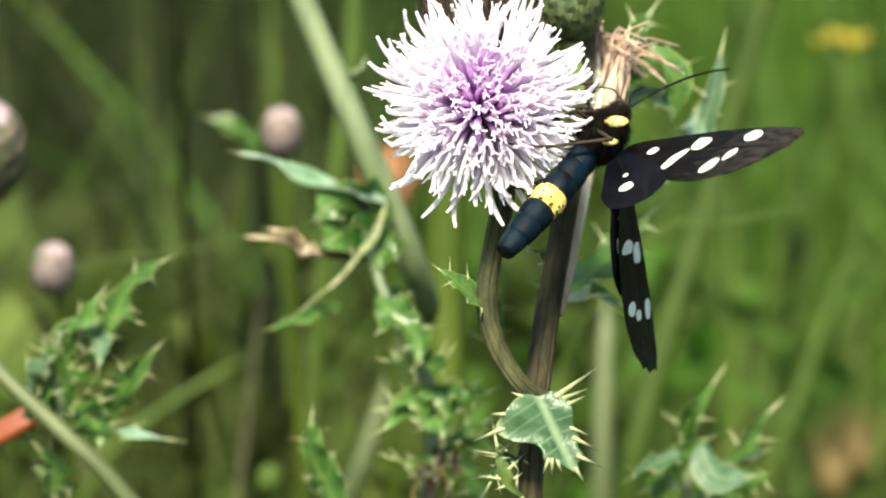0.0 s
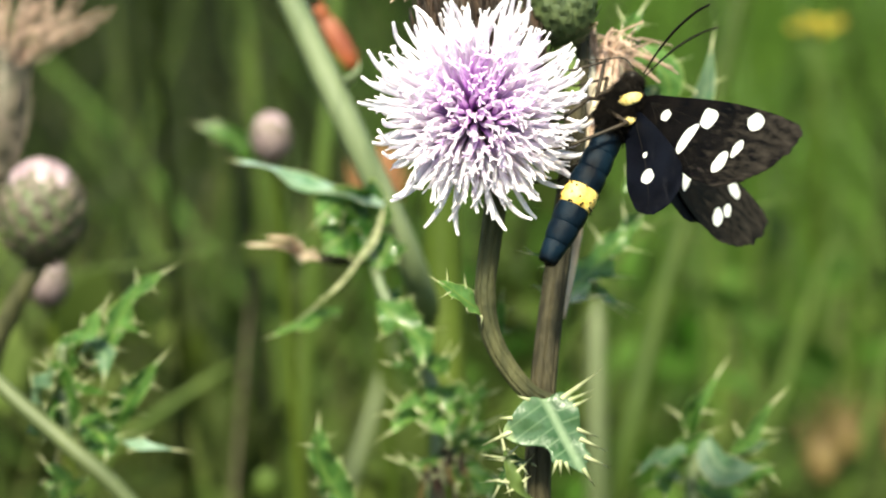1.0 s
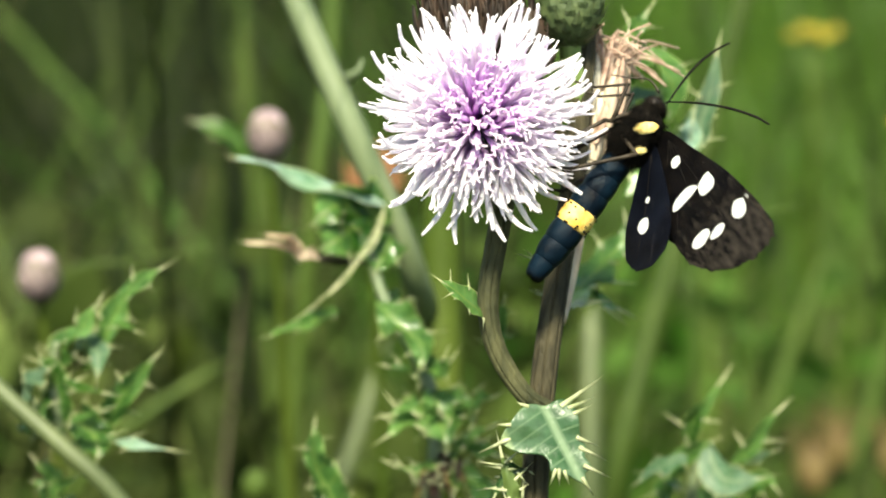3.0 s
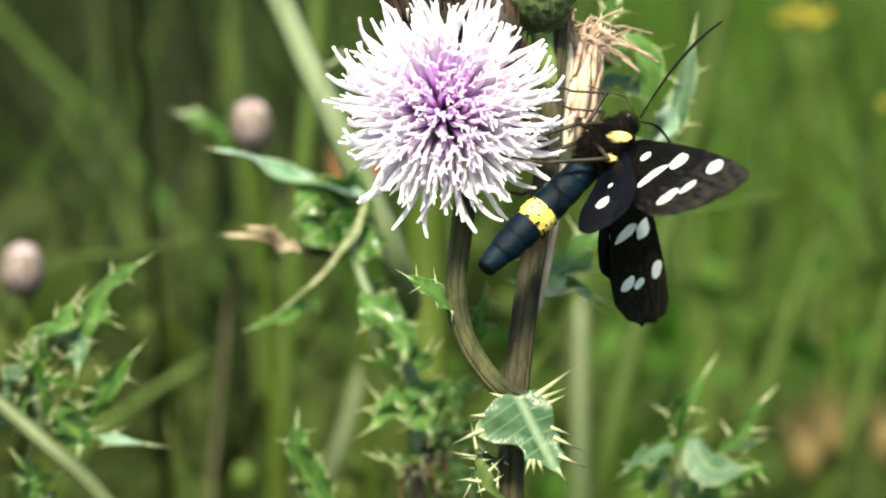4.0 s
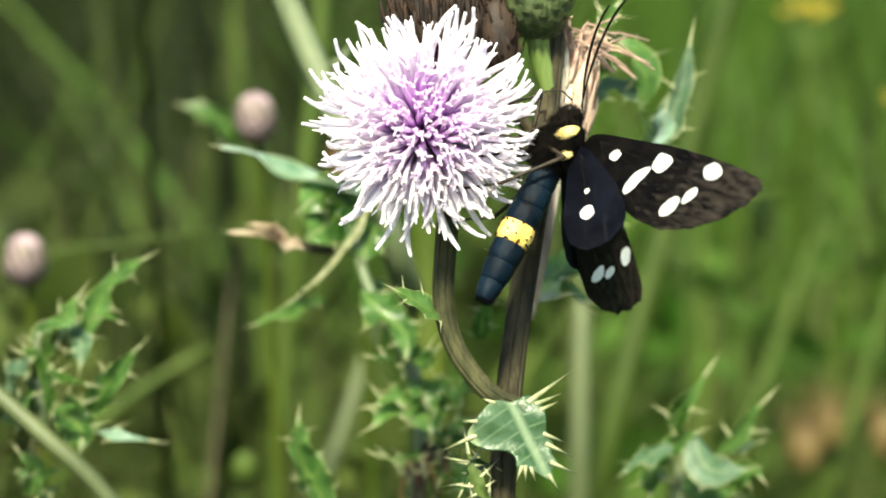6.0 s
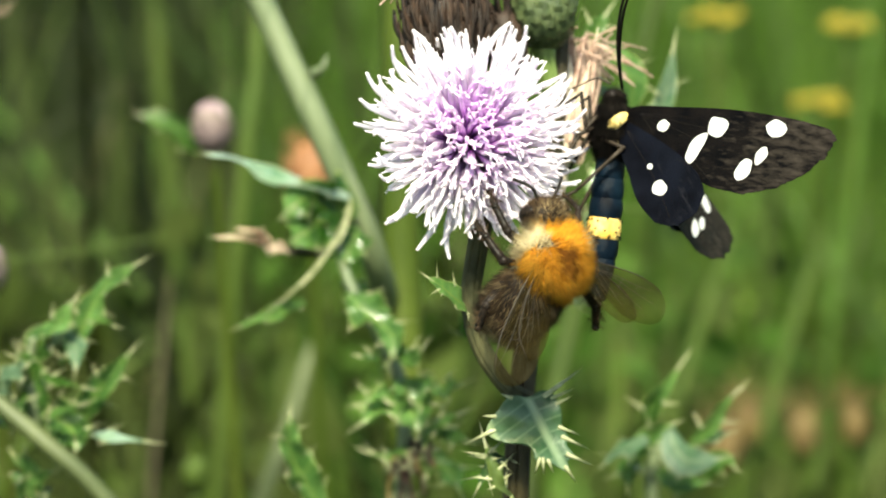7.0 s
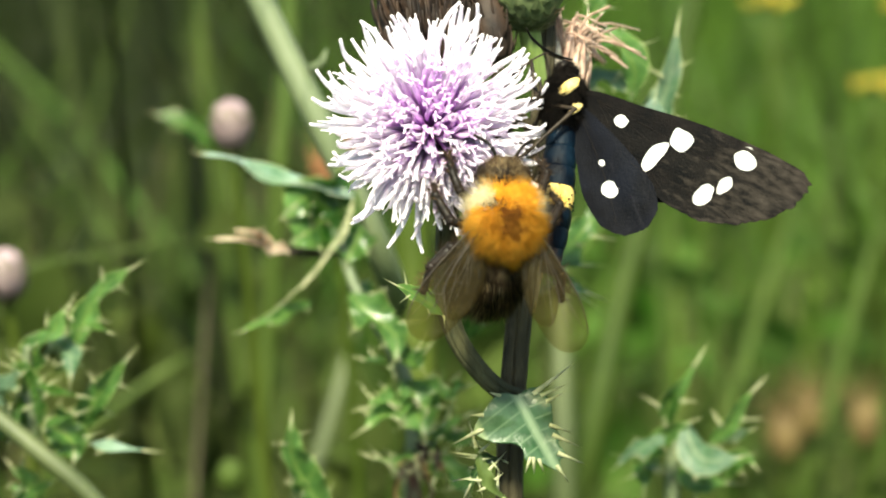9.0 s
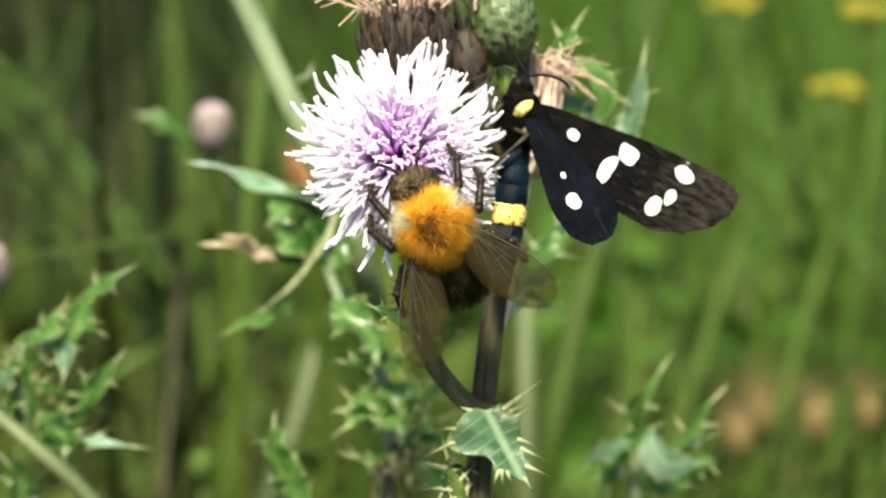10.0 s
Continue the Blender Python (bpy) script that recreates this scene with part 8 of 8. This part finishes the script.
    walk(bee_hindwing_left, [
        (0.00, pose(-0.00120, 0.00190, 0.00110, -0.70, -5.69, 114.56)),
        (5.80, pose(-0.00120, 0.00190, 0.00110, -0.70, -5.69, 114.56)),
        (6.80, pose(-0.00120, 0.00190, 0.00110, -1.43, -11.47, 159.53)),
        (7.00, pose(-0.00120, 0.00190, 0.00110, 2.26, 17.79, 171.09)),
        (7.50, pose(-0.00120, 0.00190, 0.00110, 4.77, 34.12, 155.61)),
        (8.00, pose(-0.00120, 0.00190, 0.00110, 1.77, 14.09, 158.02)),
        (8.50, pose(-0.00120, 0.00190, 0.00110, 3.14, 24.02, 174.20)),
        (9.00, pose(-0.00120, 0.00190, 0.00110, 2.30, 18.12, 157.70)),
        (9.50, pose(-0.00120, 0.00190, 0.00110, 0.16, 1.31, 161.17)),
        (10.00, pose(-0.00120, 0.00190, 0.00110, 0.49, 3.98, 166.45)),
    ])
    walk(bee_forewing_right, [
        (0.00, pose(-0.00040, -0.00200, 0.00130, -0.00, -5.73, -107.53)),
        (5.80, pose(-0.00040, -0.00200, 0.00130, -0.00, -5.73, -107.53)),
        (6.80, pose(-0.00040, -0.00200, 0.00130, -0.00, 5.26, -136.38)),
        (7.00, pose(-0.00040, -0.00200, 0.00130, 0.00, 14.08, -109.51)),
        (7.50, pose(-0.00040, -0.00200, 0.00130, -0.00, 16.06, -170.58)),
        (8.00, pose(-0.00040, -0.00200, 0.00130, 0.00, 15.94, -175.97)),
        (8.50, pose(-0.00040, -0.00200, 0.00130, 0.00, -2.94, -150.76)),
        (9.00, pose(-0.00040, -0.00200, 0.00130, -0.00, 6.84, -156.32)),
        (9.50, pose(-0.00040, -0.00200, 0.00130, 0.00, 6.89, -151.79)),
        (10.00, pose(-0.00040, -0.00200, 0.00130, 0.00, 8.54, -150.80)),
    ])
    walk(bee_hindwing_right, [
        (0.00, pose(-0.00120, -0.00190, 0.00110, 0.70, -5.69, -114.56)),
        (5.80, pose(-0.00120, -0.00190, 0.00110, 0.70, -5.69, -114.56)),
        (6.80, pose(-0.00120, -0.00190, 0.00110, -0.64, 5.22, -143.41)),
        (7.00, pose(-0.00120, -0.00190, 0.00110, -1.75, 13.98, -116.73)),
        (7.50, pose(-0.00120, -0.00190, 0.00110, -2.01, 15.94, -177.87)),
        (8.00, pose(-0.00120, -0.00190, 0.00110, -1.99, 15.82, 176.75)),
        (8.50, pose(-0.00120, -0.00190, 0.00110, 0.36, -2.92, -157.77)),
        (9.00, pose(-0.00120, -0.00190, 0.00110, -0.84, 6.79, -163.37)),
        (9.50, pose(-0.00120, -0.00190, 0.00110, -0.84, 6.83, -158.84)),
        (10.00, pose(-0.00120, -0.00190, 0.00110, -1.05, 8.48, -157.88)),
    ])


motions()
